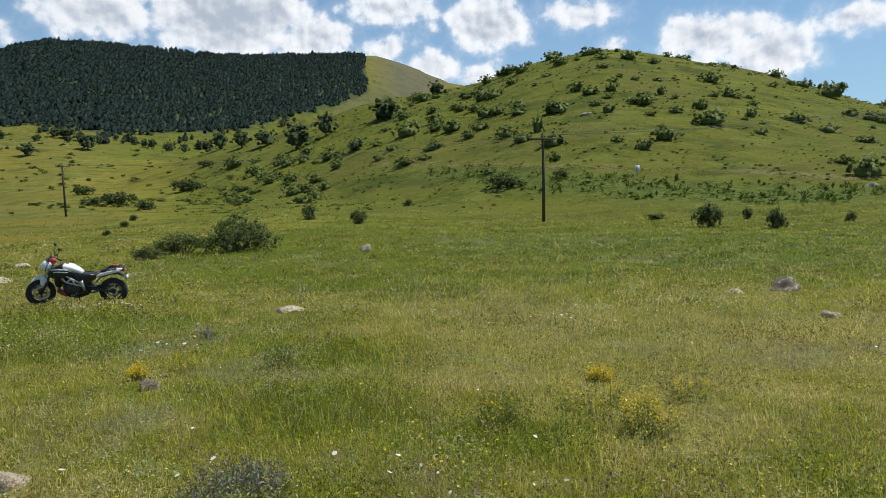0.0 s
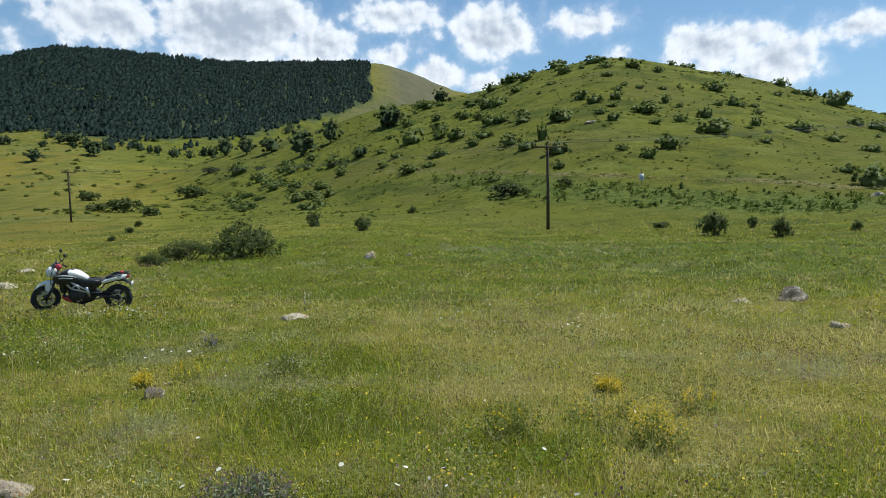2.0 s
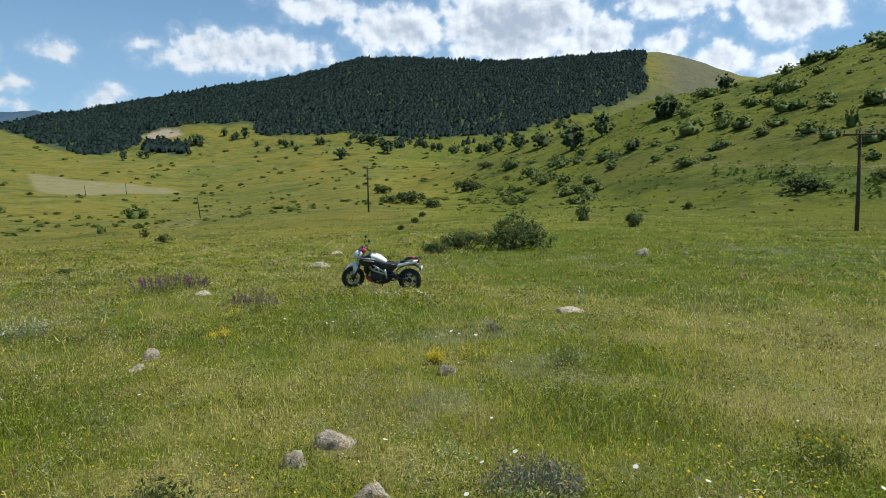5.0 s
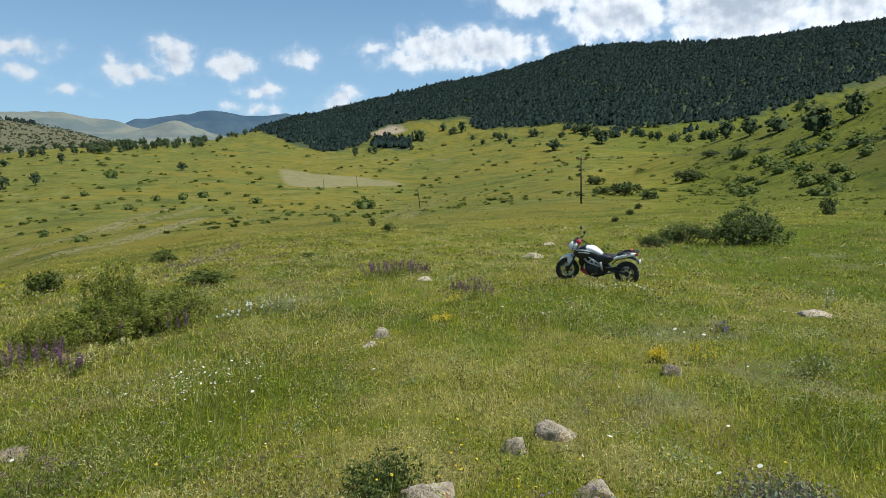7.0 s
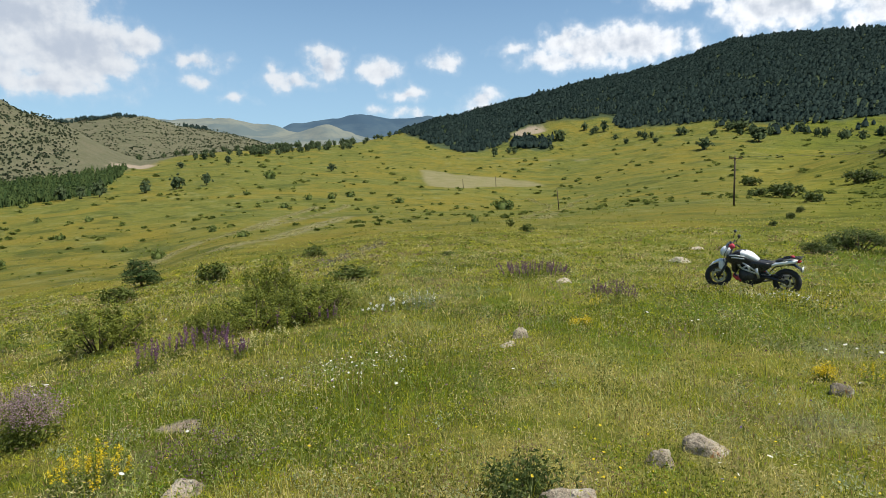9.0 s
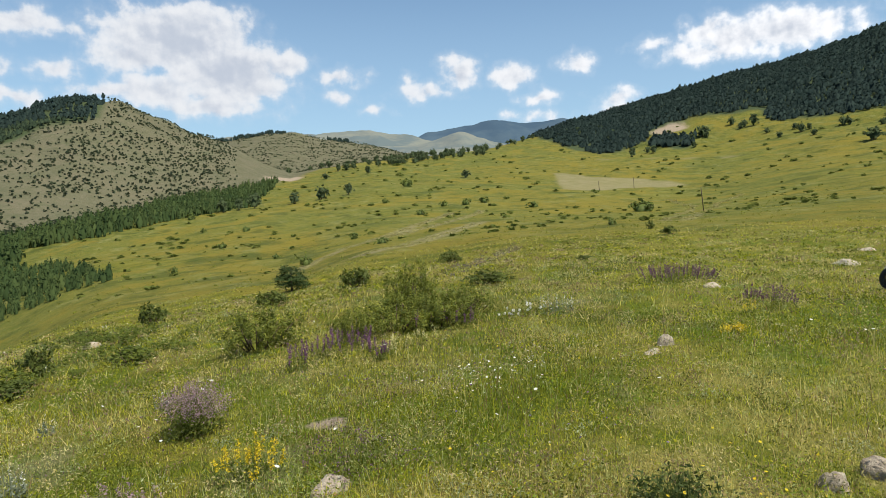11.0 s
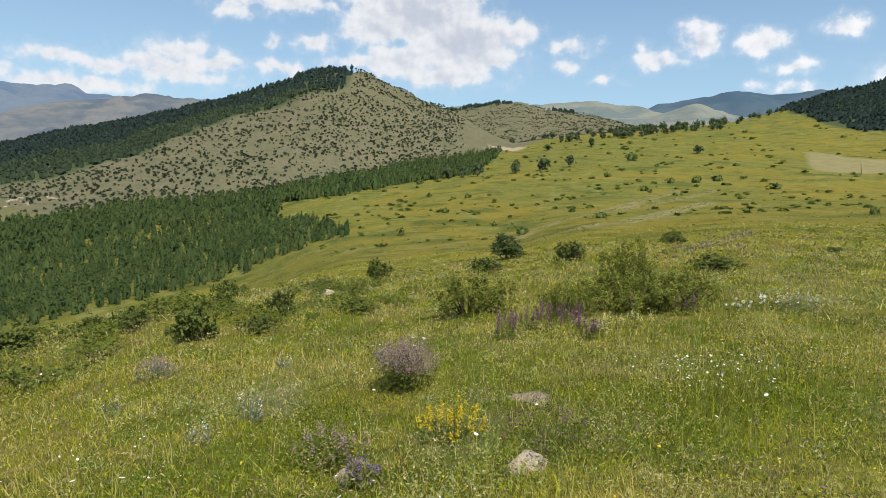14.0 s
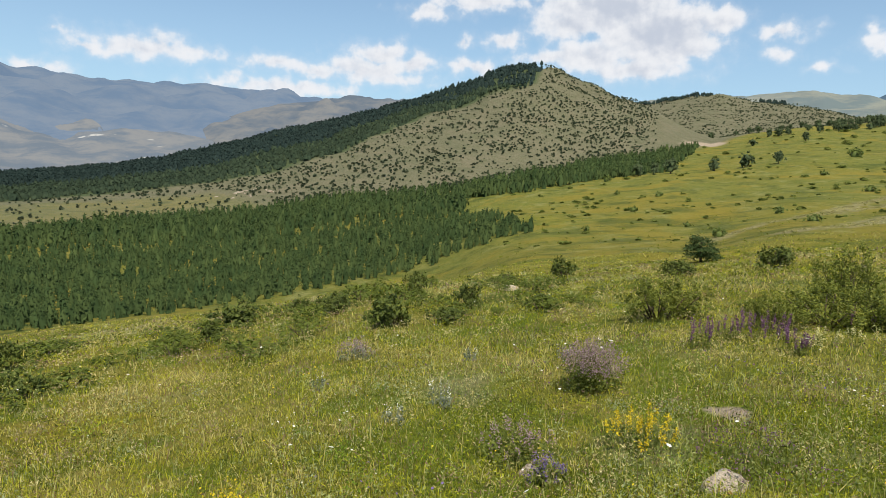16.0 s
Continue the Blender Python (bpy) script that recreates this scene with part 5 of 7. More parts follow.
def hoop(bm, centre, big, small, turn=None, around=40, sides=10, flat=1.0):
    """A ring that stands across y."""
    turn = turn or Matrix.Identity(4)
    rings = []
    for k in range(around):
        a = 2 * math.pi * k / around
        ring = []
        for j in range(sides):
            b = 2 * math.pi * j / sides
            r = big + small * math.cos(b)
            ring.append(bm.verts.new(turn @ Vector((r * math.cos(a), small * flat * math.sin(b), r * math.sin(a))) + Vector(centre)))
        rings.append(ring)
    for a, b in zip(rings, rings[1:] + rings[:1]):
        for j in range(sides):
            bm.faces.new((a[j], b[j], b[(j + 1) % sides], a[(j + 1) % sides]))
    return bm


def block(bm, centre, size, bevel=0.01):
    made = bmesh.ops.create_cube(bm, size=1.0, matrix=Matrix.Translation(centre) @ Matrix.Diagonal((*size, 1)))
    edges = list({e for v in made["verts"] for e in v.link_edges})
    bmesh.ops.bevel(bm, geom=edges, offset=bevel, segments=2, affect="EDGES")
    return bm


def wheel(parent, at, steer, drive):
    me = hoop(bmesh.new(), (0, 0, 0), 0.246, 0.054 if drive else 0.048, flat=1.15 if drive else 1.0)
    rim = hoop(bmesh.new(), (0, 0, 0), 0.198, 0.016, sides=8, flat=2.2)
    for k in range(5):
        for d in (-0.11, 0.11):
            a = 2 * math.pi * k / 5
            tube(rim, [(0.05 * math.cos(a), 0, 0.05 * math.sin(a)), (0.192 * math.cos(a + d), 0, 0.192 * math.sin(a + d))], [0.016, 0.011], 6)
    tube(rim, [(0, -0.06, 0), (0, 0.06, 0)], 0.05, 14)
    body = part("wheel", rim, DARK_METAL, parent, "dark alloy wheel with double spokes")
    body.matrix_basis = Matrix.Translation(at) @ Matrix.Rotation(steer, 4, "Z") @ Matrix.Rotation(0.4, 4, "Y")
    part("tyre", me, RUBBER, body, "black rubber tyre")
    for s in ((-1,) if drive else (-1, 1)):
        bm = hoop(bmesh.new(), (0, s * 0.062, 0), 0.125, 0.022, sides=6, flat=0.14)
        part("brake_disc", bm, BRIGHT_METAL, body, "bare steel brake disc")
    part("hub_ring", hoop(bmesh.new(), (0, 0.04, 0), 0.180, 0.006, sides=6), DARK_METAL, body, "dark rim ring")
    if drive:
        part("sprocket", hoop(bmesh.new(), (0, 0.075, 0), 0.085, 0.018, sides=6, flat=0.2), BRIGHT_METAL, body)


def motorcycle(bearing, dist):
    top = tagged(new("motorcycle"), "white and black naked motorcycle leaning on its side stand", "motorcycle")
    steer = radians(25)
    turn = Matrix.Translation((0.62, 0, 0.62)) @ Matrix.Rotation(steer, 4, "Z") @ Matrix.Translation((-0.62, 0, -0.62))

    def add(name, bm, paint, label="", steered=False, parent=None, smooth=True):
        if steered:
            bm.transform(turn)
        return part(name, bm, paint, parent or top, label, smooth)

    axle = turn @ Vector((0.78, 0, 0.296))
    wheel(top, axle, steer, False)
    wheel(top, (-0.70, 0, 0.302), 0, True)
    # front end
    for s in (-1, 1):
        add("fork_leg", tube(bmesh.new(), [(0.785, s * 0.095, 0.29), (0.66, s * 0.095, 0.52), (0.655, s * 0.095, 0.53), (0.50, s * 0.095, 0.98)], [0.030, 0.030, 0.022, 0.022], 10), DARK_METAL, "dark fork leg", True)
        add("grip", tube(bmesh.new(), [(0.42, s * 0.24, 1.06), (0.39, s * 0.36, 1.05)], 0.019, 8), RUBBER, "black rubber grip", True)
        arm = add("mirror", tube(bmesh.new(), [(0.43, s * 0.22, 1.07), (0.45, s * 0.27, 1.17), (0.41, s * 0.30, 1.24)], 0.007, 6), BLACK_PAINT, "black mirror on a thin stalk", True)
        head = loft(bmesh.new(), [(0.385, s * 0.31, 1.29, 0.02, 0.02), (0.395, s * 0.31, 1.29, 0.055, 0.042), (0.425, s * 0.31, 1.29, 0.045, 0.032), (0.44, s * 0.31, 1.29, 0.01, 0.01)])
        add("mirror_housing", head, DARK_METAL, "", True, arm)
        add("mirror_glass", loft(bmesh.new(), [(0.383, s * 0.31, 1.29, 0.046, 0.034), (0.379, s * 0.31, 1.29, 0.044, 0.032)]), MIRROR, "silver mirror glass", True, arm)
        add("turn_signal", loft(bmesh.new(), [(0.60, s * 0.13, 0.86, 0.012, 0.012), (0.63, s * 0.19, 0.86, 0.026, 0.018), (0.60, s * 0.215, 0.86, 0.010, 0.010)]), GLASSY, "clear turn signal", True)
    add("handlebar", tube(bmesh.new(), [(0.39, -0.34, 1.05), (0.44, -0.20, 1.07), (0.49, -0.07, 1.02), (0.49, 0.07, 1.02), (0.44, 0.20, 1.07), (0.39, 0.34, 1.05)], 0.012, 8), BLACK_PAINT, "black tubular handlebar", True)
    add("brake_cable", tube(bmesh.new(), [(0.44, 0.20, 1.06), (0.60, 0.20, 1.02), (0.67, 0.12, 0.85), (0.70, 0.07, 0.55)], 0.006, 6), RUBBER, "", True)
    fender = bmesh.new()
    loft(fender, [(0.42, 0, 0.50, 0.035, 0.012), (0.50, 0, 0.60, 0.062, 0.03), (0.62, 0, 0.655, 0.075, 0.035), (0.76, 0, 0.665, 0.075, 0.030), (0.90, 0, 0.60, 0.062, 0.022), (0.98, 0, 0.52, 0.03, 0.010)])
    for s in (-1, 1):
        loft(fender, [(0.66, s * 0.085, 0.52, 0.012, 0.10), (0.72, s * 0.085, 0.55, 0.014, 0.12), (0.79, s * 0.08, 0.58, 0.010, 0.08)])
    add("front_fender", fender, WHITE_PAINT, "white plastic front fender", True)
    lamp = add("headlight", loft(bmesh.new(), [(0.50, 0, 0.90, 0.07, 0.07), (0.58, 0, 0.90, 0.11, 0.11), (0.67, 0, 0.88, 0.12, 0.115), (0.72, 0, 0.865, 0.10, 0.09)]), WHITE_PAINT, "white headlight shell", True)
    add("lens", loft(bmesh.new(), [(0.715, 0, 0.868, 0.098, 0.088), (0.745, 0, 0.86, 0.075, 0.065), (0.755, 0, 0.855, 0.03, 0.03)]), GLASSY, "clear headlight lens", True, lamp)
    add("flyscreen", loft(bmesh.new(), [(0.64, 0, 0.99, 0.10, 0.012), (0.60, 0, 1.04, 0.11, 0.02), (0.54, 0, 1.07, 0.08, 0.012)]), BLACK_PAINT, "black flyscreen", True)
    add("instrument", loft(bmesh.new(), [(0.50, 0, 1.04, 0.05, 0.035), (0.53, 0, 1.07, 0.08, 0.045), (0.56, 0, 1.08, 0.07, 0.03)]), BLACK_PAINT, "black dial pod", True)
    # tank, seat and tail
    add("tank_nose", loft(bmesh.new(), [(0.50, 0, 0.80, 0.07, 0.03), (0.42, 0, 0.835, 0.15, 0.07), (0.30, 0, 0.857, 0.182, 0.085), (0.24, 0, 0.85, 0.176, 0.075)], 20), BLACK_PAINT, "black front of the tank")
    add("fuel_tank", loft(bmesh.new(), [(0.31, 0, 0.85, 0.16, 0.07), (0.25, 0, 0.866, 0.178, 0.082), (0.10, 0, 0.835, 0.16, 0.08), (-0.02, 0, 0.775, 0.11, 0.07), (-0.10, 0, 0.735, 0.07, 0.045)], 20), WHITE_PAINT, "white fuel tank")
    for s in (-1, 1):
        shroud = add("tank_shroud", loft(bmesh.new(), [(0.58, s * 0.15, 0.740, 0.012, 0.04), (0.47, s * 0.175, 0.745, 0.025, 0.11), (0.32, s * 0.18, 0.745, 0.028, 0.12), (0.16, s * 0.17, 0.735, 0.022, 0.085), (0.02, s * 0.15, 0.720, 0.012, 0.03)]), BLACK_PAINT, "black tank shroud")
        for k in range(2):
            add("stripe", loft(bmesh.new(), [(0.50 - 0.05 * k, s * 0.196, 0.83 - 0.055 * k, 0.008, 0.012), (0.34, s * 0.207, 0.84 - 0.055 * k, 0.006, 0.016), (0.16, s * 0.190, 0.82 - 0.05 * k, 0.006, 0.010)], 8), WHITE_PAINT, "white stripe", parent=shroud)
    add("tank_cap", tube(bmesh.new(), [(0.22, 0, 0.935), (0.22, 0, 0.952)], [0.04, 0.036], 16), BLACK_PAINT, "black filler cap")
    add("seat", loft(bmesh.new(), [(0.0, 0, 0.690, 0.07, 0.03), (-0.08, 0, 0.690, 0.11, 0.05), (-0.22, 0, 0.675, 0.135, 0.052), (-0.38, 0, 0.690, 0.14, 0.055), (-0.46, 0, 0.720, 0.12, 0.04)], 16), SEAT_VINYL, "black vinyl rider seat")
    add("pillion_seat", loft(bmesh.new(), [(-0.47, 0, 0.760, 0.08, 0.03), (-0.52, 0, 0.775, 0.115, 0.045), (-0.66, 0, 0.795, 0.105, 0.045), (-0.76, 0, 0.805, 0.06, 0.025)], 16), SEAT_VINYL, "black vinyl pillion seat")
    add("tail_fairing", loft(bmesh.new(), [(-0.28, 0, 0.635, 0.12, 0.02), (-0.42, 0, 0.680, 0.145, 0.05), (-0.60, 0, 0.735, 0.135, 0.055), (-0.80, 0, 0.775, 0.10, 0.045), (-0.90, 0, 0.790, 0.06, 0.03)], 16), WHITE_PAINT, "white tail fairing")
    for s in (-1, 1):
        add("side_cover", loft(bmesh.new(), [(0.14, s * 0.13, 0.610, 0.015, 0.05), (-0.02, s * 0.15, 0.605, 0.03, 0.13), (-0.22, s * 0.145, 0.610, 0.03, 0.12), (-0.40, s * 0.13, 0.670, 0.015, 0.04)]), BLACK_PAINT, "black side cover")
    add("grab_rail", tube(bmesh.new(), [(-0.62, -0.13, 0.790), (-0.80, -0.12, 0.860), (-0.95, -0.05, 0.870), (-0.95, 0.05, 0.870), (-0.80, 0.12, 0.860), (-0.62, 0.13, 0.790)], 0.012, 8), BRIGHT_METAL, "silver grab rail")
    add("tail_light", loft(bmesh.new(), [(-0.90, 0, 0.790, 0.07, 0.028), (-0.95, 0, 0.795, 0.06, 0.024), (-0.965, 0, 0.795, 0.03, 0.012)]), TAIL_RED, "red tail light")
    add("rear_fender", loft(bmesh.new(), [(-0.62, 0, 0.70, 0.09, 0.02), (-0.82, 0, 0.71, 0.08, 0.02), (-0.95, 0, 0.64, 0.07, 0.012), (-1.00, 0, 0.56, 0.07, 0.008)]), BLACK_PAINT, "black rear mudguard")
    add("plate", block(bmesh.new(), (-1.005, 0, 0.62), (0.006, 0.17, 0.12), 0.002), WHITE_PAINT, "blank white plate")
    for s in (-1, 1):
        add("rear_signal", loft(bmesh.new(), [(-0.93, s * 0.07, 0.760, 0.012, 0.010), (-0.95, s * 0.14, 0.760, 0.024, 0.018), (-0.93, s * 0.16, 0.760, 0.008, 0.008)]), GLASSY, "clear turn signal")
    # frame and engine
    frame_bm = bmesh.new()
    for s in (-1, 1):
        y = s * 0.185
        for path in ([(0.44, y * 0.6, 0.80), (0.16, y, 0.66), (-0.12, y, 0.50)], [(0.40, y * 0.6, 0.68), (0.20, y, 0.54), (-0.12, y, 0.46)], [(0.34, y * 0.8, 0.755), (0.24, y, 0.565)], [(0.20, y, 0.545), (0.10, y, 0.63)], [(0.10, y, 0.63), (0.02, y, 0.49)]):
            tube(frame_bm, path, 0.021, 8)
        tube(frame_bm, [(-0.10, y, 0.58), (-0.16, y, 0.36)], [0.035, 0.03], 8)
    add("frame", frame_bm, BRIGHT_METAL, "silver trellis frame")
    rack = bmesh.new()
    for y in (-0.10, -0.03, 0.04, 0.11):
        tube(rack, [(-0.60, y, 0.855), (-0.98, y, 0.885)], 0.009, 6)
    for x in (-0.62, -0.80, -0.97):
        tube(rack, [(x, -0.12, 0.853 - (x + 0.6) * 0.08), (x, 0.13, 0.853 - (x + 0.6) * 0.08)], 0.009, 6)
        tube(rack, [(x, 0.0, 0.853 - (x + 0.6) * 0.08), (x * 0.93, 0.0, 0.79)], 0.009, 6)
    add("luggage_rack", rack, BLACK_PAINT, "black tubular luggage rack")
    engine = bmesh.new()
    loft(engine, [(0.30, 0, 0.38, 0.10, 0.11), (0.20, 0, 0.35, 0.15, 0.17), (0.02, 0, 0.33, 0.16, 0.18), (-0.18, 0, 0.36, 0.13, 0.14), (-0.26, 0, 0.40, 0.09, 0.08)], 14, 3.2)
    add("engine", engine, DARK_METAL, "dark engine block")
    cyl = bmesh.new()
    for k in range(7):
        block(cyl, (0.22 + 0.012 * k, 0, 0.50 + 0.026 * k), (0.19, 0.20, 0.012), 0.003)
    loft(cyl, [(0.16, 0, 0.58, 0.07, 0.10), (0.30, 0, 0.60, 0.07, 0.11)])
    add("cylinder", cyl, DARK_METAL, "finned dark cylinder")
    for s in (-1, 1):
        add("engine_cover", tube(bmesh.new(), [(0.02, s * 0.15, 0.38), (0.02, s * 0.185, 0.38), (0.02, s * 0.195, 0.38)], [0.10, 0.095, 0.07], 20), DARK_METAL, "round engine cover")
    add("radiator", loft(bmesh.new(), [(0.46, 0, 0.60, 0.13, 0.14), (0.42, 0, 0.58, 0.15, 0.17), (0.36, 0, 0.56, 0.14, 0.16)], 12, 5), BLACK_PAINT, "black radiator with side scoops")
    add("belly_pan", loft(bmesh.new(), [(0.44, 0, 0.33, 0.07, 0.05), (0.34, 0, 0.27, 0.11, 0.06), (0.16, 0, 0.235, 0.10, 0.045), (0.05, 0, 0.23, 0.06, 0.02)]), RED_PAINT, "red belly pan")
    add("exhaust_pipe", tube(bmesh.new(), [(0.34, 0.04, 0.52), (0.40, 0.06, 0.36), (0.28, 0.07, 0.22), (0.0, -0.04, 0.20), (-0.25, -0.15, 0.24)], 0.022, 8), DARK_METAL, "heat-darkened exhaust pipe")
    add("muffler", tube(bmesh.new(), [(-0.25, -0.16, 0.24), (-0.34, -0.17, 0.28), (-0.72, -0.18, 0.43), (-0.78, -0.18, 0.455)], [0.03, 0.052, 0.055, 0.035], 14), BRIGHT_METAL, "brushed metal muffler")
    for s in (-1, 1):
        add("swingarm", tube(bmesh.new(), [(-0.14, s * 0.10, 0.40), (-0.42, s * 0.115, 0.37), (-0.72, s * 0.115, 0.31)], [0.036, 0.032, 0.026], 8), DARK_METAL, "dark swingarm")
        add("foot_peg", tube(bmesh.new(), [(-0.10, s * 0.14, 0.33), (-0.10, s * 0.25, 0.335)], 0.013, 8), BLACK_PAINT, "black foot peg")
        add("pillion_bracket", tube(bmesh.new(), [(-0.22, s * 0.13, 0.62), (-0.40, s * 0.16, 0.45), (-0.20, s * 0.13, 0.44)], 0.012, 6), BRIGHT_METAL, "silver peg bracket")
    add("battery_box", loft(bmesh.new(), [(0.02, 0, 0.58, 0.09, 0.08), (-0.16, 0, 0.60, 0.11, 0.11), (-0.34, 0, 0.66, 0.09, 0.06)], 12, 4), BLACK_PAINT, "black battery box")
    add("inner_mudguard", loft(bmesh.new(), [(-0.36, 0, 0.52, 0.07, 0.02), (-0.46, 0, 0.63, 0.075, 0.02), (-0.62, 0, 0.675, 0.075, 0.015)]), BLACK_PAINT, "black inner mudguard")
    add("chain_guard", loft(bmesh.new(), [(-0.30, 0.10, 0.43, 0.02, 0.01), (-0.45, 0.10, 0.45, 0.025, 0.02), (-0.66, 0.10, 0.42, 0.02, 0.01)]), BLACK_PAINT, "black chain guard")
    add("shock_absorber", tube(bmesh.new(), [(-0.20, 0, 0.42), (-0.26, 0, 0.72)], 0.035, 10), RED_PAINT, "red shock spring")
    add("side_stand", tube(bmesh.new(), [(-0.02, 0.12, 0.24), (-0.06, 0.24, 0.03), (-0.055, 0.27, 0.005)], [0.014, 0.012, 0.02], 8), BLACK_PAINT, "black side stand")
    x, y = spot(bearing, dist)
    m = Matrix.Translation((x, y, ground_at(x, y) - 0.035)) @ Matrix.Rotation(radians(bearing + 163), 4, "Z") @ Matrix.Rotation(radians(-2.5), 4, "Y") @ Matrix.Rotation(radians(-8), 4, "X") @ Matrix.Scale(0.94, 4)
    top.matrix_basis = m
    # things left on it

    def bundle(name, label, at, size):
        bm = bmesh.new()
        bmesh.ops.create_icosphere(bm, subdivisions=3, radius=1.0)
        for v in bm.verts:
            n = noise.noise(v.co * 1.7 + Vector((at[0] * 9, 0, 0)))
            v.co = Vector((v.co.x * size[0], v.co.y * size[1], v.co.z * size[2])) * (1 + 0.55 * n)
        ob = tagged(part(name, bm, RED_CLOTH), label, "cloth")
        ob.matrix_basis = m @ Matrix.Translation(at)

    bundle("red_cloth", "crumpled red cloth hung over the motorcycle handlebar", (0.45, 0.16, 1.03), (0.055, 0.07, 0.06))
    bundle("red_strap", "red strap bundle tied on the motorcycle tail", (-0.80, 0.06, 0.900), (0.04, 0.05, 0.025))


motorcycle(29.05, 15.85)


# ---- power line ----
POLE_WOOD = bark_paint("weathered_pole_wood", (0.115, 0.085, 0.060), (0.060, 0.045, 0.034))
PORCELAIN = metal_paint("brown_porcelain", (0.12, 0.06, 0.04), 0.2, 0.0, 0.1)
WIRE = metal_paint("aluminium_wire", (0.20, 0.20, 0.21), 0.5, 0.8, 0.1)


def utility_pole(bearing, dist, tall, lean, facing, arms=True):
    top = tagged(new("utility_pole"), "weathered wooden utility pole with a cross-arm" if arms else "plain leaning wooden utility pole", "pole", "power line poles")
    part("post", tube(bmesh.new(), [(0, 0, -0.3), (0.02, 0, tall * 0.5), (0, 0, tall)], [0.15, 0.13, 0.10], 10), POLE_WOOD, top)
    ends = []
    if arms:
        part("cross_arm", block(bmesh.new(), (0, -0.13, tall - 0.25), (2.3, 0.11, 0.13), 0.015), POLE_WOOD, top)
        for s in (-1, 1):
            part("brace", tube(bmesh.new(), [(s * 0.65, -0.13, tall - 0.32), (0, -0.11, tall - 0.95)], 0.022, 6), DARK_METAL, top)
        for dx in (-1.05, 0.0, 1.05):
            z = tall - 0.19 if dx else tall
            part("insulator", tube(bmesh.new(), [(dx, -0.13 if dx else 0, z), (dx, -0.13 if dx else 0, z + 0.10), (dx, -0.13 if dx else 0, z + 0.13), (dx, -0.13 if dx else 0, z + 0.24), (dx, -0.13 if dx else 0, z + 0.28)],
                                   [0.018, 0.018, 0.065, 0.055, 0.02], 10), PORCELAIN, top, "brown porcelain insulator")
            ends.append(Vector((dx, -0.13 if dx else 0, z + 0.28)))
    x, y = spot(bearing, dist)
    top.matrix_basis = Matrix.Translation((x, y, ground_at(x, y))) @ Matrix.Rotation(radians(bearing), 4, "Z") @ Matrix.Rotation(radians(lean), 4, "Y") @ Matrix.Rotation(radians(facing), 4, "Z")
    return [top.matrix_basis @ e for e in ends] or [top.matrix_basis @ Vector((0, 0, tall - 0.1))]


POLE_TOPS = [utility_pole(-62, 62, 7.6, 0, 10), utility_pole(-8.75, 57.6, 7.3, 0.3, 14), utility_pole(29.65, 107.5, 7.25, -0.6, 40), utility_pole(43.35, 200, 6.5, -6.5, 40, False), utility_pole(48.7, 352, 5.6, -4, 40, False), utility_pole(51.5, 333, 5.0, -6, 40, False)]


def wires():
    for one, two in ((0, 1), (1, 2)):
        for a, b in zip(POLE_TOPS[one], POLE_TOPS[two]):
            pts = [a.lerp(b, k / 24) - Vector((0, 0, 4 * 1.1 * (k / 24) * (1 - k / 24))) for k in range(25)]
            tagged(part("power_line", tube(bmesh.new(), pts, 0.009, 5), WIRE), "thin grey overhead wire sagging between wooden poles", "wire", "overhead wires")


wires()


def small_sign(bearing, dist):
    top = tagged(new("sign"), "small white sign board on a thin post in the grass", "sign")
    part("post", tube(bmesh.new(), [(0, 0, -0.2), (0, 0, 2.1)], 0.035, 8), DARK_METAL, top)
    board = part("board", block(bmesh.new(), (0, -0.05, 0.95), (0.62, 0.03, 0.92), 0.01), WHITE_PAINT, top, "white sheet-metal board")
    for k, w in enumerate((0.34, 0.26, 0.36, 0.2)):
        part("bar", block(bmesh.new(), (0, -0.068, 1.22 - 0.15 * k), (w, 0.006, 0.05), 0.001), DARK_METAL, board, "grey bar of lettering")
    x, y = spot(bearing, dist)
    top.matrix_basis = Matrix.Translation((x, y, ground_at(x, y))) @ Matrix.Rotation(radians(bearing), 4, "Z")


small_sign(-16.5, 92)


# ---- rocks: bearing, distance, width, height ----
ROCKS_A = [
    (34.69, 4.74, 0.36, 0.16), (38.51, 4.43, 0.21, 0.19), (46.76, 3.63, 0.33, 0.19), (32.44, 3.72, 0.25, 0.13), (49.46, 7.55, 0.22, 0.09), (48.13, 8.01, 0.21, 0.18),
    (24.65, 6.62, 0.26, 0.15), (13.45, 11.55, 0.60, 0.12), (43.89, 14.40, 0.37, 0.17), (34.20, 24.14, 0.79, 0.29), (32.7,
    32.5, 0.9, 0.2),
]
ROCKS_B = [(76.48, 4.20, 0.26, 0.13), (93.17, 16.81, 0.44, 0.18), (89.91, 4.20, 0.23, 0.10)]
ROCKS_C = [(-27.45, 13.28, 0.57, 0.36), (6.81, 29.95, 0.62, 0.51), (3.3, 31.0, 0.3, 0.2), (-30.61, 10.39, 0.27, 0.16), (-23.93, 13.05, 0.38, 0.09),
    (-12.4, 135.5, 3.0, 0.9), (-33.1, 89.4, 1.5, 0.6)]


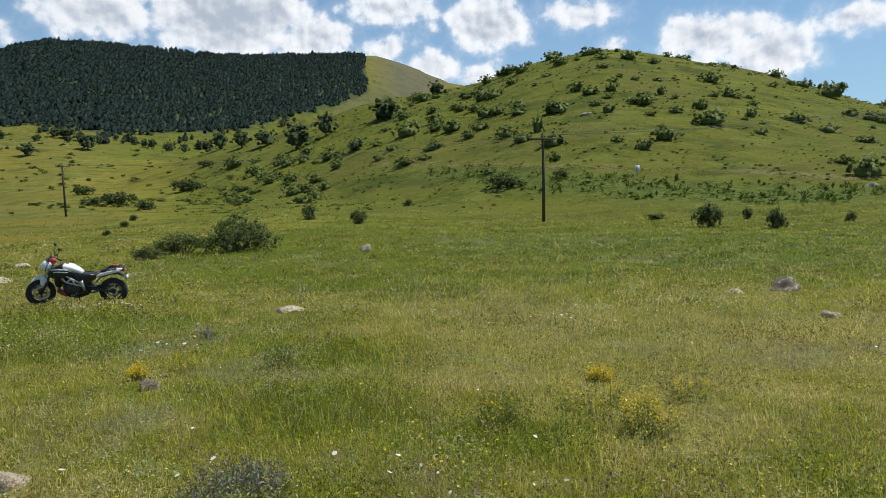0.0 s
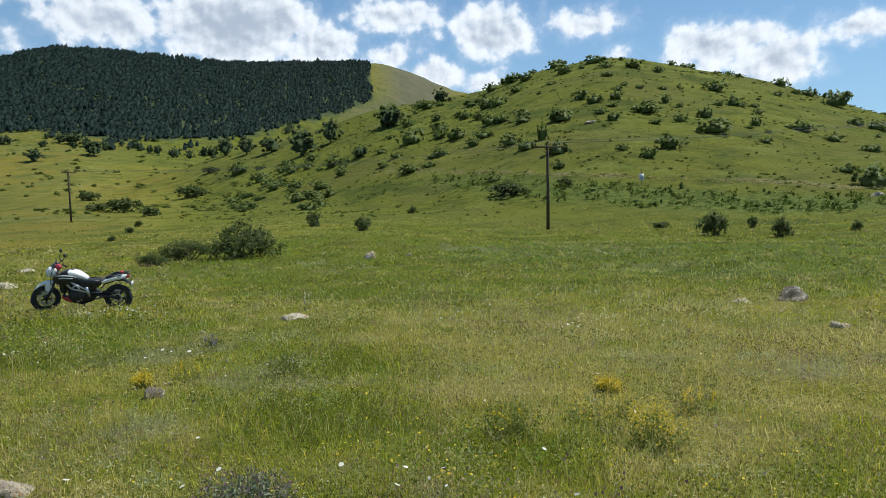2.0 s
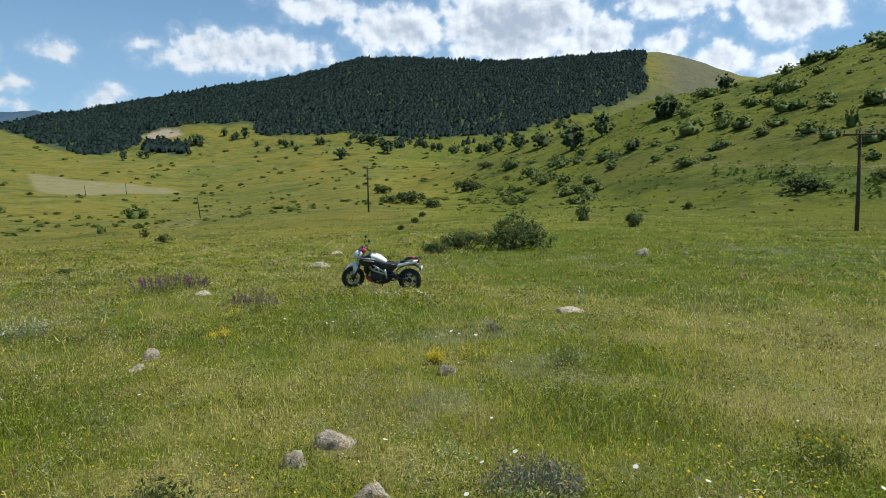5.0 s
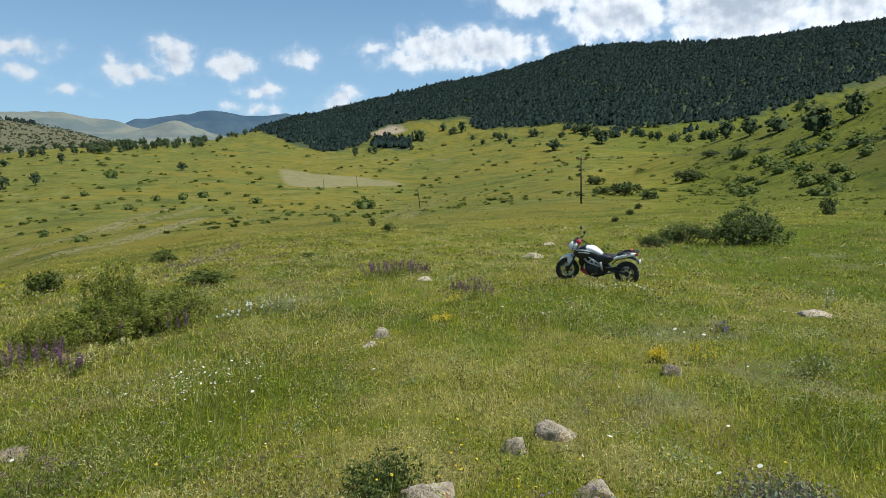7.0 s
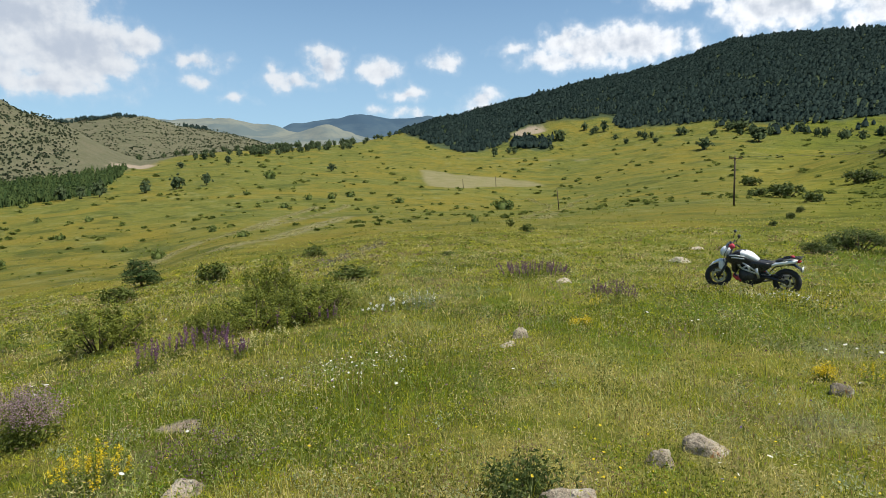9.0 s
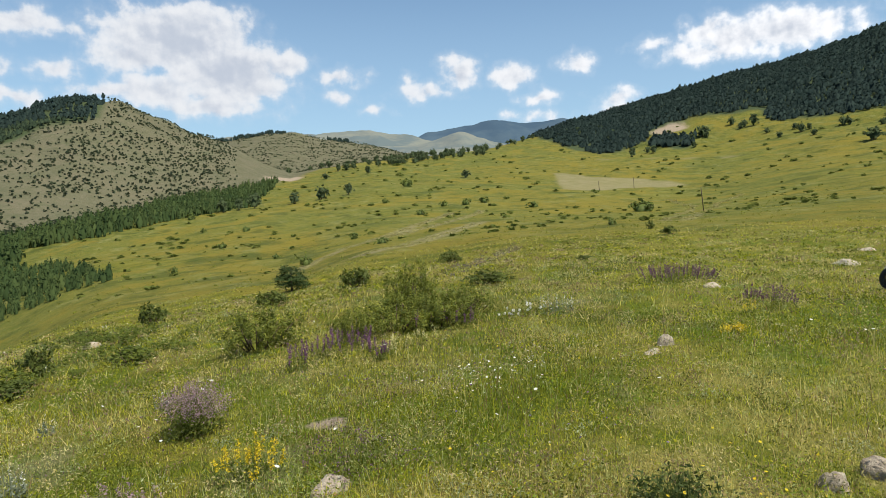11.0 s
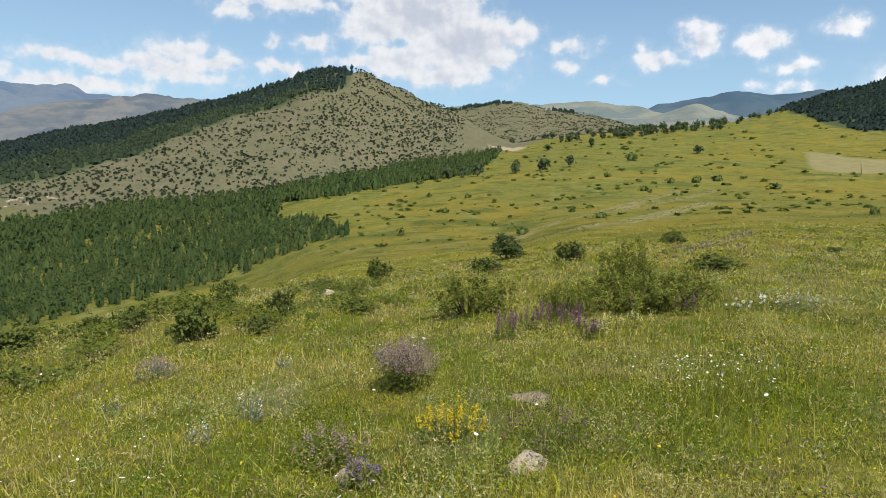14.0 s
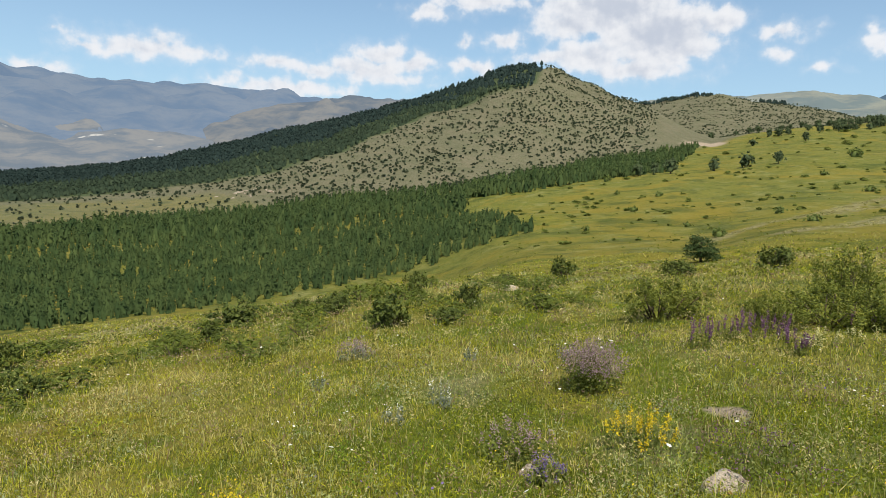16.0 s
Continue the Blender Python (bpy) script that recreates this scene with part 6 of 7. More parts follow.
def rock_paint(name, light):
    p = Paint(name)
    at = p.local()
    fine, big = p.noise(26, 6, 0.7, at), p.noise(5, 4, 0.6, at)
    col = p.mix(p.range(big, 0.35, 0.65), tuple(light * v for v in (0.38, 0.31, 0.225)), tuple(light * v for v in (0.48, 0.41, 0.31)))
    col = p.mix(p.range(fine, 0.45, 0.75), col, (0.20, 0.16, 0.12))
    col = p.mix(p.range(p.noise(9, 5, 0.7, at), 0.53, 0.62, 0, 0.75), col, (0.58, 0.57, 0.44))
    col = p.mix(p.range(p.noise(6.5, 5, 0.65, at, (1, 1.3, 0.8)), 0.60, 0.66, 0, 0.85), col, (0.42, 0.17, 0.035))
    p.set(col, 0.88, spec=0.2).bump(p.calc("ADD", p.calc("ADD", fine, big), p.noise(60, 3, 0.7, at)), 0.9, 0.03)
    return p.m


DARK_ROCK = rock_paint("dark_weathered_rock", 0.55)
ROCK, PALE_ROCK = rock_paint("lichened_rock", 1.12), rock_paint("pale_limestone", 1.25)


def rock(bearing, dist, wide, tall, seed, label):
    rng = np.random.RandomState(seed)
    bm = bmesh.new()
    bmesh.ops.create_icosphere(bm, subdivisions=4, radius=1.0)
    shift = Vector(rng.uniform(-9, 9, 3))
    flats = [(Vector(rng.normal(size=3)).normalized(), rng.uniform(0.55, 0.82)) for _ in range(11)]
    for v in bm.verts:
        c = v.co.copy()
        for way, cut in flats:
            over = c.dot(way) - cut
            if over > 0:
                c -= way * over * 0.85
        c *= 1 + 0.20 * noise.noise(c * 1.4 + shift) + 0.10 * noise.noise(c * 4 + shift) + 0.05 * noise.noise(c * 10 + shift)
        v.co = Vector((c.x * wide * 0.56, c.y * wide * rng_depth(seed), c.z * tall * 0.95))
    x, y = spot(bearing, dist)
    ob = tagged(part("rock", bm, PALE_ROCK if "pale" in label else DARK_ROCK if "dark" in label else ROCK), label, "rock", "rocks in the meadow")
    ob.matrix_basis = Matrix.Translation((x, y, ground_at(x, y) - 0.20 * tall)) @ Matrix.Rotation(radians(bearing), 4, "Z")


def rng_depth(seed):
    return 0.36 + 0.06 * (seed % 4)


for n, (b, d, w, h) in enumerate(ROCKS_A + ROCKS_B + ROCKS_C):
    rock(b, d, w * 0.95, h * 1.0, 300 + n, "dark weathered rock half sunk in the grass" if n in (6, 14) else "flat pale stone bedded in the grass" if h < 0.3 * w or n == 4 else "grey-brown rock with lichen in the grass" if d < 9 else "weathered pale boulder in the meadow")

ledge_rng = np.random.RandomState(340)
for n in range(16):
    w = ledge_rng.uniform(1.8, 4.6)
    rock(ledge_rng.uniform(112.6, 118.6), ledge_rng.uniform(424, 452), w, w * ledge_rng.uniform(0.25, 0.4), 340 + n, "dark grey rock ledge on the dry mountainside")

# ---- flowering clumps ----
FLOWER_SPOTS_A = [(78.09, 8.19, 0.29, 0.35), (73.49, 8.90, 0.70, 0.31), (71.76, 8.23, 0.29, 0.29), (86.10, 6.30, 0.46, 0.42), (82.29, 4.79, 0.42,
    0.26), (91.77, 4.48, 0.41, 0.25), (98.11, 5.74, 0.21, 0.26), (66.61, 10.56, 0.46, 0.28), (74.27, 4.51, 0.66, 0.21), (105.47, 8.01, 0.36, 0.25),
    (89.44, 4.10, 0.23, 0.15)]
FLOWER_SPOTS_B = [(46.18, 15.94, 1.51, 0.44), (39.46, 11.35, 0.49, 0.41), (41.04, 11.82, 0.31, 0.31), (20.21, 9.22, 0.19, 0.18), (18.23, 3.82, 0.50,
    0.21), (-17.31, 4.72, 0.38, 0.34), (-13.33, 6.22, 0.22, 0.13), (-5.02, 4.73, 0.34, 0.26), (43.04, 8.68, 0.23, 0.11), (14.48, 7.03, 0.31, 0.22),
    (12.12, 12.60, 0.22, 0.44), (25.28, 7.29, 0.16, 0.18)]


def petal_paint(name, a, b, through=0.3):
    p = Paint(name)
    col = p.mix(p.island(), a, b)
    p.set(col, 0.6, spec=0.2).leafy(col, through)
    return p.m


SALVIA = petal_paint("purple_salvia", (0.140, 0.062, 0.120), (0.245, 0.130, 0.205))
VIOLET = petal_paint("violet_blue", (0.13, 0.085, 0.22), (0.22, 0.16, 0.32))
LILAC = petal_paint("pale_lilac", (0.27, 0.170, 0.185), (0.41, 0.29, 0.30))
YELLOW = petal_paint("bright_yellow", (0.62, 0.44, 0.015), (0.72, 0.56, 0.03))
CREAM = petal_paint("cream_white", (0.72, 0.70, 0.60), (0.82, 0.82, 0.78))
PALE_YELLOW = petal_paint("pale_yellow", (0.62, 0.56, 0.22), (0.74, 0.70, 0.38))
DULL_PURPLE = petal_paint("dull_purple", (0.13, 0.065, 0.11), (0.22, 0.12, 0.17))


def clump(name, label, bearing, dist, wide, tall, paint, seed, spikes=26, bloom=0.45, petals=46, petal=0.008, leaves=500, leaf=HERB_LEAF, category="flowers", cloud=False):
    """A tuft of stems with leaves below and flowers above."""
    rng = np.random.RandomState(seed)
    top = tagged(new(name), label, category)
    a, r = rng.uniform(0, 2 * math.pi, spikes), 0.5 * wide * np.sqrt(rng.random(spikes))
    bx, by = np.cos(a) * r, np.sin(a) * r
    h = tall * rng.uniform(0.7, 1.15, spikes) * (1 - 0.3 * (r / (0.5 * wide)) ** 2)
    tx, ty = bx * 1.2 + rng.normal(size=spikes) * 0.05 * tall, by * 1.2 + rng.normal(size=spikes) * 0.05 * tall
    v, f = blades(bx * 0.6, by * 0.6, np.zeros(spikes), h, np.full(spikes, 0.006), rng, 0.2)
    tagged(part_mesh("stalk_tuft", fast_mesh("stalk_tuft", v, f), leaf, top, smooth=False), kind="stuff")
    k = rng.randint(spikes, size=leaves)
    t = rng.random(leaves) ** 1.3 * (1 - bloom) * 1.25
    at = np.stack([bx[k] * (1 - t) + tx[k] * t, by[k] * (1 - t) + ty[k] * t, t * h[k]], -1) + rng.normal(size=(leaves, 3)) * np.array([0.08, 0.08, 0.03]) * wide
    at[:, 2] = np.abs(at[:, 2])
    tagged(part_mesh("leaf_mass", fast_mesh("leaf_mass", *leaf_quads(at, rng.normal(size=(leaves, 3)) + (0, 0, 0.6), np.full(leaves, 0.018 if wide < 1 else 0.03), rng, 0.35)), leaf, top, smooth=False), kind="stuff")
    n = spikes * petals
    k = np.repeat(np.arange(spikes), petals)
    t = 1 - bloom * rng.random(n)
    spread = 0.028 if cloud else 0.008
    at = np.stack([bx[k] * (1 - t) + tx[k] * t, by[k] * (1 - t) + ty[k] * t, t * h[k]], -1) + rng.normal(size=(n, 3)) * spread * np.array([1, 1, 0.7])
    at[:, 2] = np.abs(at[:, 2])
    tagged(part_mesh("blossom_mass", fast_mesh("blossom_mass", *leaf_quads(at, rng.normal(size=(n, 3)) + (0, 0, 0.8), np.full(n, petal), rng, 0.8)), paint, top, smooth=False), kind="stuff")
    x, y = spot(bearing, dist)
    top.matrix_basis = Matrix.Translation((x, y, ground_at(x, y) - 0.01))


def clumps():
    salvia, blue, bed, thyme, grey = "upright purple salvia spikes in the grass", "low violet-blue flowering herb", "bright yellow bedstraw clump in bloom", "rounded lilac-pink flowering thyme bush", "pale grey-green hairy herb"
    a, b = FLOWER_SPOTS_A, FLOWER_SPOTS_B
    for n, row in enumerate((a[0], a[1], a[2])):
        bd, d, w, h = row
        clump("salvia", salvia, bd, d, w, h * 1.1, SALVIA, 500 + n, 12 if n != 1 else 26, 0.55, 80, 0.0075, 520)
    clump("thyme_bush", thyme, *a[3], LILAC, 510, 140, 0.36, 32, 0.0062, 2500, HERB_LEAF, "bush", cloud=True)
    clump("yellow_bedstraw", bed, *a[4], YELLOW, 511, 26, 0.5, 50, 0.006, 500, HERB_LEAF)
    clump("lilac_herb", "sprawling pale lilac flowering herb", *a[5], LILAC, 512, 40, 0.4, 18, 0.006, 1300, HERB_LEAF)
    clump("grey_herb", grey, *a[6], CREAM, 513, 8, 0.5, 14, 0.006, 260, GREY_LEAF)
    clump("salvia", salvia, *a[7], DULL_PURPLE, 514, 26, 0.5, 40, 0.010, 300)
    clump("lilac_herb", "low brownish lilac herb in the grass", *a[8], DULL_PURPLE, 515, 50, 0.4, 12, 0.006, 700, HERB_LEAF, cloud=True)
    clump("lilac_herb", "loose lilac flowering herb", *a[9], LILAC, 516, 26, 0.5, 24, 0.008, 500, GREY_LEAF, cloud=True)
    clump("violet_herb", blue, *a[10], VIOLET, 517, 22, 0.5, 20, 0.006, 500)
    clump("salvia", "wide stand of dark purple salvia spikes", *b[0], DULL_PURPLE, 520, 90, 0.6, 40, 0.012, 900)
    clump("salvia", "dull purple withered salvia spikes", *b[1], DULL_PURPLE, 521, 26, 0.6, 40, 0.010, 300)
    clump("salvia", "dull purple withered salvia spikes", *b[2], DULL_PURPLE, 522, 16, 0.6, 40, 0.010, 200)
    clump("violet_herb", blue, *b[3], VIOLET, 523, 9, 0.6, 40, 0.008, 300)
    clump("dark_herb", "dark twiggy herb with small blue flowers", *b[4], DULL_PURPLE, 524, 60, 0.4, 9, 0.006, 1300, GREY_LEAF)
    clump("yellow_bedstraw", bed, *b[5], YELLOW, 525, 26, 0.5, 34, 0.0062, 700, HERB_LEAF, cloud=True)
    clump("yellow_bedstraw", bed, *b[6], YELLOW, 526, 18, 0.6, 50, 0.007, 300, HERB_LEAF, cloud=True)
    clump("leafy_herb", "broad-leaved green herb with a few yellow flowers", *b[7], YELLOW, 527, 16, 0.15, 8, 0.008, 900)
    clump("yellow_bedstraw", bed, *b[8], YELLOW, 528, 16, 0.6, 50, 0.008, 200, HERB_LEAF, cloud=True)
    clump("leafy_herb", "bushy green herb in the meadow", *b[9], CREAM, 529, 18, 0.1, 6, 0.006, 900)
    clump("grey_herb", "tall pale grey mullein spike", *b[10], CREAM, 530, 3, 0.6, 14, 0.009, 120, GREY_LEAF)
    clump("yellow_bedstraw", bed, *b[11], YELLOW, 531, 18, 0.5, 40, 0.007, 300, HERB_LEAF, cloud=True)
    clump("dark_herb", "dark green thistly herb beside the rocks", 49.5, 3.75, 0.42, 0.22, HERB_LEAF, 532, 60, 0.2, 6, 0.006, 1500, DARK_LEAF)
    clump("yarrow", "white-headed yarrow clump in the grass", 60.27, 10.2, 0.30, 0.22, CREAM, 533, 8, 0.14, 50, 0.010, 260)
    clump("yarrow", "white-headed yarrow clump in the grass", 58.62, 10.7, 0.30, 0.22, CREAM, 534, 8, 0.16, 46, 0.010, 200)
    clump("grey_herb", "tall pale silvery herb in the grass", 56.4, 10.85, 0.46, 0.34, CREAM, 537, 14, 0.5, 16, 0.007, 420, GREY_LEAF)
    for n, (bd, d) in enumerate(((76.2, 8.85), (68.2, 10.0), (66.3, 10.3), (64.4, 9.95))):
        clump("salvia", salvia, bd, d, 0.30, 0.34, SALVIA, 540 + n, 7, 0.55, 70, 0.0075, 260)
    for n, (bd, d) in enumerate(((71.0, 8.3), (69.6, 8.7), (68.2, 8.9))):
        clump("cream_herb", "pale yellow flowering herb beside the salvia", bd, d, 0.22, 0.24, PALE_YELLOW, 550 + n, 8, 0.4, 30, 0.007, 200)
    for n, (bd, d) in enumerate(((27.4, 13.6), (26.2, 13.9), (28.6, 13.4), (25.5, 13.3))):
        clump("yarrow", "white-headed yarrow clump before the motorcycle", bd, d, 0.35, 0.15, CREAM, 560 + n, 5, 0.10, 16, 0.010, 120)
    for n, (bd, d) in enumerate(((27.0, 12.9), (24.4, 12.6), (41.5, 10.4), (22.0, 7.2), (-20.5, 5.6))):
        clump("yellow_bedstraw", bed, bd, d, 0.26, 0.26, YELLOW, 570 + n, 9, 0.5, 24, 0.007, 160)
    for n, (bd, d) in enumerate(((101.5, 5.2), (96.0, 7.6), (108.0, 6.6), (88.5, 7.4))):
        clump("grey_herb", grey, bd, d, 0.16, 0.22, CREAM, 580 + n, 5, 0.5, 9, 0.006, 180, GREY_LEAF)
    clump("yellow_bedstraw", bed, -13.8, 5.2, 0.6, 0.30, YELLOW, 535, 20, 0.5, 26, 0.0062, 500, HERB_LEAF, cloud=True)
    clump("yellow_bedstraw", bed, 114.5, 3.6, 0.3, 0.3, YELLOW, 536, 16, 0.4, 40, 0.006, 300, HERB_LEAF, cloud=True)


clumps()


# ---- grass and wild flowers of the meadow ----


def grass_paint(name):
    p = Paint(name)
    tone, one = p.attr("tone").outputs["Fac"], p.island()

    def shuffle(k):
        return p.calc("FRACT", p.calc("MULTIPLY", one, k))

    col = p.mix(shuffle(7.0), (0.268, 0.288, 0.012), (0.630, 0.600, 0.050))
    col = p.mix(p.range(shuffle(13.0), 0.70, 0.72), col, (0.105, 0.140, 0.030))
    dryness = p.calc("ADD", tone, p.calc("MULTIPLY", p.calc("SUBTRACT", shuffle(23.0), 0.5), 0.55))
    col = p.mix(p.range(tone, 0.14, 0.02, 0, 0.8), col, p.mix(shuffle(7.0), (0.105, 0.130, 0.012), (0.240, 0.262, 0.030)))
    old = p.mix(shuffle(5.0), (0.54, 0.45, 0.10), (0.82, 0.70, 0.29))
    col = p.mix(p.range(dryness, 0.34, 0.66), col, old)
    faded = p.mix(shuffle(11.0), (0.19, 0.18, 0.085), (0.46, 0.44, 0.26))
    col = p.mix(p.range(p.calc("ADD", p.attr("fade").outputs["Fac"], p.calc("MULTIPLY", shuffle(29.0), 0.4)), 0.60, 0.88, 0, 0.7), col, faded)
    col = p.mix(p.range(shuffle(37.0), 0.90, 0.92), col, (0.26, 0.16, 0.085))
    col = p.mix(p.range(shuffle(53.0), 0.89, 0.91), col, (0.52, 0.54, 0.22))
    p.set(col, 0.6, spec=0.06).leafy(col, 0.5)
    return p.m


GRASS = grass_paint("meadow_grass")


def tuft_paint(name, a, b, through=0.45):
    p = Paint(name)
    col = p.mix(p.attr("tint").outputs["Fac"], a, b)
    col = p.mix(p.calc("MULTIPLY", p.island(), 0.4), col, tuple(0.7 * v for v in a))
    p.set(col, 0.7, spec=0.08).leafy(col, through)
    return p.m


def tips(x, y, z, height, width, rng):
    """Single slender triangles for grass farther off."""
    n = len(x)
    a, w = rng.uniform(0, 2 * math.pi, n), rng.uniform(0, 2 * math.pi, n)
    lean = height * rng.uniform(0.1, 1.5, n)
    ax, ay = np.cos(a) * width * 0.6, np.sin(a) * width * 0.6
    v = np.stack([np.stack([x - ax, y - ay, z - 0.01], -1), np.stack([x + ax, y + ay, z - 0.01], -1), np.stack([x + np.cos(w) * lean, y + np.sin(w) * lean, z + height], -1)], 1)
    return v.reshape(-1, 3), np.arange(3 * n).reshape(-1, 3)


def rosettes(at, radius, rng, tilt=0.35):
    """Small six-sided blossoms looking up."""
    n = len(at)
    face = np.tile([0.0, 0.0, 1.0], (n, 1)) + tilt * rng.normal(size=(n, 3))
    face /= np.linalg.norm(face, axis=1)[:, None]
    a = np.cross(face, rng.normal(size=(n, 3)))
    a /= np.linalg.norm(a, axis=1)[:, None]
    b = np.cross(face, a)
    k = np.arange(6) * math.pi / 3
    ring = at[:, None] + radius[:, None, None] * (np.cos(k)[None, :, None] * a[:, None] + np.sin(k)[None, :, None] * b[:, None]) * rng.uniform(0.8, 1.15, (n, 6, 1))
    quads = np.array([[0, 1, 2, 3], [3, 4, 5, 0]])
    return ring.reshape(-1, 3), (np.arange(n)[:, None, None] * 6 + quads[None]).reshape(-1, 4)


def meadow():
    rng = np.random.RandomState(77)

    def field(name, label, n, near, far, bias, make, per):
        b = rng.uniform(-43, 141, n)
        d = near * (far / near) ** (rng.random(n) ** bias)
        x, y = -np.sin(np.radians(b)) * d, np.cos(np.radians(b)) * d
        keep = (region_marks(x, y)["bare"] < 0.35) & (wavy(x, y, 0.55, 57) + 0.9 * rng.normal(size=n) > -0.9)
        x, y, d = x[keep], y[keep], d[keep]
        dry = lush(x, y)
        stalk = rng.random(len(x)) < 0.03
        trodden = close_to(x, y, [spot(29, 15.0), spot(31.5, 15.1), spot(26.5, 15.0), spot(28, 14.6), spot(30.2, 14.7)], 0.5)
        rank = close_to(x, y, LUSH_SPOTS, 0.9) * (1 - trodden) - 0.5 * trodden
        tall = rng.uniform(0.020, 0.085, len(x)) * (0.85 + 0.55 * wavy(x, y, 2.6, 61).clip(-0.6, 1) - 0.25 * dry) * (1 + 1.1 * rank) + 0.02
        tall = np.where(stalk, tall * 1.6 + 0.06, tall)
        wide = np.maximum(np.where(stalk, 0.0025, 0.0036) * rng.uniform(0.5, 1.5, len(x)), d * 0.00066 * rng.uniform(0.6, 1.7, len(x)))
        v, f = make(x, y, land(x, y), tall, wide, stalk)
        me = fast_mesh(name, v, f)
        me.attributes.new("tone", "FLOAT", "POINT").data.foreach_set("value", np.repeat(np.where(stalk, 0.45 + 0.5 * dry, dry), per).astype(np.float32))
        faded = fading(x, y)
        me.attributes.new("fade", "FLOAT", "POINT").data.foreach_set("value", np.repeat(faded, per).astype(np.float32))
        tagged(part_mesh(name, me, GRASS, smooth=False), label, "grass", kind="stuff")

    field("meadow_grass", "mixed green and straw-coloured meadow grass", 46000, 2.1, 9, 0.9, lambda x, y, z, h, w, s: blades(x, y, z, h, w * 1.2, rng, np.where(s, 0.4, 1.1)), 5)
    field("low_meadow_grass", "short dense green and straw-coloured grass", 245000, 2.1, 10, 0.9, lambda x, y, z, h, w, s: tips(x, y, z, h * 0.55, w * 1.2, rng), 3)
    field("far_meadow_grass", "green and straw-coloured grass farther off", 165000, 8.5, 75, 0.8, lambda x, y, z, h, w, s: tips(x, y, z, h, w * 1.25, rng), 3)

    def heads(name, label, paint, count, size, patch, seed, height, reach, level, flat=1.0, spots=()):
        rr = np.random.RandomState(seed)
        b = rr.uniform(-42, 140, count * 9)
        d = 2.6 * (reach / 2.6) ** (rr.random(count * 9) ** 0.8)
        x, y = -np.sin(np.radians(b)) * d, np.cos(np.radians(b)) * d
        keep = (wavy(x, y, patch, seed) + 0.35 * rr.normal(size=len(x)) + 2.5 * close_to(x, y, spots, 0.9) > level) & (region_marks(x, y)["bare"] < 0.3)
        x, y, d = x[keep][:count], y[keep][:count], d[keep][:count]
        h = rr.uniform(*height, len(x))
        z = land(x, y)
        s = np.maximum(size * rr.uniform(0.6, 1.3, len(x)), d * 0.0007)
        at = np.stack([x, y, z + h], -1)
        me = fast_mesh(name, *rosettes(at, s, rr, 0.35 * flat))
        tagged(part_mesh(name, me, paint, smooth=False), label, "flowers", kind="stuff")
        v, f = blades(x, y, z, h, np.maximum(0.0025, d * 0.0004), rr, 0.02)
        return v, f

    stems = [heads("white_wildflowers", "scattered small white meadow flowers", CREAM, 3200, 0.0062, 4.0, 81, (0.08, 0.20), 45, 1.0, 1.0, WHITE_SPOTS),
             heads("yellow_wildflowers", "scattered small yellow meadow flowers", YELLOW, 1300, 0.008, 7.0, 83, (0.08, 0.20), 60, 0.75, 1.0, YELLOW_SPOTS),
             heads("pale_yellow_wildflowers", "pale yellow flowers along the brow of the spur", PALE_YELLOW, 1100, 0.0085, 5.0, 84, (0.08, 0.20), 22, 1.5, 1.0, BROW_SPOTS),
             heads("violet_wildflowers", "scattered violet meadow flowers", VIOLET, 600, 0.007, 4.0, 85, (0.10, 0.24), 30, 0.6),
             heads("dull_seed_heads", "brownish purple seed heads of dry herbs", DULL_PURPLE, 3000, 0.008, 6.0, 87, (0.08, 0.22), 60, 0.55, 3.0, PURPLE_SPOTS),
             heads("white_patches", "dense patches of small white flowers", CREAM, 1500, 0.0095, 4.0, 82, (0.10, 0.22), 18, 1.75, 1.0, WHITE_SPOTS),
             heads("daisies", "larger white daisies", CREAM, 110, 0.014, 3.0, 89, (0.18, 0.30), 14, 0.2),
             heads("white_umbels", "flat white umbels of wild carrot", CREAM, 170, 0.019, 9.0, 93, (0.12, 0.26), 16, 1.75, 0.6, UMBEL_SPOTS)]
    vs, fs, base = [], [], 0
    for v, f in stems:
        vs.append(v), fs.append(f + base)
        base += len(v)
    me = fast_mesh("flower_stems", np.concatenate(vs), np.concatenate(fs))
    me.attributes.new("tone", "FLOAT", "POINT").data.foreach_set("value", np.full(base, 0.3, np.float32))
    tagged(part_mesh("flower_stems", me, GRASS, smooth=False), "thin green stems of meadow flowers", "stems", kind="stuff")
    # rank grass round the wheels of the motorcycle
    n = 5200
    b, d = 29.2 + 4.4 * rng.normal(size=n).clip(-1.6, 1.6), 15.35 + 0.55 * rng.normal(size=n).clip(-1.4, 1.9)
    x, y = -np.sin(np.radians(b)) * d, np.cos(np.radians(b)) * d
    v, f = blades(x, y, land(x, y), rng.uniform(0.03, 0.11, n), rng.uniform(0.006, 0.014, n), rng, 0.9)
    me = fast_mesh("rank_grass", v, f)
    me.attributes.new("tone", "FLOAT", "POINT").data.foreach_set("value", np.repeat(rng.uniform(0.05, 0.55, n), 5).astype(np.float32))
    tagged(part_mesh("rank_grass", me, GRASS, smooth=False), "rank green grass round the motorcycle", "grass", kind="stuff")
    # tall bleached stems standing over the sward
    n = 10000
    b, d = rng.uniform(-43, 141, n), 2.2 * (20 / 2.2) ** rng.random(n)
    x, y = -np.sin(np.radians(b)) * d, np.cos(np.radians(b)) * d
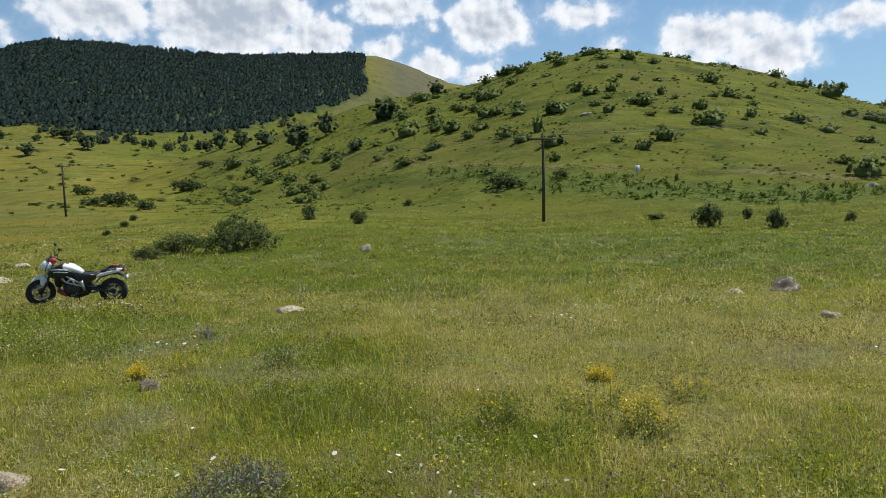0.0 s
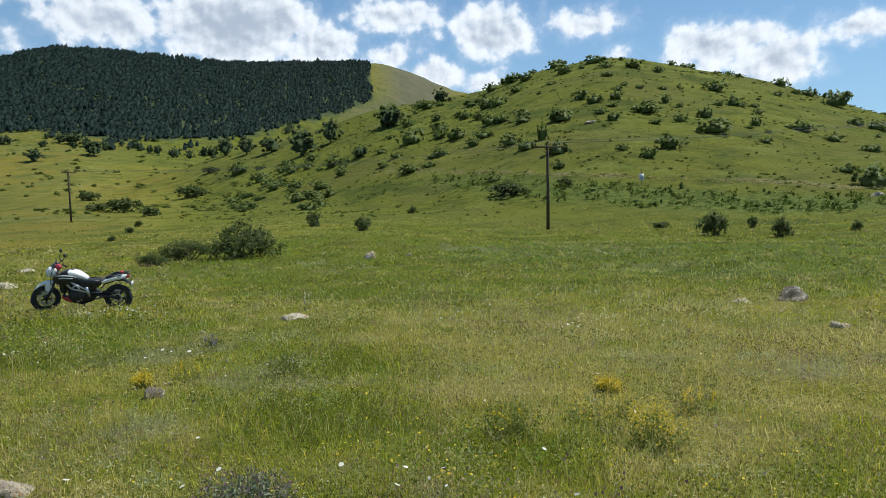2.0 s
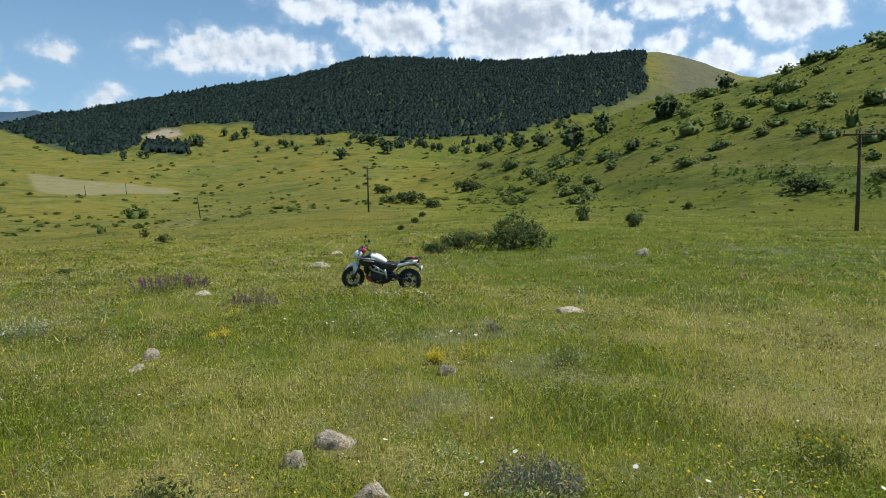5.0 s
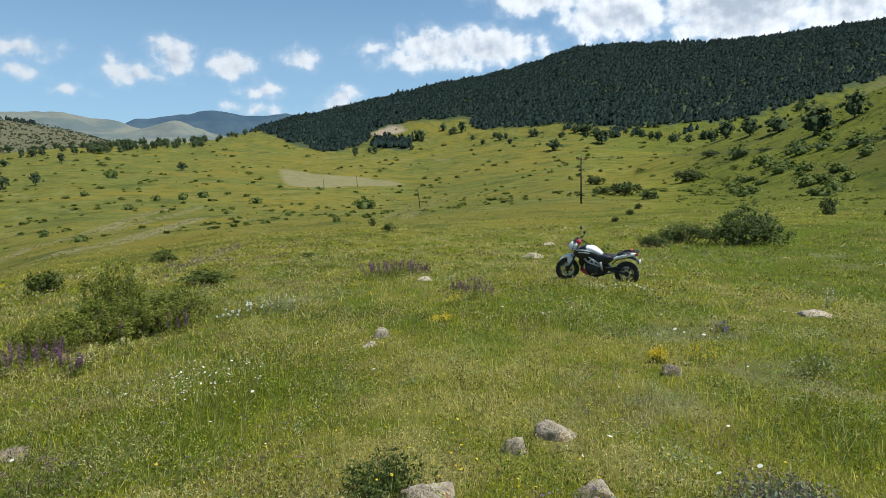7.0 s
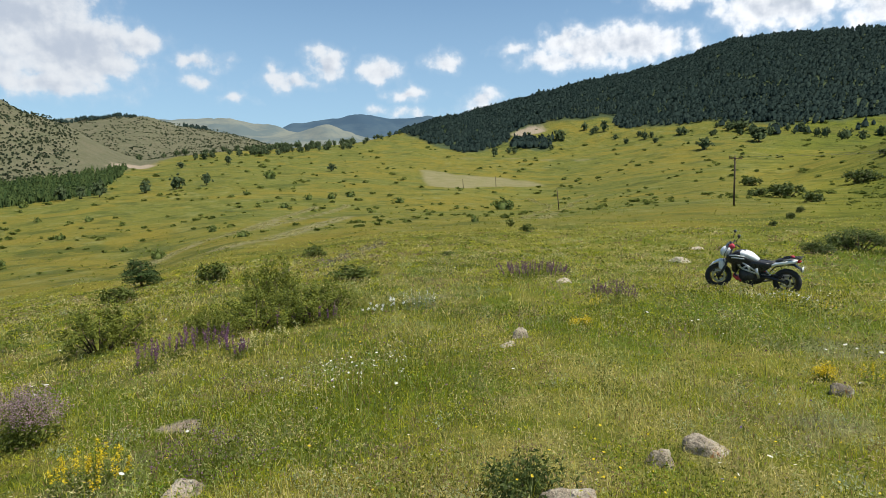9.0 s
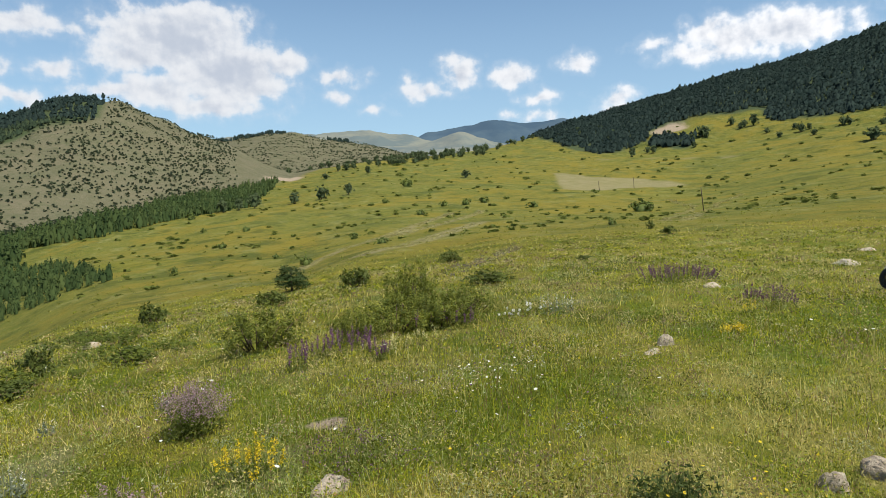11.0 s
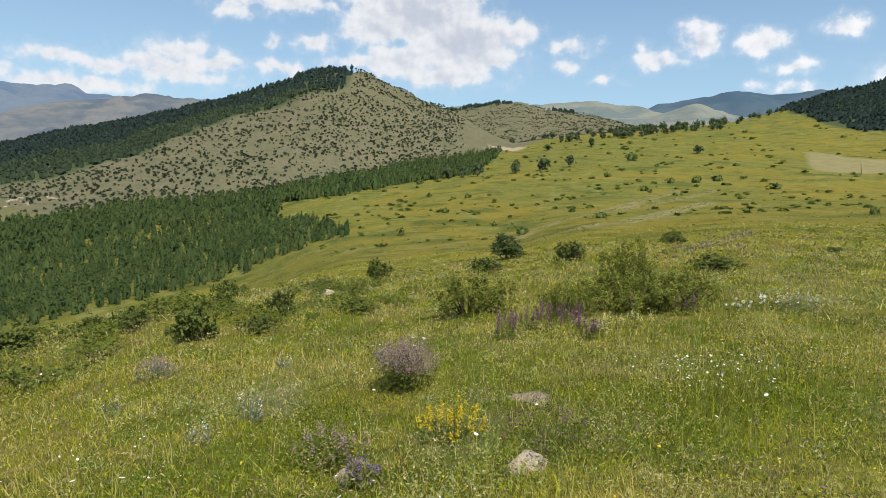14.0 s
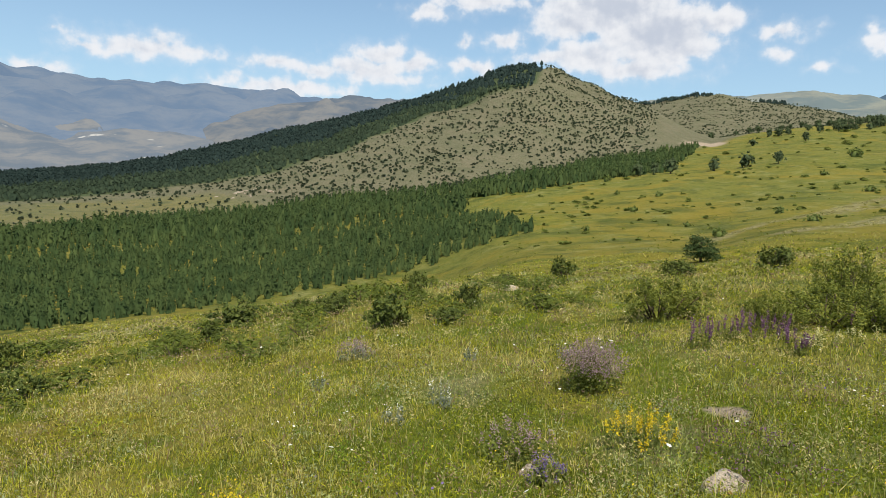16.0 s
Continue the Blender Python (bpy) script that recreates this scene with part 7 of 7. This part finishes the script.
    keep = (wavy(x, y, 1.9, 63) + 0.6 * rng.normal(size=n) > 0.1) & (region_marks(x, y)["bare"] < 0.3) & (rng.random(n) > 0.6 * within(LUSH_BAND, x, y, 1.6))
    x, y, d = x[keep], y[keep], d[keep]
    v, f = blades(x, y, land(x, y), rng.uniform(0.10, 0.27, len(x)), np.maximum(0.003, d * 0.00055), rng, 0.9)
    me = fast_mesh("dry_stems", v, f)
    me.attributes.new("tone", "FLOAT", "POINT").data.foreach_set("value", np.repeat(rng.uniform(0.45, 1.0, len(x)), 5).astype(np.float32))
    tagged(part_mesh("dry_stems", me, GRASS, smooth=False), "tall bleached grass stems over the meadow", "grass", kind="stuff")
    # tufts of many kinds of herbs and grasses, each kind in patches of its own
    kinds = (("lime_tufts", "fresh yellow-green tufts in the meadow", LIME_TUFT, 101, 7500, LUSH_SPOTS, 0.15), ("dark_tufts", "dark green leafy tufts in the meadow", DARK_TUFT, 103, 9500, LUSH_SPOTS, 0.25),
             ("grey_tufts", "soft grey-green tufts in the meadow", GREY_TUFT, 105, 6500, GREY_SPOTS, 0.30), ("straw_tufts", "dry straw-coloured tufts in the meadow", STRAW_TUFT, 107, 8500, (), 0.10),
             ("russet_tufts", "brownish withered tufts in the meadow", RUSSET_TUFT, 109, 5500, PURPLE_SPOTS, 0.35))
    for name, label, paint, seed, count, spots, level in kinds:
        rr = np.random.RandomState(seed)
        n = count * 4
        b, d = rr.uniform(-43, 141, n), 2.1 * (60 / 2.1) ** rr.random(n)
        x, y = -np.sin(np.radians(b)) * d, np.cos(np.radians(b)) * d
        size = 1.5 + 0.06 * d
        keep = wavy(x / size, y / size, 1.2, seed) + 0.5 * wavy(x / size, y / size, 0.4, seed + 1) + 0.3 * rr.normal(size=n) + 1.2 * close_to(x, y, spots, 0.8) > level
        keep &= (region_marks(x, y)["bare"] < 0.3) & (rr.random(n) > (d - 18) / 42)
        if name != "dark_tufts":
            keep &= rr.random(n) > 0.75 * within(LUSH_BAND, x, y, 1.6)
        x, y, d = x[keep][:count], y[keep][:count], d[keep][:count]
        high = rr.uniform(0.05, 0.165, len(x)) * (1 + 0.4 * wavy(x, y, 3.0, seed + 2)) * (1 + 0.8 * close_to(x, y, LUSH_SPOTS, 0.9))
        z = land(x, y)
        k = np.repeat(np.arange(len(x)), 8)
        spread = (0.020 + 0.0045 * d[k])[:, None]
        off = rr.normal(size=(len(k), 2)) * spread
        at = np.stack([x[k] + off[:, 0], y[k] + off[:, 1], z[k] + high[k] * rr.random(len(k)) ** 0.7 + 0.006], -1)
        out = np.concatenate([off / spread * 0.6, np.full((len(k), 1), 0.1)], 1)
        me = fast_mesh(name, *leaf_quads(at, out, np.maximum(0.0115, 0.0017 * d[k] + 0.0025), rr, 0.32, 0.7))
        me.attributes.new("tint", "FLOAT", "POINT").data.foreach_set("value", np.repeat(rr.random(len(x)), 32).astype(np.float32))
        tagged(part_mesh(name, me, paint, smooth=False), label, "herbs", kind="stuff")
    # leafy low herbs between the grasses
    n = 120000
    b, d = rng.uniform(-44, 142, n), 2.1 * (26 / 2.1) ** rng.random(n)
    x, y = -np.sin(np.radians(b)) * d, np.cos(np.radians(b)) * d
    keep = (wavy(x, y, 1.6, 91) + 0.4 * rng.normal(size=n) > 0.3) & (region_marks(x, y)["bare"] < 0.3)
    x, y, d = x[keep], y[keep], d[keep]
    at = np.stack([x, y, land(x, y) + rng.uniform(0.01, 0.09, len(x))], -1)
    me = fast_mesh("meadow_herbs", *leaf_quads(at, np.tile([0, 0, 0.7], (len(x), 1)), np.maximum(0.0056, 0.0013 * d), rng, 0.42))
    tagged(part_mesh("meadow_herbs", me, HERB_LEAF, smooth=False), "low leafy green herbs among the grass", "herbs", kind="stuff")

    # dry grass along the worn tracks
    tufts = []
    for _ in range(4):
        at = np.stack([rng.normal(size=7) * 0.6, rng.normal(size=7) * 0.6, rng.uniform(0.1, 0.5, 7)], -1)
        tufts.append(leaf_quads(at, np.tile([0, 0, 0.8], (7, 1)), np.full(7, 0.55), rng, 0.6))
    for name, lines, half, count in (("hill_track_grass", [HILL_TRACK], 0.7, 1100), ("field_track_grass", FIELD_TRACKS[:5], 0.8, 3200)):
        px, py = [], []
        for line in lines:
            p = np.array(line)
            t = rng.uniform(0, len(p) - 1, count // len(lines))
            k = t.astype(int)
            q = p[k] + (p[k + 1] - p[k]) * (t - k)[:, None] + half * rng.normal(size=(len(t), 2))
            keep = wavy(q[:, 0], q[:, 1], 25, 73) > -0.5
            px.append(q[keep, 0]), py.append(q[keep, 1])
        px, py = np.concatenate(px), np.concatenate(py)
        wood(name, px, py, rng.uniform(0.10, 0.24, len(px)) * (0.7 + np.hypot(px, py) / 300), tufts, TRACK_TUFT, "pale dry grass along a worn track", 15, "grass")

    # cushions of other herbs, each patch of its own kind
    cushions = []
    for _ in range(5):
        at = np.stack([rng.normal(size=60) * 0.36, rng.normal(size=60) * 0.36, np.abs(rng.normal(size=60)) * 0.26 + 0.05], -1)
        cushions.append(leaf_quads(at, np.tile([0, 0, 0.5], (60, 1)), np.full(60, 0.062), rng, 0.42))
    for name, label, paint, count, seed, spots in (("grey_cushions", "soft grey-green herb cushions in the grass", GREY_HERB, 480, 95, GREY_SPOTS), ("green_cushions", "fresh green leafy herb cushions in the grass", GREEN_HERB, 560, 97, LUSH_SPOTS),
                                                  ("brown_cushions", "brownish faded herb cushions in the grass", BROWN_HERB, 420, 99, PURPLE_SPOTS)):
        b, d = rng.uniform(-42, 140, count * 6), 2.6 * (34 / 2.6) ** rng.random(count * 6)
        x, y = -np.sin(np.radians(b)) * d, np.cos(np.radians(b)) * d
        keep = (wavy(x, y, 2.2, seed) + 0.5 * rng.normal(size=len(x)) + 1.2 * close_to(x, y, spots, 0.9) > 0.75) & (region_marks(x, y)["bare"] < 0.1)
        x, y, d = x[keep][:count], y[keep][:count], d[keep][:count]
        wood(name, x, y, rng.uniform(0.09, 0.20, len(x)) * (0.8 + d / 30), cushions, paint, label, seed, "herbs")


LIME_TUFT = tuft_paint("lime_tuft", (0.29, 0.32, 0.015), (0.56, 0.54, 0.05), 0.5)
DARK_TUFT = tuft_paint("dark_tuft", (0.080, 0.098, 0.015), (0.166, 0.178, 0.027), 0.42)
GREY_TUFT = tuft_paint("grey_tuft", (0.29, 0.33, 0.10), (0.50, 0.53, 0.21), 0.45)
TRACK_TUFT = tuft_paint("track_grass", (0.32, 0.30, 0.11), (0.46, 0.42, 0.18), 0.4)
STRAW_TUFT = tuft_paint("straw_tuft", (0.48, 0.40, 0.14), (0.74, 0.65, 0.34), 0.45)
RUSSET_TUFT = tuft_paint("russet_tuft", (0.24, 0.16, 0.10), (0.42, 0.31, 0.20), 0.4)
GREY_HERB = tuft_paint("grey_green_herb", (0.32, 0.37, 0.18), (0.50, 0.54, 0.33), 0.45)
GREEN_HERB = tuft_paint("fresh_herb", (0.17, 0.28, 0.025), (0.32, 0.44, 0.06), 0.5)
BROWN_HERB = tuft_paint("faded_herb", (0.30, 0.22, 0.13), (0.48, 0.38, 0.22), 0.4)
meadow()
